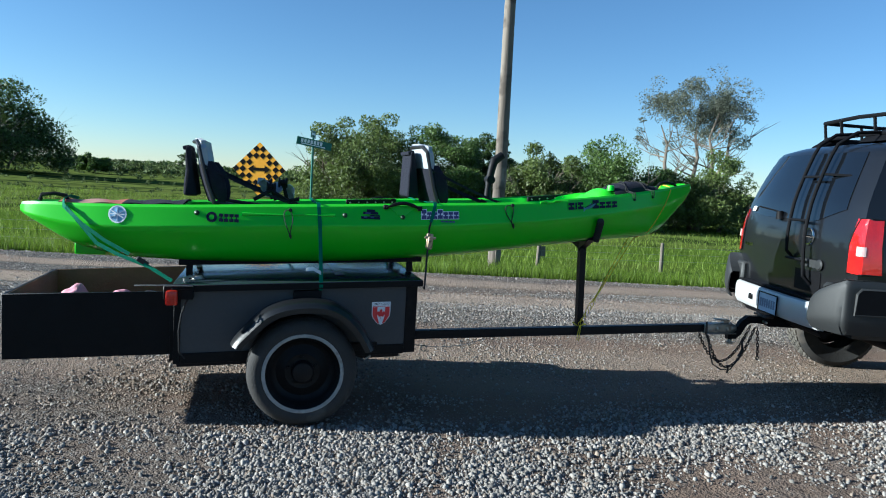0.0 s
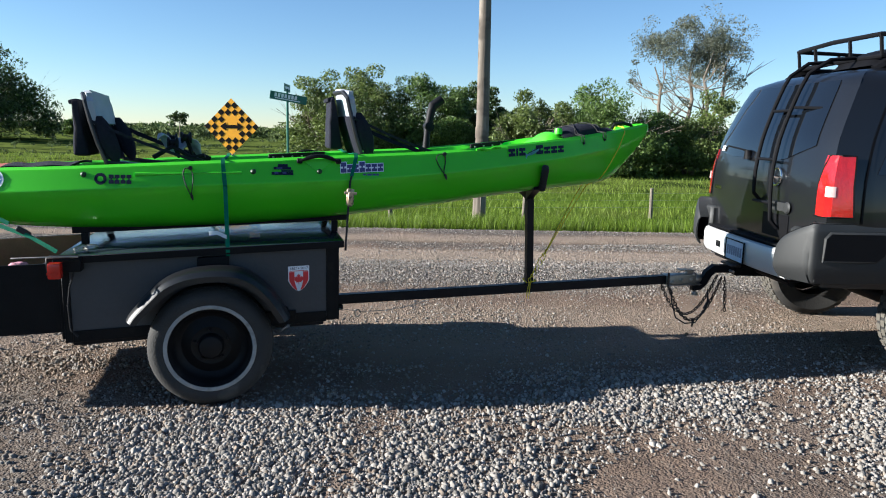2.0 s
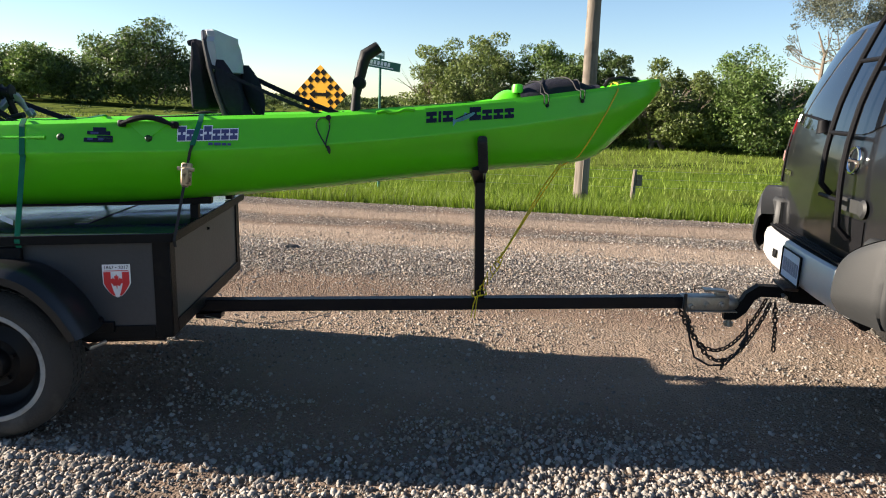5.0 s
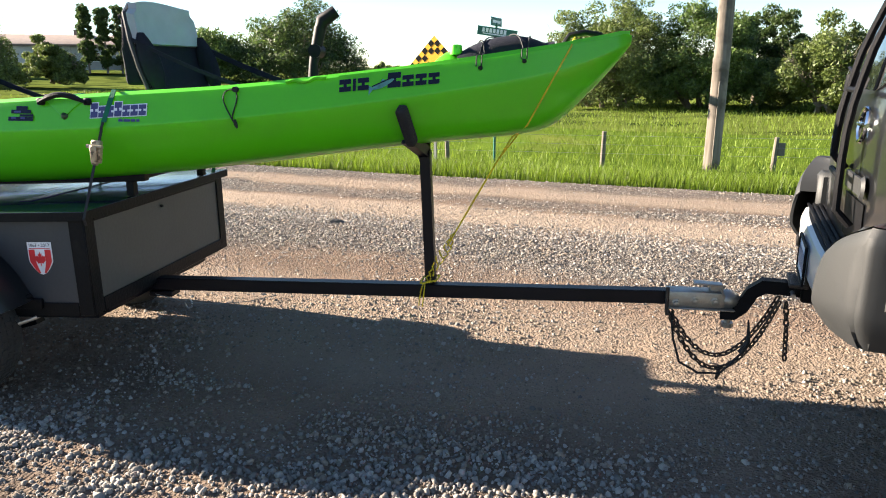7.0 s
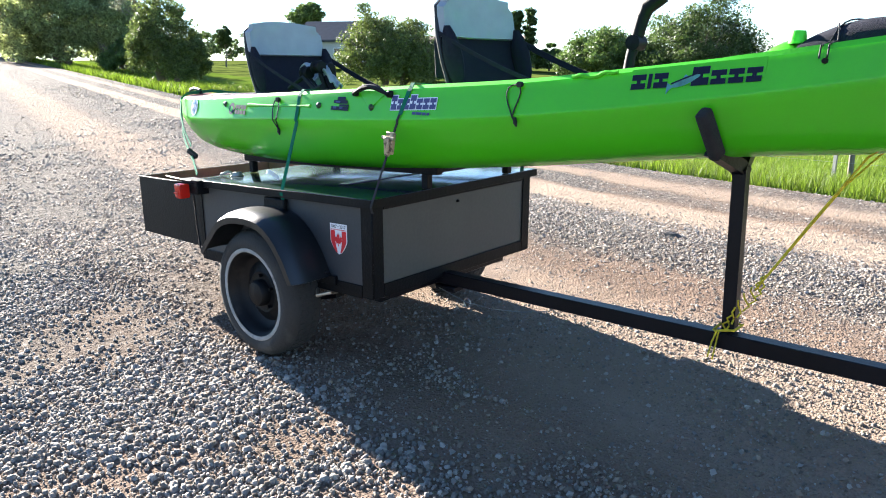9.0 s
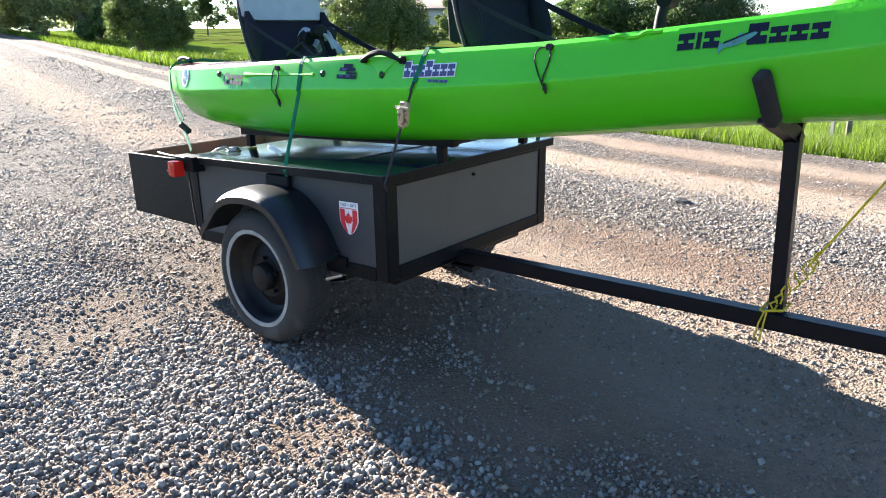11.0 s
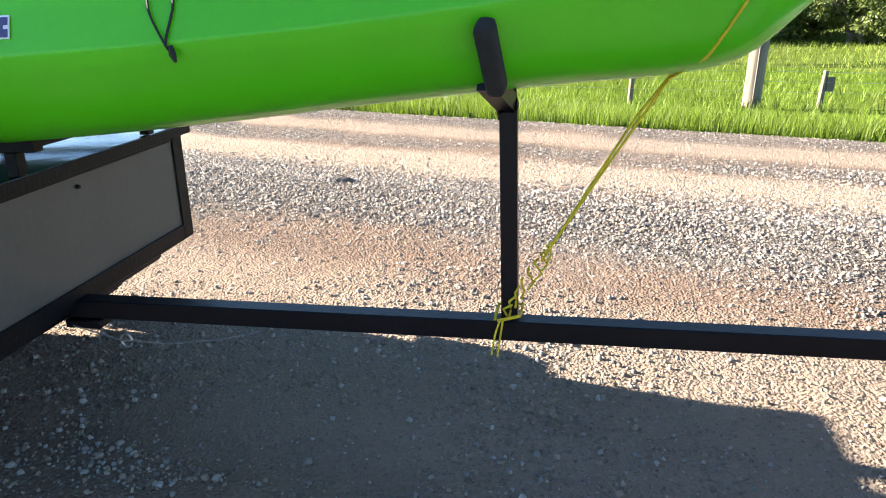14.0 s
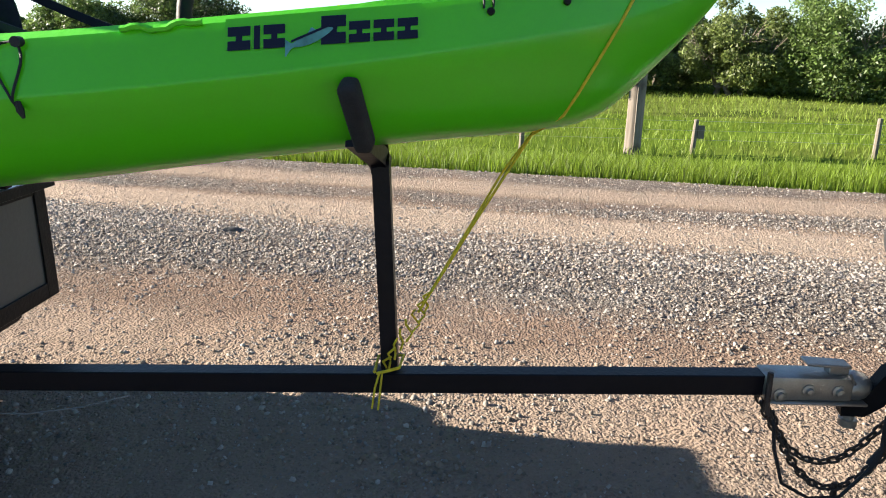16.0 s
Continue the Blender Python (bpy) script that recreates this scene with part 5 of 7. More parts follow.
# rack on the lid
rack = tp("rack", box(-0.42, 1.062, 4.79, 4.83, 0.868, 0.905, 0.003), M_TRIM, label="black steel rack under the kayak")
tp("rack_rail", box(-0.42, 1.062, 5.40, 5.44, 0.868, 0.905, 0.003), M_TRIM, rack)
for x in (-0.36, 0.985):
    tp("rack_crossbar", box(x - 0.02, x + 0.02, 4.832, 5.398, 0.866, 0.90, 0.003), M_TRIM, rack)
    for y in (4.81, 5.42):
        tp("rack_leg", box(x - 0.018, x + 0.018, y - 0.018, y + 0.018, Z1 + 0.028, 0.868, 0.003), M_TRIM, rack)
tp("rack_padding", box(-0.41, 1.052, 4.785, 4.835, 0.906, 0.918, 0.004), M_FOAM, rack)
# rear extension: open tray with plywood inside
EX = -1.285
TRAY = Matrix.Translation((X0, 5.065, 0.4)) @ Matrix.Diagonal((1.0, 1.0, 1.06, 1.0)) @ Matrix.Translation((-X0, -5.065, -0.4))


def tray(bm):
    """The tray narrows towards its open end."""
    bm.transform(TRAY)
    for v in bm.verts:
        v.co.y += (5.065 - v.co.y) * 0.085 * min(max((X0 - v.co.x) / 0.885, 0), 1)
    return bm


for y in (4.535, 5.60):
    s = tp("extension_side", tray(box(EX, X0 - 0.008, y - 0.009, y + 0.009, 0.395, 0.735, 0.002)), M_TRIM, label="black extension side")
    tp("extension_lining", tray(box(EX + 0.02, X0 - 0.01, *((y + 0.0095, y + 0.014) if y < 5 else (y - 0.014, y - 0.0095)), 0.412, 0.733, 0.001)), M_PLY, s, "bare brown plywood")
r = tp("extension_end", tray(box(EX, EX + 0.016, 4.546, 5.589, 0.395, 0.735, 0.002)), M_TRIM)
tp("extension_lining", tray(box(EX + 0.017, EX + 0.022, 4.552, 5.583, 0.412, 0.733, 0.001)), M_PLY, r, "bare brown plywood")
tp("extension_floor", tray(box(EX + 0.02, X0 - 0.01, 4.546, 5.589, 0.395, 0.41, 0.002)), M_PLY)
tp("edge_strip", box(X0 - 0.03, X0 - 0.009, 4.515, 4.525, 0.36, 0.76, 0.001), M_TRIM)
# frame, springs, axle
for y in (4.62, 5.50):
    tp("frame_rail", box(-0.40, 0.90, y - 0.03, y + 0.03, 0.30, 0.352, 0.004), M_BAR)
    bm = grid(lambda u, v, y=y: Vector((0.0 + 0.58 * u, y - 0.025 + 0.05 * v, 0.285 - 0.05 * math.sin(math.pi * u))), 12, 1)
    tp("leaf_spring", thick(bm, 0.02), M_BAR)
part("axle", tube([(0.303, 4.42, 0.303), (0.303, 5.70, 0.303)], 0.03, 12), M_BAR, trailer)
tp("front_cross_member", box(0.88, 0.945, 4.60, 5.45, 0.322, 0.376, 0.004), M_BAR)


def wheel(yf, out):
    """A road wheel; yf: its outer face, out: -1 or 1."""
    c = (0.303, yf, 0.303)
    R = 0.31
    prof = [(0.205, -0.02), (0.222, 0.0), (0.25, 0.008), (0.275, 0.004), (0.292, -0.012), (R - 0.003, -0.03), (R, -0.05), (R, -0.15), (R - 0.004, -0.17), (0.28, -0.19), (0.25, -0.195), (0.205, -0.18)]
    t = part("wheel", lathe([(r, h * out) for r, h in prof], c, "y", 48), M_RUBBER, trailer, "worn tyre with scuffed white band on a black steel rim")
    bm = bmesh.new()
    n = 56
    for k in range(n):
        a = 2 * math.pi * k / n
        for row, (h0, h1) in enumerate(((-0.052, -0.075), (-0.085, -0.11), (-0.12, -0.145))):
            b = a + row * 0.04
            m = Matrix.Translation(c) @ Matrix.Rotation(-b, 4, "Y")
            box(R - 0.004, R + 0.0035, min(h0 * out, h1 * out), max(h0 * out, h1 * out), -0.011, 0.011, 0, bm, m)
    part("tread", bm, M_RUBBER, t)
    part("white_band", lathe([(0.208, 0.0005 * out), (0.212, 0.0035 * out), (0.224, 0.0045 * out), (0.228, 0.0025 * out)], c, "y", 48), M_WHITEWALL, t, "scuffed pale band on the sidewall")
    rim = part("rim", lathe([(r, h * out) for r, h in ((0.207, -0.005), (0.203, -0.012), (0.195, -0.02), (0.188, -0.05), (0.172, -0.075), (0.15, -0.085), (0.12, -0.072), (0.10, -0.06), (0.085, -0.064), (0.062, -0.06))], c, "y", 40), M_RIM, t)
    part("hub_cap", lathe([(r, h * out) for r, h in ((0.066, -0.062), (0.064, -0.03), (0.055, -0.018), (0.03, -0.012), (0.0, -0.011))], c, "y", 24), M_RIM, t, "dark domed hub cap")
    for k in range(5):
        a = 2 * math.pi * (k + 0.3) / 5
        part("wheel_nut", tube([(c[0] + 0.082 * math.cos(a), c[1] - 0.064 * out, c[2] + 0.082 * math.sin(a)), (c[0] + 0.082 * math.cos(a), c[1] - 0.045 * out, c[2] + 0.082 * math.sin(a))], 0.009, 6), M_RIM, rim)
    return t


for yf, out in ((4.31, -1), (5.82, 1)):
    wheel(yf, out)
FPROF = [(-0.085, 0.462), (-0.062, 0.498), (0.0, 0.565), (0.08, 0.642), (0.17, 0.685), (0.27, 0.704), (0.38, 0.706), (0.47, 0.688), (0.55, 0.64), (0.62, 0.566), (0.665, 0.495), (0.695, 0.44)]


def fender(y_in, out):
    def f(u, v):
        k = u * (len(FPROF) - 1)
        i = min(int(k), len(FPROF) - 2)
        t = k - i
        p = [FPROF[min(max(i + d, 0), len(FPROF) - 1)] for d in (-1, 0, 1, 2)]
        q = [0.5 * (2 * p[1][c] + (p[2][c] - p[0][c]) * t + (2 * p[0][c] - 5 * p[1][c] + 4 * p[2][c] - p[3][c]) * t * t + (3 * p[1][c] - p[0][c] - 3 * p[2][c] + p[3][c]) * t**3) for c in (0, 1)]
        cx, cz = 0.305, 0.375
        d = Vector((q[0] - cx, 0, q[1] - cz)).normalized()
        reach = 0.19 * min(v / 0.75, 1)
        drop = 0.0 if v < 0.6 else 0.05 * ((v - 0.6) / 0.4) ** 2
        bulge = 0.012 * math.sin(math.pi * min(v / 0.75, 1))
        return Vector((q[0] + d.x * (bulge - drop), y_in + out * (reach + (0.02 if v > 0.8 else 0)), q[1] + d.z * (bulge - drop)))
    fd = part("fender", thick(grid(f, 40, 14), 0.006), M_FENDER, trailer, "rounded black steel fender, worn to grey at its edges")
    part("fender_brace", tube([(0.69, y_in - 0.01, 0.46), (0.66, y_in + out * 0.12, 0.44), (0.655, y_in + out * 0.2, 0.45)], 0.012, 8), M_TRIM, fd)


fender(4.478, -1)
fender(5.652, 1)
tp("mud_bracket", box(0.55, 0.74, 4.46, 4.478, 0.385, 0.43, 0.002), M_TRIM)
tp("step_rod", tube([(0.60, 4.47, 0.345), (0.66, 4.42, 0.335), (0.70, 4.47, 0.345)], 0.009, 8), M_STEEL)


def tail_light(y, out):
    lamp = part("tail_light", box(-0.437, -0.377, y - 0.03, y + 0.03, 0.675, 0.755, 0.012, seg=2), M_REDLENS, trailer, "red plastic tail light")
    part("lamp_base", box(-0.455, -0.30, y + 0.028, y + 0.10, 0.70, 0.775, 0.004), M_TRIM, lamp)
    part("lamp_bracket", tube([(-0.30, y + 0.01, 0.765), (-0.36, y - 0.04, 0.772), (-0.40, y - 0.06, 0.772)], 0.006, 6), M_TRIM, lamp)
    part("lamp_rod", tube([(-0.30, y - 0.01, 0.782), (-0.45, y - 0.02, 0.785), (-0.60, y + 0.02, 0.775)], 0.004, 6), M_STEEL, lamp)
    part("lamp_wire", tube([(-0.33, y + 0.02, 0.70), (-0.36, y + 0.04, 0.62), (-0.375, y + 0.05, 0.52), (-0.37, y + 0.055, 0.40), (-0.34, y + 0.06, 0.36)], 0.005, 6), M_CORD, lamp)
    part("lens_ring", box(-0.4375, -0.3885, y - 0.033, y - 0.031, 0.70, 0.71, 0), M_REDLENS, lamp)


tail_light(4.385, -1)
tail_light(5.70, 1)


# shield sticker with leaf
SX, SZ, SH = 0.758, 0.532, 0.139


def sticker():
    def f(u, v):
        z = SZ + SH * v
        w = 0.056 * (1.0 if v > 0.42 else (max(v, 0.0) / 0.42) ** 0.55)
        return Vector((SX + (u * 2 - 1) * w, Y0 - 0.0025, z))
    s = tp("shield_sticker", thick(grid(f, 12, 20), 0.001), M_WHITEP, side_near, "white and red shield sticker with a maple leaf")
    def band(a, b, lo, hi, m, name):
        def g(u, v):
            z = lo + (hi - lo) * v
            t = (z - SZ) / SH
            w = 0.051 * (1.0 if t > 0.42 else (max(t, 0.02) / 0.42) ** 0.55)
            return Vector((SX + w * (a + (b - a) * u), Y0 - 0.0045, z))
        tp(name, thick(grid(g, 4, 10), 0.0006), m, side_near)
    band(-1, -0.45, SZ + 0.008, SZ + 0.108, M_RED, "red_stripe")
    band(0.45, 1, SZ + 0.008, SZ + 0.108, M_RED, "red_stripe")
    band(-0.95, 0.95, SZ + 0.111, SZ + 0.114, M_RED, "thin_stripe")
    # leaf
    half = [(0, 1), (0.12, 0.78), (0.25, 0.86), (0.2, 0.55), (0.42, 0.72), (0.46, 0.6), (0.7, 0.62), (0.62, 0.42), (0.74, 0.34), (0.38, 0.1), (0.42, 0.0), (0.06, 0.06), (0.05, -0.2)]
    bm = bmesh.new()
    pts = [(x, z) for x, z in half] + [(-x, z) for x, z in half[::-1][:-1]]
    c = bm.verts.new((SX, Y0 - 0.0065, SZ + 0.065))
    vs = [bm.verts.new((SX + 0.036 * x, Y0 - 0.0065, SZ + 0.048 + 0.052 * z)) for x, z in pts]
    for a, b in zip(vs, vs[1:] + vs[:1]):
        bm.faces.new((c, a, b))
    tp("maple_leaf", bm, M_RED, side_near, "red maple leaf", False)
    cu = bpy.data.curves.new("years", "FONT")
    cu.body, cu.size, cu.align_x, cu.align_y = "1867 \u2022 2017", 0.020, "CENTER", "CENTER"
    tmp = bpy.data.objects.new("years", cu)
    scene.collection.objects.link(tmp)
    me = bpy.data.meshes.new_from_object(tmp.evaluated_get(bpy.context.evaluated_depsgraph_get()))
    bpy.data.objects.remove(tmp)
    bm = bmesh.new()
    bm.from_mesh(me)
    bm.transform(pose(SX, Y0 - 0.005, SZ + 0.126, 90, 0, 0))
    tp("years", bm, M_NAVY, side_near, "dark lettering", False)


sticker()

# tongue with cradle post
tongue = part("tongue", sheared(box(0.55, 3.34, 4.934, 4.990, 0.357, 0.416, 0.003), 0.024, 1.3), M_BAR, trailer, "long black square steel tongue", False)
part("tongue_plate", sheared(box(0.93, 1.05, 4.925, 5.0, 0.325, 0.352, 0.004), 0.024, 1.3), M_BAR, tongue)
part("eye_bolt", tube([(1.14 + 0.018 * math.cos(k), 4.915, 0.295 + 0.022 * math.sin(k)) for k in np.linspace(0, 5.8, 12)], 0.004, 6), M_STEEL, tongue)
part("wire", tube([(0.98, 4.90, 0.34), (1.15, 4.88, 0.315), (1.30, 4.89, 0.31), (1.45, 4.91, 0.325), (1.58, 4.93, 0.355)], 0.0022, 6), M_CABLE, tongue, "grey lighting cable")
post = part("cradle_post", tube([(2.305, 4.98, 0.44), (2.284, 4.98, 1.03)], 0.0225, 4, square=True), M_BAR, trailer, "black square post that cradles the bow")
for s in (-1, 1):
    part("cradle_arm", tube([(2.284, 4.98 - s * 0.02, 1.005), (2.278, 4.98 + s * 0.02, 1.035), (2.25, 4.98 + s * 0.20, 1.105)], 0.023, 4, square=True), M_BAR, post)
    lo, hi = Vector((2.276, 4.98 + s * 0.215, 1.08)), Vector((2.252, 4.98 + s * 0.322, 1.235))
    m = Matrix.Translation((lo + hi) / 2) @ (hi - lo).to_track_quat("Z", "X").to_matrix().to_4x4()
    part("cradle_pad", box(-0.026, 0.026, -0.021, 0.021, -0.092, 0.092, 0.018, None, m, 3), M_FOAM, post, "black rubber cradle pad")
# coupler
cp = part("coupler", box(3.325, 3.56, 4.918, 5.004, 0.40, 0.47, 0.012, seg=2), M_STEEL, trailer, "weathered galvanised ball coupler")
bm = bmesh.new()
bmesh.ops.create_uvsphere(bm, u_segments=20, v_segments=12, radius=0.046)
bm.transform(Matrix.Translation((3.575, 4.96, 0.432)) @ Matrix.Diagonal((1.15, 0.95, 0.9, 1)))
part("coupler_socket", bm, M_STEEL, cp)
part("coupler_lip", box(3.33, 3.60, 4.908, 5.014, 0.393, 0.401, 0.003), M_STEEL, cp)
part("latch_lever", merge(sheared(box(3.435, 3.555, 4.935, 4.985, 0.492, 0.502, 0.003), -0.06, 3.5), box(3.50, 3.555, 4.945, 4.975, 0.465, 0.495, 0.003)), M_STEEL, cp, "coupler latch lever")
part("latch_pin", tube([(3.535, 4.91, 0.49), (3.555, 4.91, 0.458)], 0.004, 6), M_STEEL, cp)
for x in (3.365, 3.44, 3.52):
    part("coupler_bolt", lathe([(0, -0.016), (0.010, -0.014), (0.012, -0.006), (0.019, -0.004), (0.019, 0)], (x, 4.918, 0.418 if x < 3.4 else 0.432), "y", 12), M_STEEL, cp)


def link_mesh(r=0.0042, L=0.016, W=0.009):
    pts = []
    for k in range(14):
        a = 2 * math.pi * k / 14
        pts.append((L * math.copysign(abs(math.cos(a)) ** 0.8, math.cos(a)), W * math.copysign(abs(math.sin(a)) ** 0.8, math.sin(a)), 0))
    bm = tube(pts, r, 5, closed=True)
    me = bpy.data.meshes.new("link")
    bm.to_mesh(me)
    bm.free()
    me.materials.append(M_CHAIN)
    me.shade_smooth()
    return me


LINK = link_mesh()


def chain(pts, label):
    """Separate links along a hanging line."""
    ch = new("safety_chain")
    ch.parent = trailer
    AT[ch] = AT[trailer]
    tagged(ch, label)
    P = [Vector(p) for p in pts]
    L = [0.0]
    for a, b in zip(P, P[1:]):
        L.append(L[-1] + (b - a).length)
    n = int(L[-1] / 0.0245)
    for k in range(n):
        s = L[-1] * (k + 0.5) / n
        i = max(j for j in range(len(P) - 1) if L[j] <= s)
        p = P[i].lerp(P[i + 1], (s - L[i]) / (L[i + 1] - L[i]))
        q = (P[i + 1] - P[i]).to_track_quat("X", "Z").to_matrix().to_4x4()
        o = new("chain_link", LINK)
        o.parent = ch
        o.matrix_local = AT[trailer].inverted() @ Matrix.Translation(p) @ q @ Matrix.Rotation(radians(90 * (k % 2) + 20), 4, "X")


def sag(a, b, low, n=14):
    a, b = Vector(a), Vector(b)
    return [a.lerp(b, k / n) + Vector((0, 0, -low * (1 - (2 * k / n - 1) ** 2))) for k in range(n + 1)]


chain(sag((3.335, 4.90, 0.385), (3.775, 4.93, 0.44), 0.275), "dark rusty safety chain")
chain(sag((3.345, 5.02, 0.385), (3.79, 5.0, 0.44), 0.255), "dark rusty safety chain")
chain([(3.80, 4.93, 0.44), (3.812, 4.925, 0.32), (3.818, 4.92, 0.19)], "dark rusty chain end")
part("chain_strap", tube([(3.325, 4.905, 0.49), (3.325, 4.90, 0.40), (3.33, 4.895, 0.37)], 0.008, 6), M_CHAIN, trailer)
part("trailer_cable", tube([(3.345, 4.90, 0.38), (3.36, 4.89, 0.27), (3.39, 4.88, 0.17), (3.47, 4.88, 0.125), (3.56, 4.89, 0.125), (3.62, 4.90, 0.19), (3.655, 4.91, 0.23)], 0.005, 6), M_CORD, trailer, "black lighting cable")
part("cable_plug", tube([(3.64, 4.91, 0.215), (3.665, 4.91, 0.27), (3.66, 4.92, 0.36)], [0.014, 0.009, 0.003], 8), M_CORD, trailer)
part("chain_hook", tube([(3.56, 4.92, 0.15), (3.562, 4.92, 0.11), (3.555, 4.92, 0.085)], [0.008, 0.009, 0.006], 6), M_CHAIN, trailer)

# things in the extension tray
def bundle(name, x, y, z, sx, sy, sz, material, label, category, seed):
    bm = bmesh.new()
    bmesh.ops.create_icosphere(bm, subdivisions=4, radius=1.0)
    for v in bm.verts:
        k = 1 + 0.16 * noise.noise(v.co * 1.9 + Vector((seed, 0, 0))) + 0.05 * noise.noise(v.co * 5 + Vector((0, seed, 0)))
        c = v.co * k
        v.co = Vector((x + c.x * sx, y + c.y * sy, max(z + sz + c.z * sz, z)))
    alone(name, bm, material, label, category)


FLZ = 0.41 + 0.042 * (-0.95 - 0.3)
bundle("pink_bag", -1.02, 5.0, FLZ, 0.11, 0.14, 0.155, M_PINK, "rounded pink cloth bag lying in the trailer tray", "bag", 1)
bundle("pink_bundle", -0.78, 5.08, FLZ + 0.02, 0.11, 0.10, 0.125, M_PINK, "folded pink and grey bundle in the trailer tray", "bundle", 4)
bundle("dark_bag", -0.60, 5.02, FLZ + 0.02, 0.13, 0.2, 0.13, M_MESH, "dark cloth bag lying in the trailer tray", "bag", 7)

# ---- dark sport utility vehicle ----
M_CARPAINT = mat("dark_grey_metallic_paint", (0.006, 0.0065, 0.008), 0.3, 0.0, 3, 0.08, 0.01, 300, coat=0.6, spec=0.3)
M_CLAD = mat("grey_plastic_cladding", (0.015, 0.016, 0.0165), 0.6, 0, 6, 0.1, 0.08, 300)
M_GLASS = mat("tinted_glass", (0.004, 0.005, 0.007), 0.04, 0, 3, 0.05, 0, 100, coat=0.5)
M_CHROME = mat("chrome", (0.75, 0.75, 0.76), 0.12, 1.0, 5, 0.05, 0, 100)
M_SILVER = mat("silver_bumper_paint", (0.48, 0.48, 0.48), 0.38, 0.25, 4, 0.06, 0.02, 200)
M_CARLAMP = mat("car_lamp_red", (0.45, 0.009, 0.009), 0.10, 0, 8, 0.2, 0.25, 40, coat=1.0)
M_CARLAMPW = mat("car_lamp_clear", (0.68, 0.46, 0.42), 0.10, 0, 20, 0.2, 0.3, 40, coat=1.0)
M_PLATE = mat("plate_pale_blue", (0.42, 0.52, 0.64), 0.5, 0, 12, 0.08, 0.05, 100)
M_PLATEBAR = mat("plate_dark_blue", (0.16, 0.21, 0.30), 0.5, 0, 12, 0.08, 0, 100)
M_RACK = mat("black_powder_coat", (0.004, 0.004, 0.005), 0.6, 0.0, 30, 0.15, 0.15, 200, spec=0.12)
M_SIDEWALL = mat("car_tyre", (0.022, 0.021, 0.020), 0.85, 0, 9, 0.25, 0.35, 90, spot=(0.055, 0.048, 0.04), spot_at=0.56, spot_scale=5)
# lighter copy of the tyre for its tread: dust plus painted sunlight
M_LITTYRE = mat("lit_dusty_tread", (0.088, 0.080, 0.066), 0.9, 0, 9, 0.25, 0.35, 90)

suv = thing("sport_utility_vehicle", "dark grey sport utility vehicle with roof rack and rear ladder", "car", (3.845, 4.93, 0), -13.5)


def sp(name, bm, material, parent=None, label="", smooth=True):
    return part(name, bm, material, parent or suv, label, smooth, local=True)


REAR = [(0.38, 0.16), (0.55, 0.12), (0.80, 0.105), (1.0, 0.10), (1.2, 0.108), (1.35, 0.135), (1.45, 0.16), (1.6, 0.215), (1.75, 0.28), (1.83, 0.33), (1.88, 0.45)]  # height, set-in
WIDE = [(0.38, 0.80), (0.55, 0.86), (0.80, 0.885), (1.0, 0.885), (1.2, 0.87), (1.35, 0.845), (1.45, 0.825), (1.6, 0.795), (1.75, 0.755), (1.83, 0.71), (1.88, 0.58)]  # height, half width


def rear_x(z):
    return spline(REAR, z)[0]


def half_w(z):
    return spline(WIDE, z)[0]


ZL = [0.555, 0.60, 0.7, 0.85, 1.0, 1.15, 1.28, 1.38, 1.48, 1.58, 1.68, 1.76, 1.82, 1.86, 1.88]


def body_pt(s, j):
    """Body skin: s from 0 at the tail to 1 at the nose, j round the section from near sill over the roof to far sill."""
    n = len(ZL)
    k = j if j < n else 2 * n - 1 - j
    z = ZL[k]
    side = -1 if j < n else 1
    w = half_w(z)
    x0 = rear_x(z) + 0.055
    top = 1.88 if s < 0.5 else 1.88
    if s <= 0.62:
        x = x0 + (2.75 - x0) * s / 0.62
        zz = z
    else:
        t = (s - 0.62) / 0.38
        zz = z if z < 1.05 else 1.05 + (z - 1.05) * max(0.0, 1 - t * 2.1)
        x = 2.75 + 1.75 * t
        w = w + (half_w(1.0) - 0.02 - w) * min(1, t * 2.1) * (z > 1.05)
        w *= 1 - 0.10 * t**3
    inset = 0.03 * math.exp(-((s / 0.62 * 2.5) / 0.12) ** 2)
    return Vector((x, side * (w - inset), zz))


NS = 46
bm = bmesh.new()
V = [[bm.verts.new(body_pt(i / NS, j)) for j in range(2 * len(ZL))] for i in range(NS + 1)]
for i in range(NS):
    xm = (V[i][3].co.x + V[i + 1][3].co.x) / 2
    for j in range(2 * len(ZL) - 1):
        zt = max(V[i][j].co.z, V[i + 1][j + 1].co.z)
        cut = any((xm - c) ** 2 + (min(V[i][j].co.z, V[i][j + 1].co.z) - 0.36) ** 2 < 0.43**2 for c in (1.02, 3.72))
        if cut and zt < 0.9:
            continue
        bm.faces.new((V[i][j], V[i + 1][j], V[i + 1][j + 1], V[i][j + 1]))
bm.faces.new([v for v in V[-1]])
body = sp("body", bm, M_CARPAINT, label="glossy dark grey painted body")


def rear_pt(u, z, off=0.0):
    """The tail's skin: u from -1 to 1 across."""
    w = half_w(z) - 0.03
    return Vector((rear_x(z) + 0.055 * abs(u) ** 3.5 - 0.012 * (1 - u * u) - off, u * w, z))


sp("tailgate", grid(lambda u, v: rear_pt(u * 2 - 1, 0.56 + 1.31 * v), 28, 34), M_CARPAINT, body, "dark tailgate")


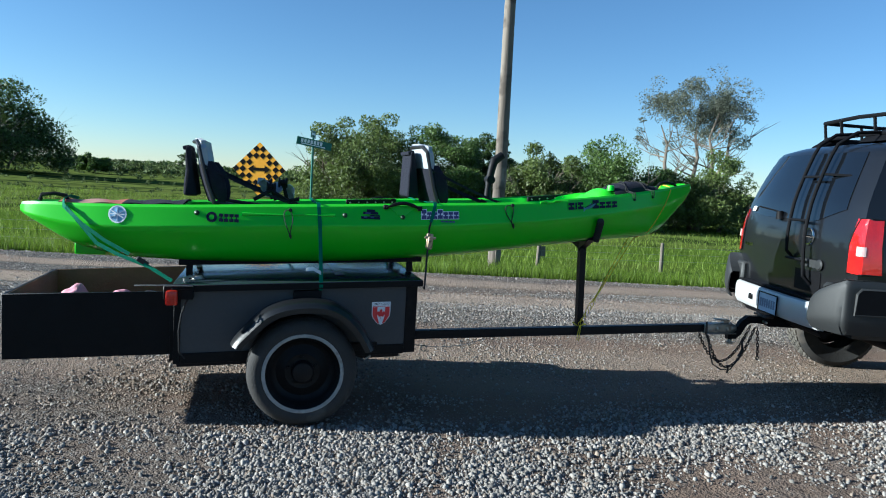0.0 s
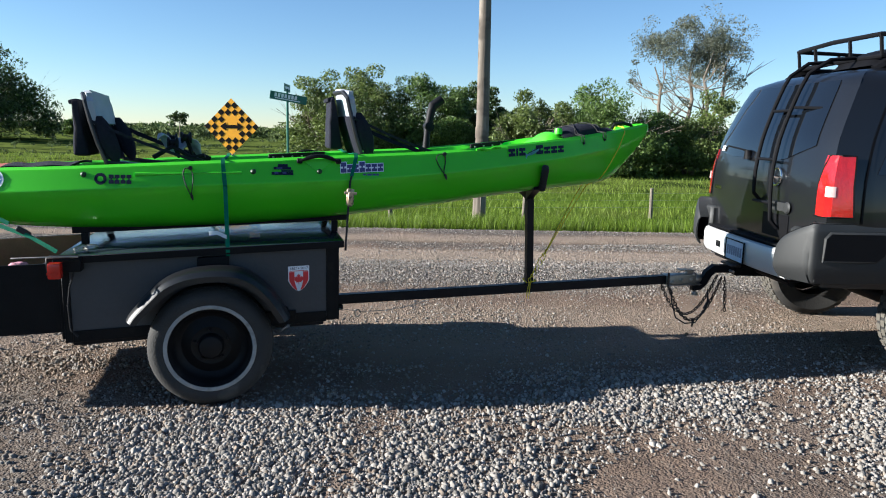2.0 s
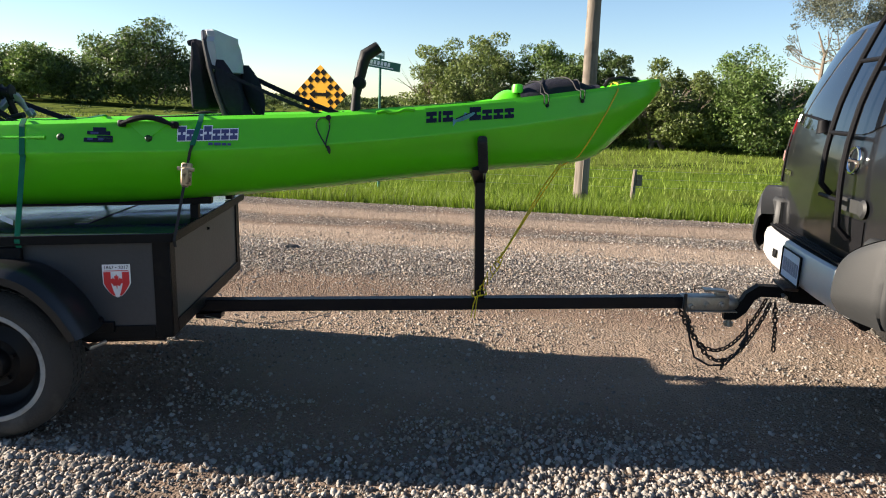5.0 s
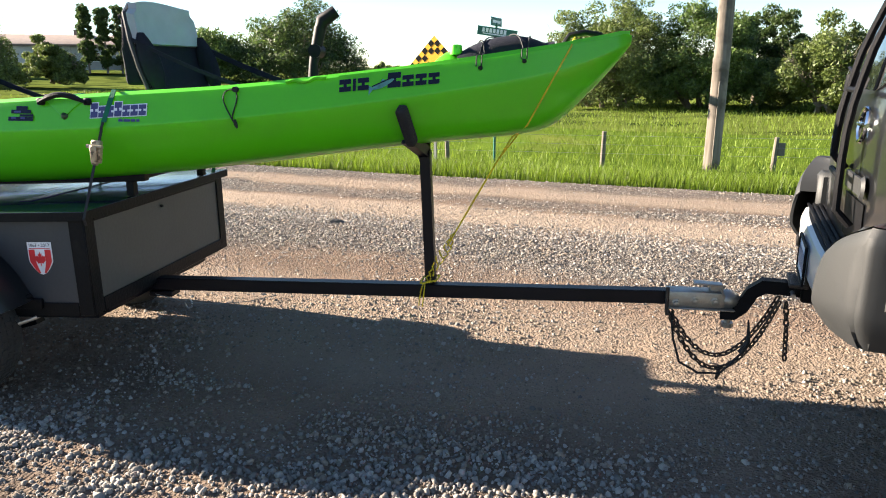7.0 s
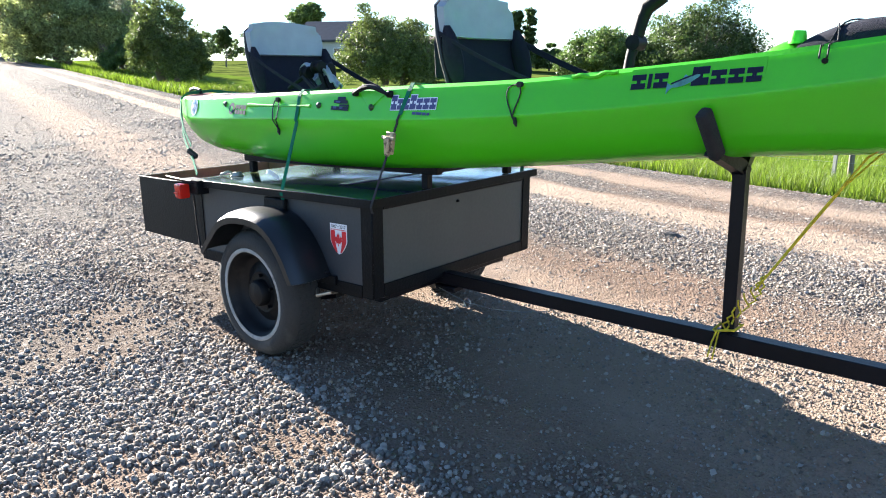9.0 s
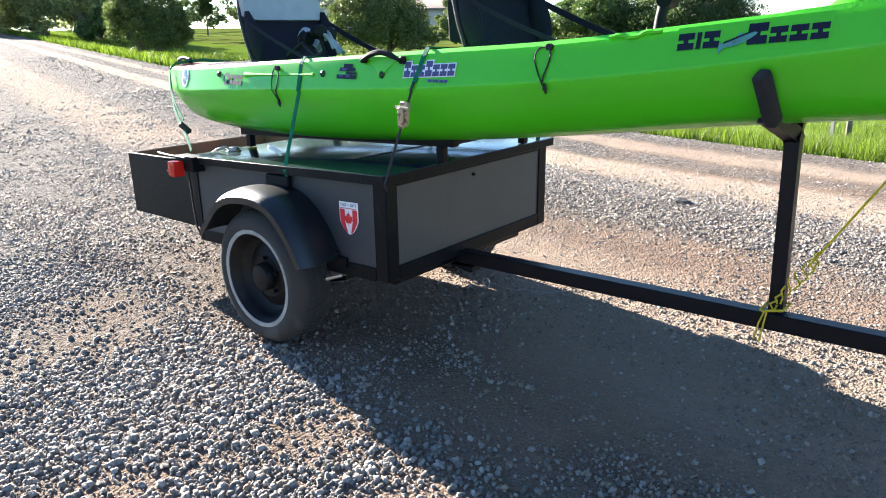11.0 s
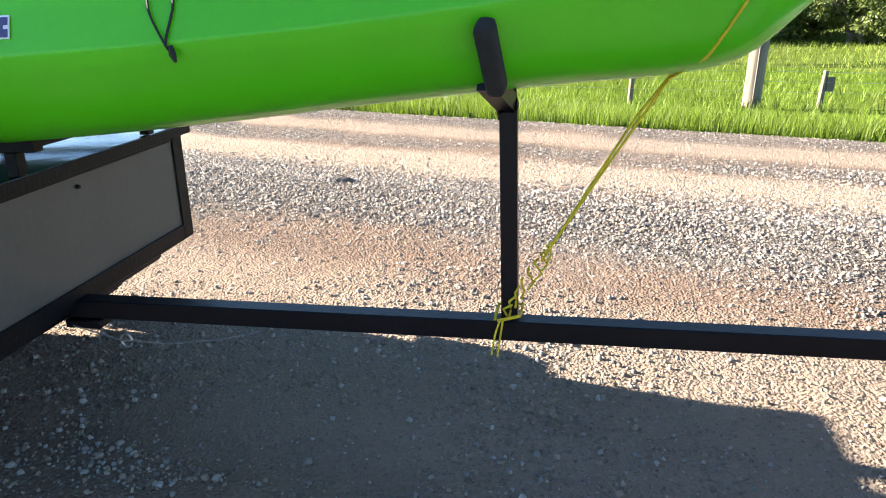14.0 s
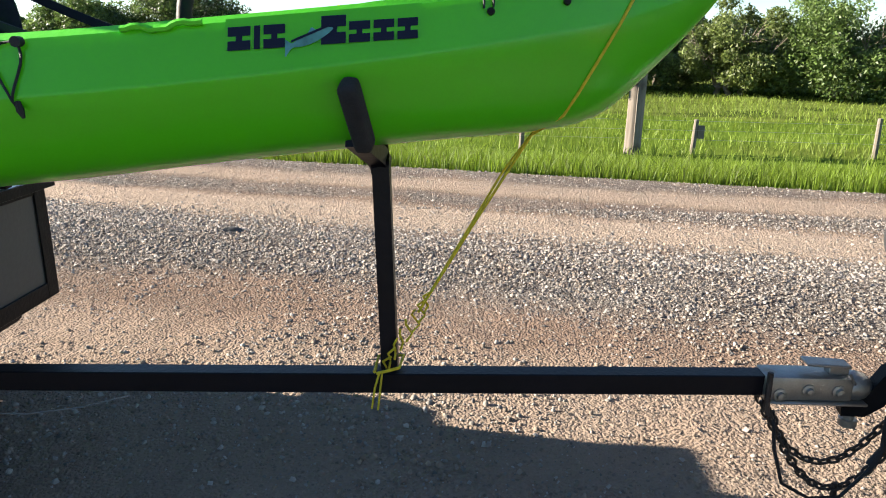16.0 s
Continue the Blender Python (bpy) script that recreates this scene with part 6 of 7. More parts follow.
# rear window
def rwin(u, v):
    z = 1.30 + 0.50 * v
    a = u * 2 - 1
    edge = 0.80 if a < 0 else 0.83
    low = 0.10 * max(0, abs(a) - 0.55) / 0.45
    z = z + (low if a < 0 else 0.3 * low) * (1 - v)
    return rear_pt(a * edge, z, 0.006)


sp("rear_window", thick(grid(rwin, 20, 12), 0.004), M_GLASS, body, "dark tinted rear window")
sp("window_sticker", thick(grid(lambda u, v: rear_pt(0.70 + 0.09 * u, 1.335 + 0.04 * v, 0.016), 3, 2), 0.001), M_WHITEP, body)
# side windows
for sd in (-1, 1):
    for xa, xb in ((0.42, 1.05), (1.12, 1.95), (2.02, 2.72)):
        def swin(u, v, xa=xa, xb=xb, sd=sd):
            z = 1.24 + 0.42 * v
            x = xa + (xb - xa) * u + (0.18 * v if xa < 0.5 else 0) * (1 - u)
            return Vector((x, sd * (half_w(z) + 0.004), z))
        sp("side_window", thick(grid(swin, 6, 6), 0.004), M_GLASS, body, "dark tinted side window")
    def pillar(u, v, sd=sd):
        z = 0.95 + 0.82 * v
        return Vector((rear_x(z) + 0.24 + 0.012 * u, sd * (half_w(z) + 0.0035), z))
    sp("body_seam", grid(pillar, 1, 10), M_RACK, body)
sp("windscreen", thick(grid(lambda u, v: Vector((2.83 + 0.62 * (1 - v), (u * 2 - 1) * (0.66 + 0.08 * (1 - v)), 1.10 + 0.70 * v)), 8, 6), 0.004), M_GLASS, body)


# tail lamps wrap round the corner
def lamp_pt(sd, u, v, off=0.008):
    z = 0.985 + 0.36 * v
    w = half_w(z)
    lean = 0.03 * v
    if u < 0.5:
        t = 1 - u / 0.5
        a = 1 - 0.10 * t * (1 - 0.45 * max(0, v - 0.55) / 0.45)
        p = rear_pt(a, z, off)
        return Vector((p.x, sd * p.y, p.z)) if t > 0.05 else Vector((rear_x(z) + 0.05 - off * 0.4, sd * (w - 0.022 + off), z))
    t = (u - 0.5) / 0.5
    return Vector((rear_x(z) + 0.062 + 0.13 * t * (1 - 0.25 * v), sd * (w - 0.012 * (1 - t) + off * 0.8), z))


for sd in (-1, 1):
    lp = sp("tail_lamp", thick(grid(lambda u, v, sd=sd: lamp_pt(sd, u, v), 14, 12), 0.006), M_CARLAMP, suv, "tall red tail lamp wrapping the corner")
    sp("clear_lens", thick(grid(lambda u, v, sd=sd: lamp_pt(sd, 0.40 + 0.16 * u, 0.33 + 0.17 * v, 0.012), 6, 5), 0.003), M_CARLAMPW, lp, "clear reversing lens")
    sp("lamp_rim", tube([lamp_pt(sd, u, v, 0.008) for u, v in ((0, 0), (0, 0.5), (0.04, 0.8), (0.2, 1), (0.6, 1), (1, 1), (1, 0.5), (1, 0), (0.5, 0))], 0.006, 5, closed=True), M_RACK, lp)

# bumper: silver middle, grey end caps, step tread on top
def bump_x(y):
    return 0.0 + 0.10 * abs(y / 0.9) ** 3


def bumper(u, v):
    y = -0.645 + 1.225 * u
    z, d = ((0.56, 0.06), (0.565, 0.02), (0.60, 0.0), (0.70, -0.004), (0.735, 0.008), (0.745, 0.03))[min(int(v * 5 + 0.01), 5)]
    return Vector((bump_x(y) + d, y, z))


bp_ = sp("rear_bumper", thick(grid(bumper, 20, 5), 0.01), M_SILVER, suv, "silver rear bumper with grey end caps")
sp("bumper_step", grid(lambda u, v: Vector((bump_x(-0.65 + 1.25 * u) + 0.025 + 0.13 * v, -0.65 + 1.25 * u, 0.745 + 0.012 * math.sin(math.pi * min(v * 1.3, 1)))), 20, 6), M_RACK, bp_, "ribbed black bumper step")
for k in range(5):
    sp("step_rib", sheared(box(0.035 + 0.022 * k, 0.047 + 0.022 * k, -0.54, 0.54, 0.757, 0.766, 0.002), 0), M_RACK, bp_)
sp("bumper_valance", box(0.09, 0.2, -0.6, 0.6, 0.53, 0.575, 0.015), M_RACK, bp_)
for sd in (-1, 1):
    def cap(u, v, sd=sd):
        # u round the corner from the tail to the side, v from foot to shoulder
        k = u
        roll = 0.016 * max(0, (v - 0.88) / 0.12) ** 2 + 0.03 * max(0, (0.3 - v) / 0.3) ** 1.5
        if k < 0.4:
            y = 0.632 + 0.238 * (k / 0.4)
            x = -0.012 + 0.075 * (k / 0.4) ** 1.6 - 0.012 * math.sin(math.pi * min(v * 1.1, 1)) + roll
            top = 0.80 + 0.145 * (k / 0.4) ** 0.7
        elif k < 0.6:
            a = (k - 0.4) / 0.2 * math.pi / 2
            y = 0.87 + 0.025 * math.sin(a)
            x = 0.063 + 0.03 * (1 - math.cos(a)) + roll
            top = 0.945
        else:
            y = 0.895
            x = 0.093 + 0.50 * (k - 0.6) / 0.4
            top = 0.945
        z = 0.585 + (top - 0.585) * v
        return Vector((x, sd * (y - (roll if k >= 0.4 else 0)), z))
    c = sp("bumper_cap", thick(grid(cap, 26, 14), 0.012), M_CLAD, bp_, "grey moulded bumper corner")

    c.data.set_sharp_from_angle(angle=radians(26))
    sp("cap_core", box(0.075, 0.24, min(sd * 0.60, sd * 0.865), max(sd * 0.60, sd * 0.865), 0.63, 0.90, 0.02), M_CLAD, c)

    def shoulder(u, v, cap=cap, sd=sd):
        p = cap(u, 1.0)
        return Vector((p.x + v * 0.14 * (1 - u), p.y - sd * v * 0.16 * min(1, u / 0.5), p.z + 0.004))
    sp("cap_shoulder", grid(shoulder, 20, 3), M_CLAD, c)
    pts = [Vector((x, sd * 0.90, z)) for x, z in ((0.135, 0.73), (0.14, 0.86), (0.165, 0.89), (0.52, 0.89), (0.53, 0.83), (0.49, 0.76), (0.45, 0.73))]
    bm = bmesh.new()
    f = bm.faces.new([bm.verts.new(p) for p in pts])
    sp("corner_recess", thick(bm, 0.012), M_RACK, c, "black recess in the bumper corner")
    sp("recess_frame", tube(pts, 0.012, 6, closed=True), M_CLAD, c)
    sp("fender_flare", thick(grid(lambda u, v, sd=sd: Vector((1.02 + 0.50 * math.cos(math.pi * (0.84 - 0.84 * u)), sd * (half_w(0.8) + 0.012 + 0.03 * math.sin(math.pi * v)), 0.36 + (0.40 + 0.10 * v) * math.sin(math.pi * (0.16 + 0.84 * u)) + 0.02)), 20, 4), 0.012), M_CLAD, c)
    sp("side_cladding", box(1.5, 3.2, sd * 0.89 - 0.012, sd * 0.89 + 0.012, 0.42, 0.62, 0.01), M_CLAD, body)
pl = sp("number_plate", box(-0.012, -0.006, -0.20, 0.08, 0.575, 0.715, 0.002), M_PLATE, suv, "pale blue number plate with dark bars")
for k in range(7):
    y = 0.045 - k * 0.034
    sp("plate_bar", box(-0.0155, -0.013, y - 0.011, y + 0.011, 0.61, 0.675, 0), M_PLATEBAR, pl)
sp("plate_frame", tube([(-0.013, -0.20, 0.572), (-0.013, 0.08, 0.572), (-0.013, 0.08, 0.718), (-0.013, -0.20, 0.718)], 0.006, 4, closed=True), M_RACK, pl)
sp("tow_socket", box(-0.016, -0.006, 0.205, 0.255, 0.63, 0.675, 0.004), M_RACK, bp_)
# badges: plain ring and bars
def tube_on_rear(pts, r, off=0.012, closed=False):
    return tube([rear_pt(u, z, off) for u, z in pts], r, 6, closed=closed)


em = sp("round_emblem", tube_on_rear([(-0.42 + 0.065 * math.cos(a), 1.19 + 0.055 * math.sin(a)) for a in np.linspace(0, 6.0, 20)], 0.008, closed=True), M_CHROME, suv, "plain chrome ring emblem")
sp("emblem_bar", tube_on_rear([(-0.50, 1.19), (-0.34, 1.19)], 0.009), M_CHROME, em)
for k in range(7):
    sp("badge_bar", thick(grid(lambda u, v, k=k: rear_pt(0.79 - 0.03 * k - 0.022 * u, 1.04 + 0.028 * v, 0.004), 1, 1), 0.003), M_CHROME, suv)
sp("handle_plate", thick(grid(lambda u, v: rear_pt(-0.60 + 0.30 * u, 0.975 + 0.055 * v, 0.008), 4, 2), 0.01), M_CLAD, suv, "grey tailgate handle trim")
sp("key_boss", lathe([(0, -0.012), (0.03, -0.01), (0.04, 0.0)], rear_pt(-0.60, 1.0, 0.01), "x", 16), M_CLAD, suv)
sp("plate_recess", thick(grid(lambda u, v: rear_pt(-0.62 + 0.36 * u, 0.80 + 0.15 * v, 0.003), 4, 4), 0.002), M_RACK, suv)
wp = sp("wiper", tube_on_rear([(0.15, 1.345), (0.35, 1.36), (0.62, 1.375)], 0.007, 0.018), M_RACK, suv, "black rear wiper")
sp("wiper_base", tube([rear_pt(0.12, 1.29, 0.01), rear_pt(0.13, 1.35, 0.03)], [0.035, 0.022], 10), M_RACK, wp)

# ladder
def ladder_x(z):
    return min(rear_x(min(z, 1.86)) - 0.065, 0.06 + 0.30 * max(0.0, z - 1.15))


ld = None
for y in (-0.17, -0.43):
    low = 1.02 if y > -0.3 else 0.86
    pts = [Vector((rear_x(low) - 0.02, y, low))] + [Vector((ladder_x(z), y + 0.16 * (z - low), z)) for z in np.linspace(low + 0.05, 1.86, 12)] + [Vector((0.40, y + 0.15, 1.95)), Vector((0.56, y + 0.15, 1.965))]
    rail = sp("ladder", tube(pts, 0.013, 8), M_RACK, suv, "black tubular rear ladder") if ld is None else sp("ladder_rail", tube(pts, 0.013, 8), M_RACK, ld)
    ld = ld or rail
for z in (1.02, 1.30, 1.62):
    sp("ladder_rung", tube([(ladder_x(z), -0.17 + 0.16 * (z - 1.02), z), (ladder_x(z), -0.43 + 0.16 * (z - 0.86), z)], 0.010, 8), M_RACK, ld)
for z in (1.66,):
    sp("ladder_bracket", tube([(ladder_x(z), -0.43 + 0.16 * (z - 0.86), z - 0.02), (rear_x(z) + 0.0, -0.54, z - 0.03)], 0.009, 6), M_RACK, ld)

# roof rack
rk = sp("roof_rack", tube([(0.58, 0.47, 2.085), (0.56, 0.0, 2.095), (0.56, -0.52, 2.085), (1.2, -0.58, 2.085), (2.3, -0.58, 2.085), (2.45, -0.5, 2.06), (2.45, 0.5, 2.06), (2.3, 0.58, 2.085), (1.2, 0.58, 2.085)], 0.016, 8, closed=True), M_RACK, suv, "black tubular roof rack")
sp("rack_lower_rail", tube([(0.60, 0.47, 1.955), (0.58, 0.0, 1.96), (0.58, -0.52, 1.955), (1.2, -0.58, 1.955), (2.3, -0.58, 1.955), (2.4, 0, 1.95), (2.3, 0.58, 1.955), (1.2, 0.58, 1.955)], 0.016, 8, closed=True), M_RACK, rk)
for x, y in ((0.58, 0.47), (0.565, 0.22), (0.56, -0.2), (0.56, -0.52), (0.95, -0.575), (1.4, -0.58), (1.9, -0.58), (0.95, 0.575), (1.4, 0.58), (1.9, 0.58)):
    sp("rack_upright", tube([(x + 0.02, y, 1.955), (x, y, 2.085)], 0.012, 6), M_RACK, rk)
for x in (0.9, 1.3, 1.7, 2.1):
    sp("rack_slat", tube([(x, -0.65, 1.96), (x, 0.65, 1.96)], 0.012, 6), M_RACK, rk)
for sd in (-1, 1):
    sp("roof_rail", tube([(0.54, sd * 0.52, 1.87), (0.64, sd * 0.53, 1.925), (1.2, sd * 0.54, 1.94), (2.4, sd * 0.54, 1.94), (2.7, sd * 0.6, 1.86)], [0.03, 0.045, 0.04, 0.04, 0.02], 8), M_RACK, rk)
sp("rack_pod", grid(lambda u, v: Vector((0.54 + 0.55 * u, -0.12 + 0.5 * v - 0.4, 1.90 + 0.13 * math.sin(math.pi * u) ** 0.5 * math.sin(math.pi * v) ** 0.4)), 12, 10), M_RACK, rk)


# wheels
def car_wheel(x, y, out):
    R = 0.375
    prof = [(0.21, -0.03), (0.24, 0.0), (0.30, 0.01), (0.345, 0.0), (0.365, -0.02), (R, -0.04), (R, -0.20), (0.365, -0.22), (0.33, -0.245), (0.21, -0.21)]
    w = sp("wheel", lathe([(r, h * out) for r, h in prof], (x, y, R), "y", 40), M_SIDEWALL, suv, "wide all-terrain tyre")
    bm = bmesh.new()
    for k in range(40):
        for row in range(4):
            a = 2 * math.pi * (k + 0.5 * (row % 2)) / 40
            m = Matrix.Translation((x, y, R)) @ Matrix.Rotation(-a, 4, "Y")
            h = -0.045 - 0.042 * row
            box(R - 0.006, R + 0.007, min(h * out, (h - 0.034) * out), max(h * out, (h - 0.034) * out), -0.02, 0.02, 0, bm, m)
    sp("tread", bm, M_LITTYRE, w, "dusty tread blocks in a painted sunlit tone")
    rim = sp("rim", lathe([(r, h * out) for r, h in ((0.215, -0.005), (0.205, -0.02), (0.195, -0.06), (0.17, -0.075), (0.10, -0.05), (0.06, -0.04), (0.03, -0.03), (0.0, -0.03))], (x, y, R), "y", 32), M_RIM, w)


for x in (1.02, 3.72):
    for y, out in ((-0.90, -1), (0.90, 1)):
        car_wheel(x, y, out)
sp("rear_axle", tube([(1.02, -0.7, 0.36), (1.02, 0.7, 0.36)], 0.05, 10), M_RACK, suv)
sp("underbody", box(0.25, 4.0, -0.62, 0.62, 0.545, 0.60, 0.01), M_RACK, suv)
# hitch: receiver and drop mount
ht = sp("tow_hitch", box(0.0, 0.5, -0.08, 0.02, 0.465, 0.545, 0.008), M_RACK, suv, "black receiver hitch with drawbar")
sp("hitch_beam", tube([(0.16, -0.55, 0.52), (0.16, 0.6, 0.52)], 0.03, 8), M_RACK, ht)
bm = tube([(0.06, -0.03, 0.505), (-0.06, -0.03, 0.51), (-0.135, -0.03, 0.508), (-0.175, -0.03, 0.475), (-0.21, -0.03, 0.405), (-0.24, -0.03, 0.376), (-0.29, -0.03, 0.372)], [0.027, 0.027, 0.028, 0.026, 0.026, 0.026, 0.026], 4, square=True)
sp("ball_mount", bm, M_RACK, ht, "black bent ball mount")
sp("hitch_ball", lathe([(0.0, 0.06), (0.018, 0.055), (0.025, 0.04), (0.02, 0.02), (0.014, 0.015), (0.014, -0.06), (0.024, -0.06), (0.024, -0.08), (0, -0.08)], (-0.26, -0.03, 0.39), "z", 16), M_STEEL, ht)
sp("hitch_plate", box(-0.05, 0.02, -0.125, 0.065, 0.535, 0.552, 0.004), M_CHAIN, ht)
sp("hitch_pin", tube([(-0.03, -0.115, 0.50), (-0.03, 0.055, 0.50)], 0.009, 8), M_STEEL, ht)

# ---- roadside: pole, signs, fence, houses ----
M_POLE = mat("weathered_pole_wood", (0.175, 0.15, 0.125), 0.9, 0, 5, 0.5, 0.9, 22, spot=(0.10, 0.085, 0.072), spot_at=0.5, spot_scale=1.7, stretch=(1, 1, 0.06), spec=0.1)
M_POSTW = mat("weathered_fence_wood", (0.15, 0.128, 0.10), 0.9, 0, 7, 0.25, 0.6, 50)
M_AMBER = mat("sign_amber", (0.95, 0.42, 0.012), 0.45, 0, 6, 0.05, 0, 100)
M_SIGNBLACK = mat("sign_black", (0.008, 0.008, 0.008), 0.8, 0, 6, 0.1, 0, 100, spec=0.08)
M_SIGNGREEN = mat("sign_green", (0.010, 0.11, 0.075), 0.45, 0, 6, 0.08, 0, 100)
M_WIRE = mat("galvanised_wire", (0.30, 0.30, 0.29), 0.5, 0.7, 30, 0.1, 0, 100)
M_SIDING = mat("pale_siding", (0.45, 0.45, 0.44), 0.7, 0, 1.5, 0.08, 0.05, 20)
M_ROOF = mat("dark_shingle", (0.045, 0.05, 0.065), 0.85, 0, 2, 0.2, 0.2, 20)
M_ROOFB = mat("brown_shingle", (0.20, 0.145, 0.12), 0.85, 0, 2, 0.2, 0.2, 20)
M_RAILWOOD = mat("purple_grey_board", (0.20, 0.17, 0.20), 0.8, 0, 3, 0.2, 0.2, 30)

PX, PY = 6.16, 18.05
pole = thing("utility_pole", "tall weathered grey-brown wooden utility pole in the verge", "pole", (PX, PY, -0.78))
part("shaft", tube([(PX, PY, -0.9), (PX + 0.02, PY, 2.0), (PX - 0.02, PY, 5.5), (PX - 0.03, PY, 11.0)], [0.175, 0.165, 0.15, 0.13], 20), M_POLE, pole)
part("pole_band", lathe([(0.169, -0.14), (0.173, -0.13), (0.173, 0.13), (0.169, 0.14)], (PX + 0.012, PY, 1.45), "z", 20), M_POLE, pole, "darker worn band round the pole")
part("cable_guard", box(PX - 0.03, PX + 0.03, PY - 0.195, PY - 0.16, -0.8, 1.1, 0.006), M_POLE, pole)


def fence_post(x, y, h, lean, label, tag):
    z = verge_z(y - edge_y(x))
    p = thing("fence_post", label, "fence post", (x, y, z), group="wire fence posts")
    bm = tube([(x, y, z - 0.1), (x + lean * 0.5, y, z + h * 0.5), (x + lean, y, z + h)], [0.058, 0.055, 0.05], 9)
    part("stake", bm, M_POSTW, p)
    if tag:
        part("staple_board", box(x + 0.06, x + 0.20, y - 0.05, y - 0.02, z + h - 0.40, z + h - 0.12, 0.004), M_POSTW, p)
    return p


posts = []
for i, x in enumerate((-10.7, -7.05, -3.45, 0.2, 3.82, 7.5, 11.35, 15.0, 18.6)):
    y = 18.3 - 0.02 * (x - 4.0)
    posts.append((x, y))
    fence_post(x, y, 0.80 + 0.06 * math.sin(i * 2.3), 0.03 * math.sin(i * 1.7), "short weathered wooden fence post in the tall grass", i in (5,))
wire = thing("fence_wire", "thin wire strands between the fence posts", "wire", (4.0, 18.3, -0.8))
for h in (0.32, 0.52, 0.72):
    part("strand", tube([(x, y - 0.06, verge_z(y - edge_y(x)) + h) for x, y in posts], 0.004, 4), M_WIRE, wire)


# checkerboard warning sign
def diamond_sign(x, y, z, half, yaw):
    s = thing("warning_sign", "amber and black checkered diamond road sign with a double arrow", "road sign", (x, y, -0.85), 0)
    m = pose(x, y, z, 0, 0, yaw)
    R = Matrix.Rotation(radians(45), 4, "Y")
    a = half / math.sqrt(2)
    face = part("sign_face", box(-a, a, -0.004, 0.004, -a, a, 0.0, None, m @ R), M_AMBER, s)
    n = 8
    c = 2 * a / n
    for i in range(n):
        for k in range(n):
            if (i + k) % 2 == 0 and (i < 2 or i >= n - 2 or k < 2 or k >= n - 2):
                part("black_square", box(-a + c * i + 0.002, -a + c * (i + 1) - 0.002, -0.009, -0.0055, -a + c * k + 0.002, -a + c * (k + 1) - 0.002, 0, None, m @ R), M_SIGNBLACK, face)
    bm = bmesh.new()
    w, h = half * 0.42, half * 0.07
    pts = [(-w, 0), (-w * 0.5, h * 2.2), (-w * 0.5, h * 0.8), (w * 0.5, h * 0.8), (w * 0.5, h * 2.2), (w, 0), (w * 0.5, -h * 2.2), (w * 0.5, -h * 0.8), (-w * 0.5, -h * 0.8), (-w * 0.5, -h * 2.2)]
    bm.faces.new([bm.verts.new(m @ Vector((px, -0.010, pz))) for px, pz in pts])
    part("double_arrow", thick(bm, 0.003), M_SIGNBLACK, face)
    part("sign_post", box(-0.035, 0.035, 0.006, 0.05, -2.45, half * 0.7, 0.004, None, m), M_WIRE, s)


diamond_sign(-0.06, 18.1, 1.45, 0.66, -18)
# street name sign: two crossed green blades
st = thing("street_sign", "green street name sign with two crossed blades on a post", "road sign", (1.27, 18.9, -0.85))
part("sign_post", tube([(1.27, 18.9, -0.9), (1.27, 18.9, 2.42)], 0.032, 10), M_SIGNGREEN, st)
b1 = part("name_blade", box(-0.47, 0.47, -0.006, 0.006, -0.10, 0.10, 0.004, None, pose(1.30, 18.86, 2.20, 0, 8, 12)), M_SIGNGREEN, st, "green blade with pale bars")
for k in range(7):
    part("name_bar", box(-0.36 + 0.085 * k, -0.30 + 0.085 * k, -0.0095, -0.007, -0.025, 0.07, 0, None, pose(1.30, 18.86, 2.20, 0, 8, 12)), M_WHITEP, b1)
part("name_line", box(-0.34, 0.30, -0.0095, -0.007, -0.065, -0.042, 0, None, pose(1.30, 18.86, 2.20, 0, 8, 12)), M_WHITEP, b1)
b2 = part("name_blade", box(-0.42, 0.42, -0.006, 0.006, -0.095, 0.095, 0.004, None, pose(1.27, 18.9, 2.44, 0, 0, 78)), M_SIGNGREEN, st, "green blade with pale bars")
part("name_line", box(-0.30, 0.30, -0.0095, -0.007, -0.03, 0.03, 0, None, pose(1.27, 18.9, 2.44, 0, 0, 78)), M_WHITEP, b2)


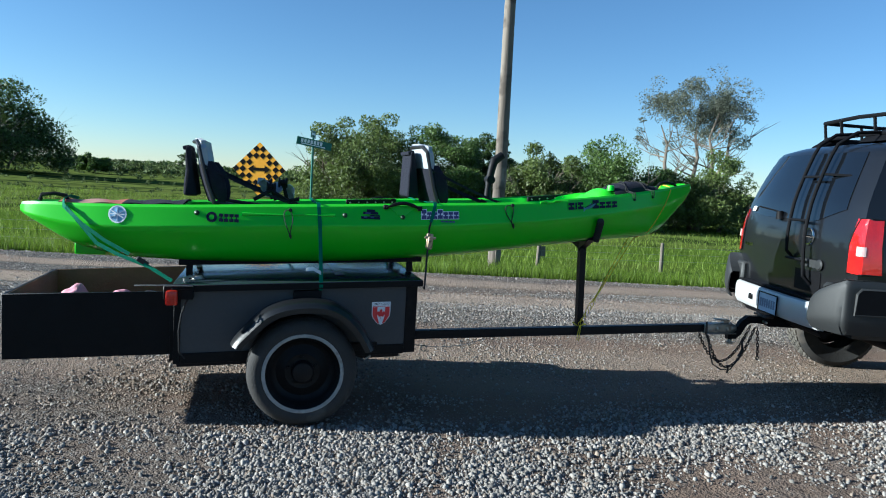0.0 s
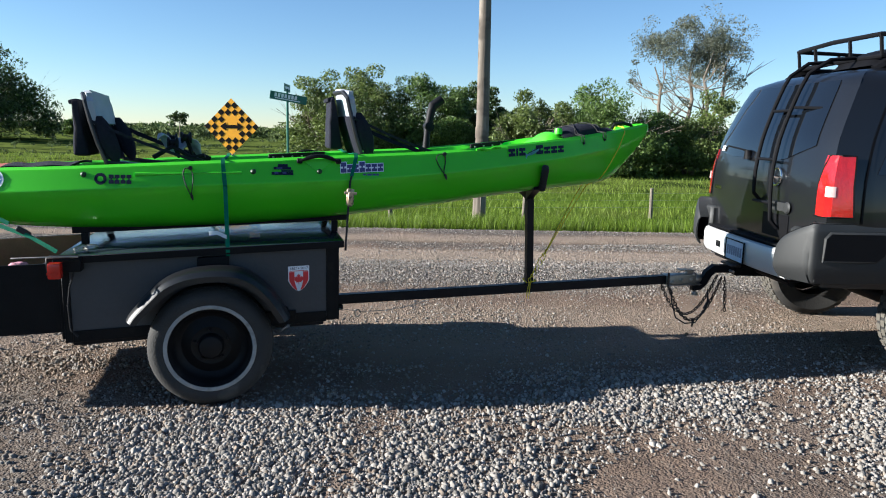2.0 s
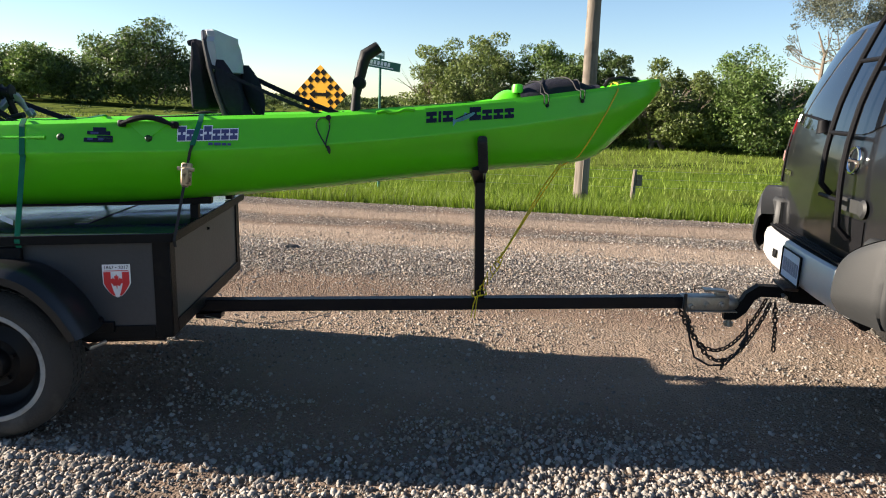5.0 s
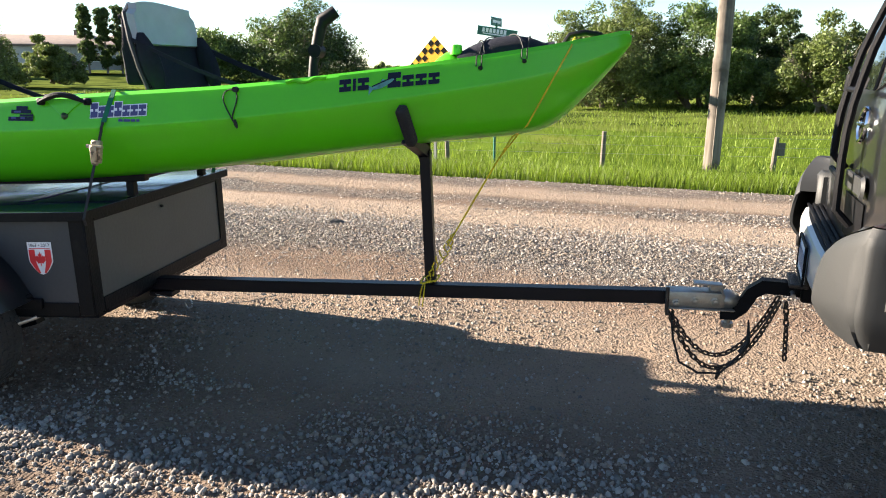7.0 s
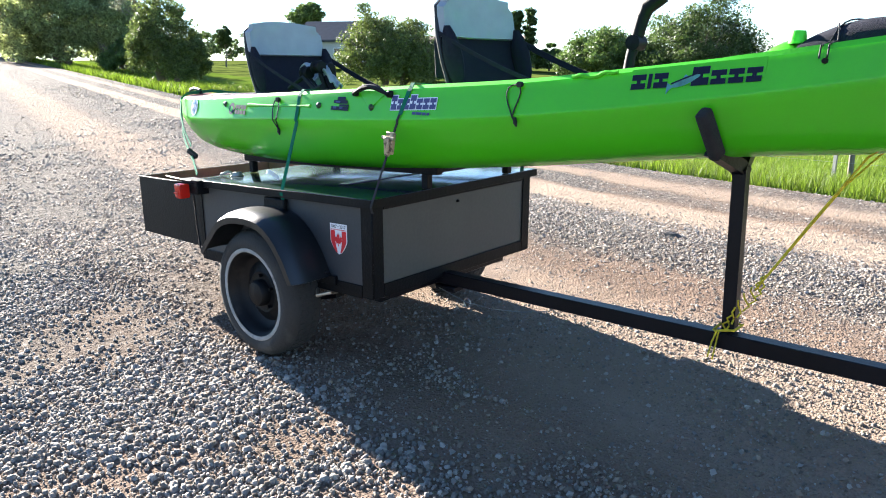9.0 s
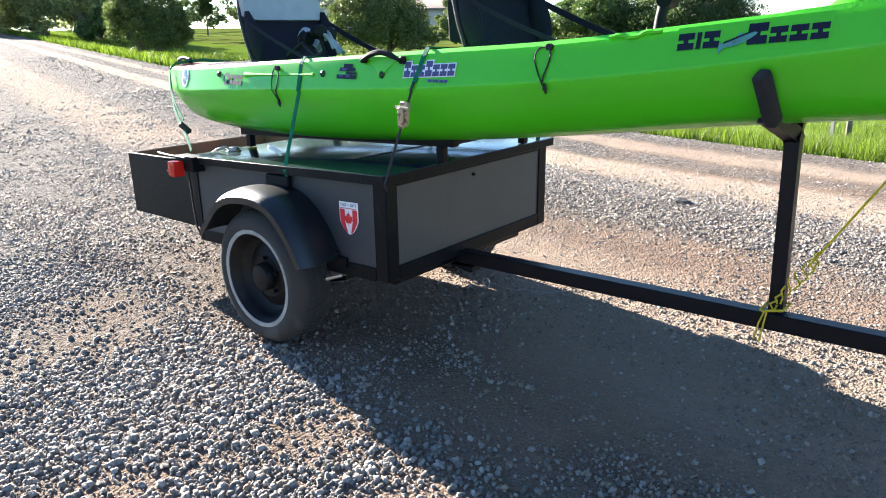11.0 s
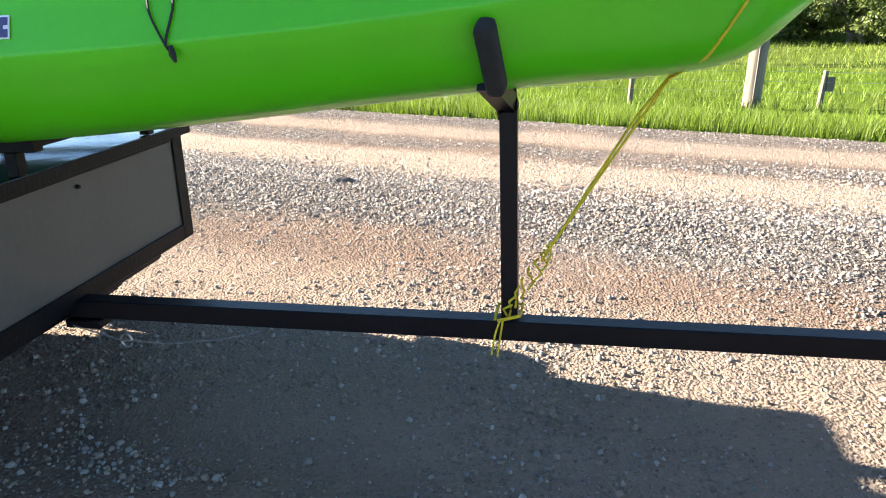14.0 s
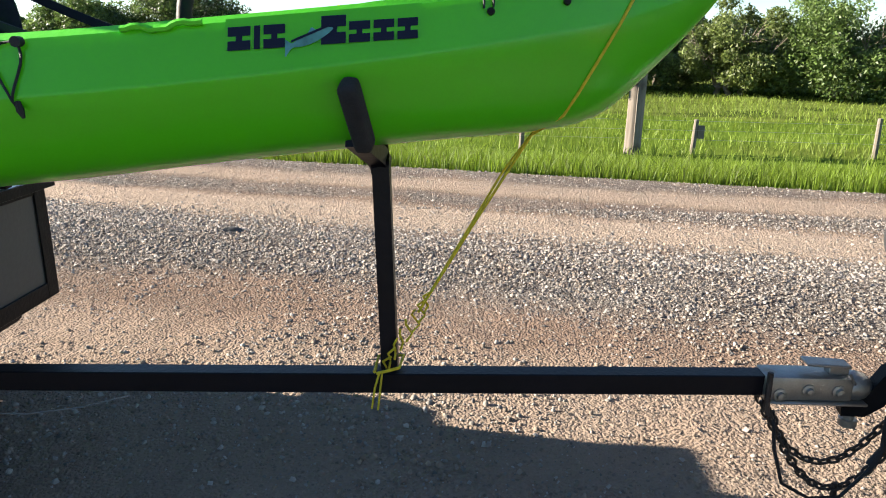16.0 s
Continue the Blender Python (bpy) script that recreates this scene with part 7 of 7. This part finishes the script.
# two houses across the fields
def house(name, label, x, y, yaw, w, d, h, roof, rise, z=0.0):
    t = thing(name, label, "house", (x, y, z), yaw)
    def hp(n, bm, m, parent=None, lb=""):
        return part(n, bm, m, parent or t, lb, True, True)
    wl = hp("wall", box(-w / 2, w / 2, -d / 2, d / 2, 0, h, 0.02), M_SIDING, lb="pale siding wall")
    bm = bmesh.new()
    o = 0.5
    pr = [(-d / 2 - o, h - 0.1), (0, h + rise), (d / 2 + o, h - 0.1), (d / 2 + o, h - 0.35), (-d / 2 - o, h - 0.35)]
    A = [bm.verts.new((-w / 2 - o, a, b)) for a, b in pr]
    B = [bm.verts.new((w / 2 + o, a, b)) for a, b in pr]
    bm.faces.new(A), bm.faces.new(B[::-1])
    for k in range(5):
        bm.faces.new((A[k], A[(k + 1) % 5], B[(k + 1) % 5], B[k]))
    hp("roof", bm, roof, lb="shingled roof")
    for k in range(3):
        xx = -w / 2 + w * (k + 0.5) / 3
        wd = hp("window", box(xx - 0.6, xx + 0.6, -d / 2 - 0.03, -d / 2 + 0.05, 1.0, 2.2, 0.02), M_WHITEP)
        hp("pane", box(xx - 0.5, xx + 0.5, -d / 2 - 0.045, -d / 2 - 0.032, 1.1, 2.1, 0), M_GLASS, wd)
    hp("chimney", box(w * 0.2, w * 0.2 + 0.8, 0.3, 1.1, h, h + rise + 0.7, 0.02), M_ROOFB)


hx, hy = at(-48.4, 92, (3.0, 2.5))
house("house", "pale bungalow with a dark shingled roof behind garden bushes", hx, hy, 30, 10, 8, 3.2, M_ROOF, 2.3, rise(hx))
hx, hy = at(-38.6, 105, (2.86, 2.05))
house("house", "low white house with a brown roof behind a bush", hx, hy, 35, 17, 9, 3.2, M_ROOFB, 1.2, rise(hx))
# board fence under the roadside trees
bf = thing("board_fence", "weathered board fence beneath the roadside trees", "fence", (*at(-65.3, 78, (3.0, 2.5)), rise(at(-65.3, 78, (3.0, 2.5))[0])))
fx, fy = at(-65.3, 78, (3.0, 2.5))
for k in range(7):
    part("fence_stake", box(fx - 5.4 + 1.8 * k - 0.07, fx - 5.4 + 1.8 * k + 0.07, fy - 0.07 + 0.55 * (3 - k), fy + 0.07 + 0.55 * (3 - k), rise(fx) - 0.4, rise(fx) + 1.1, 0.01), M_RAILWOOD, bf)
for h in (0.25, 0.6, 0.95):
    part("fence_rail", tube([(fx - 5.5, fy + 1.68, rise(fx) + h), (fx + 5.5, fy - 1.68, rise(fx) + h)], 0.08, 4, square=True), M_RAILWOOD, bf)
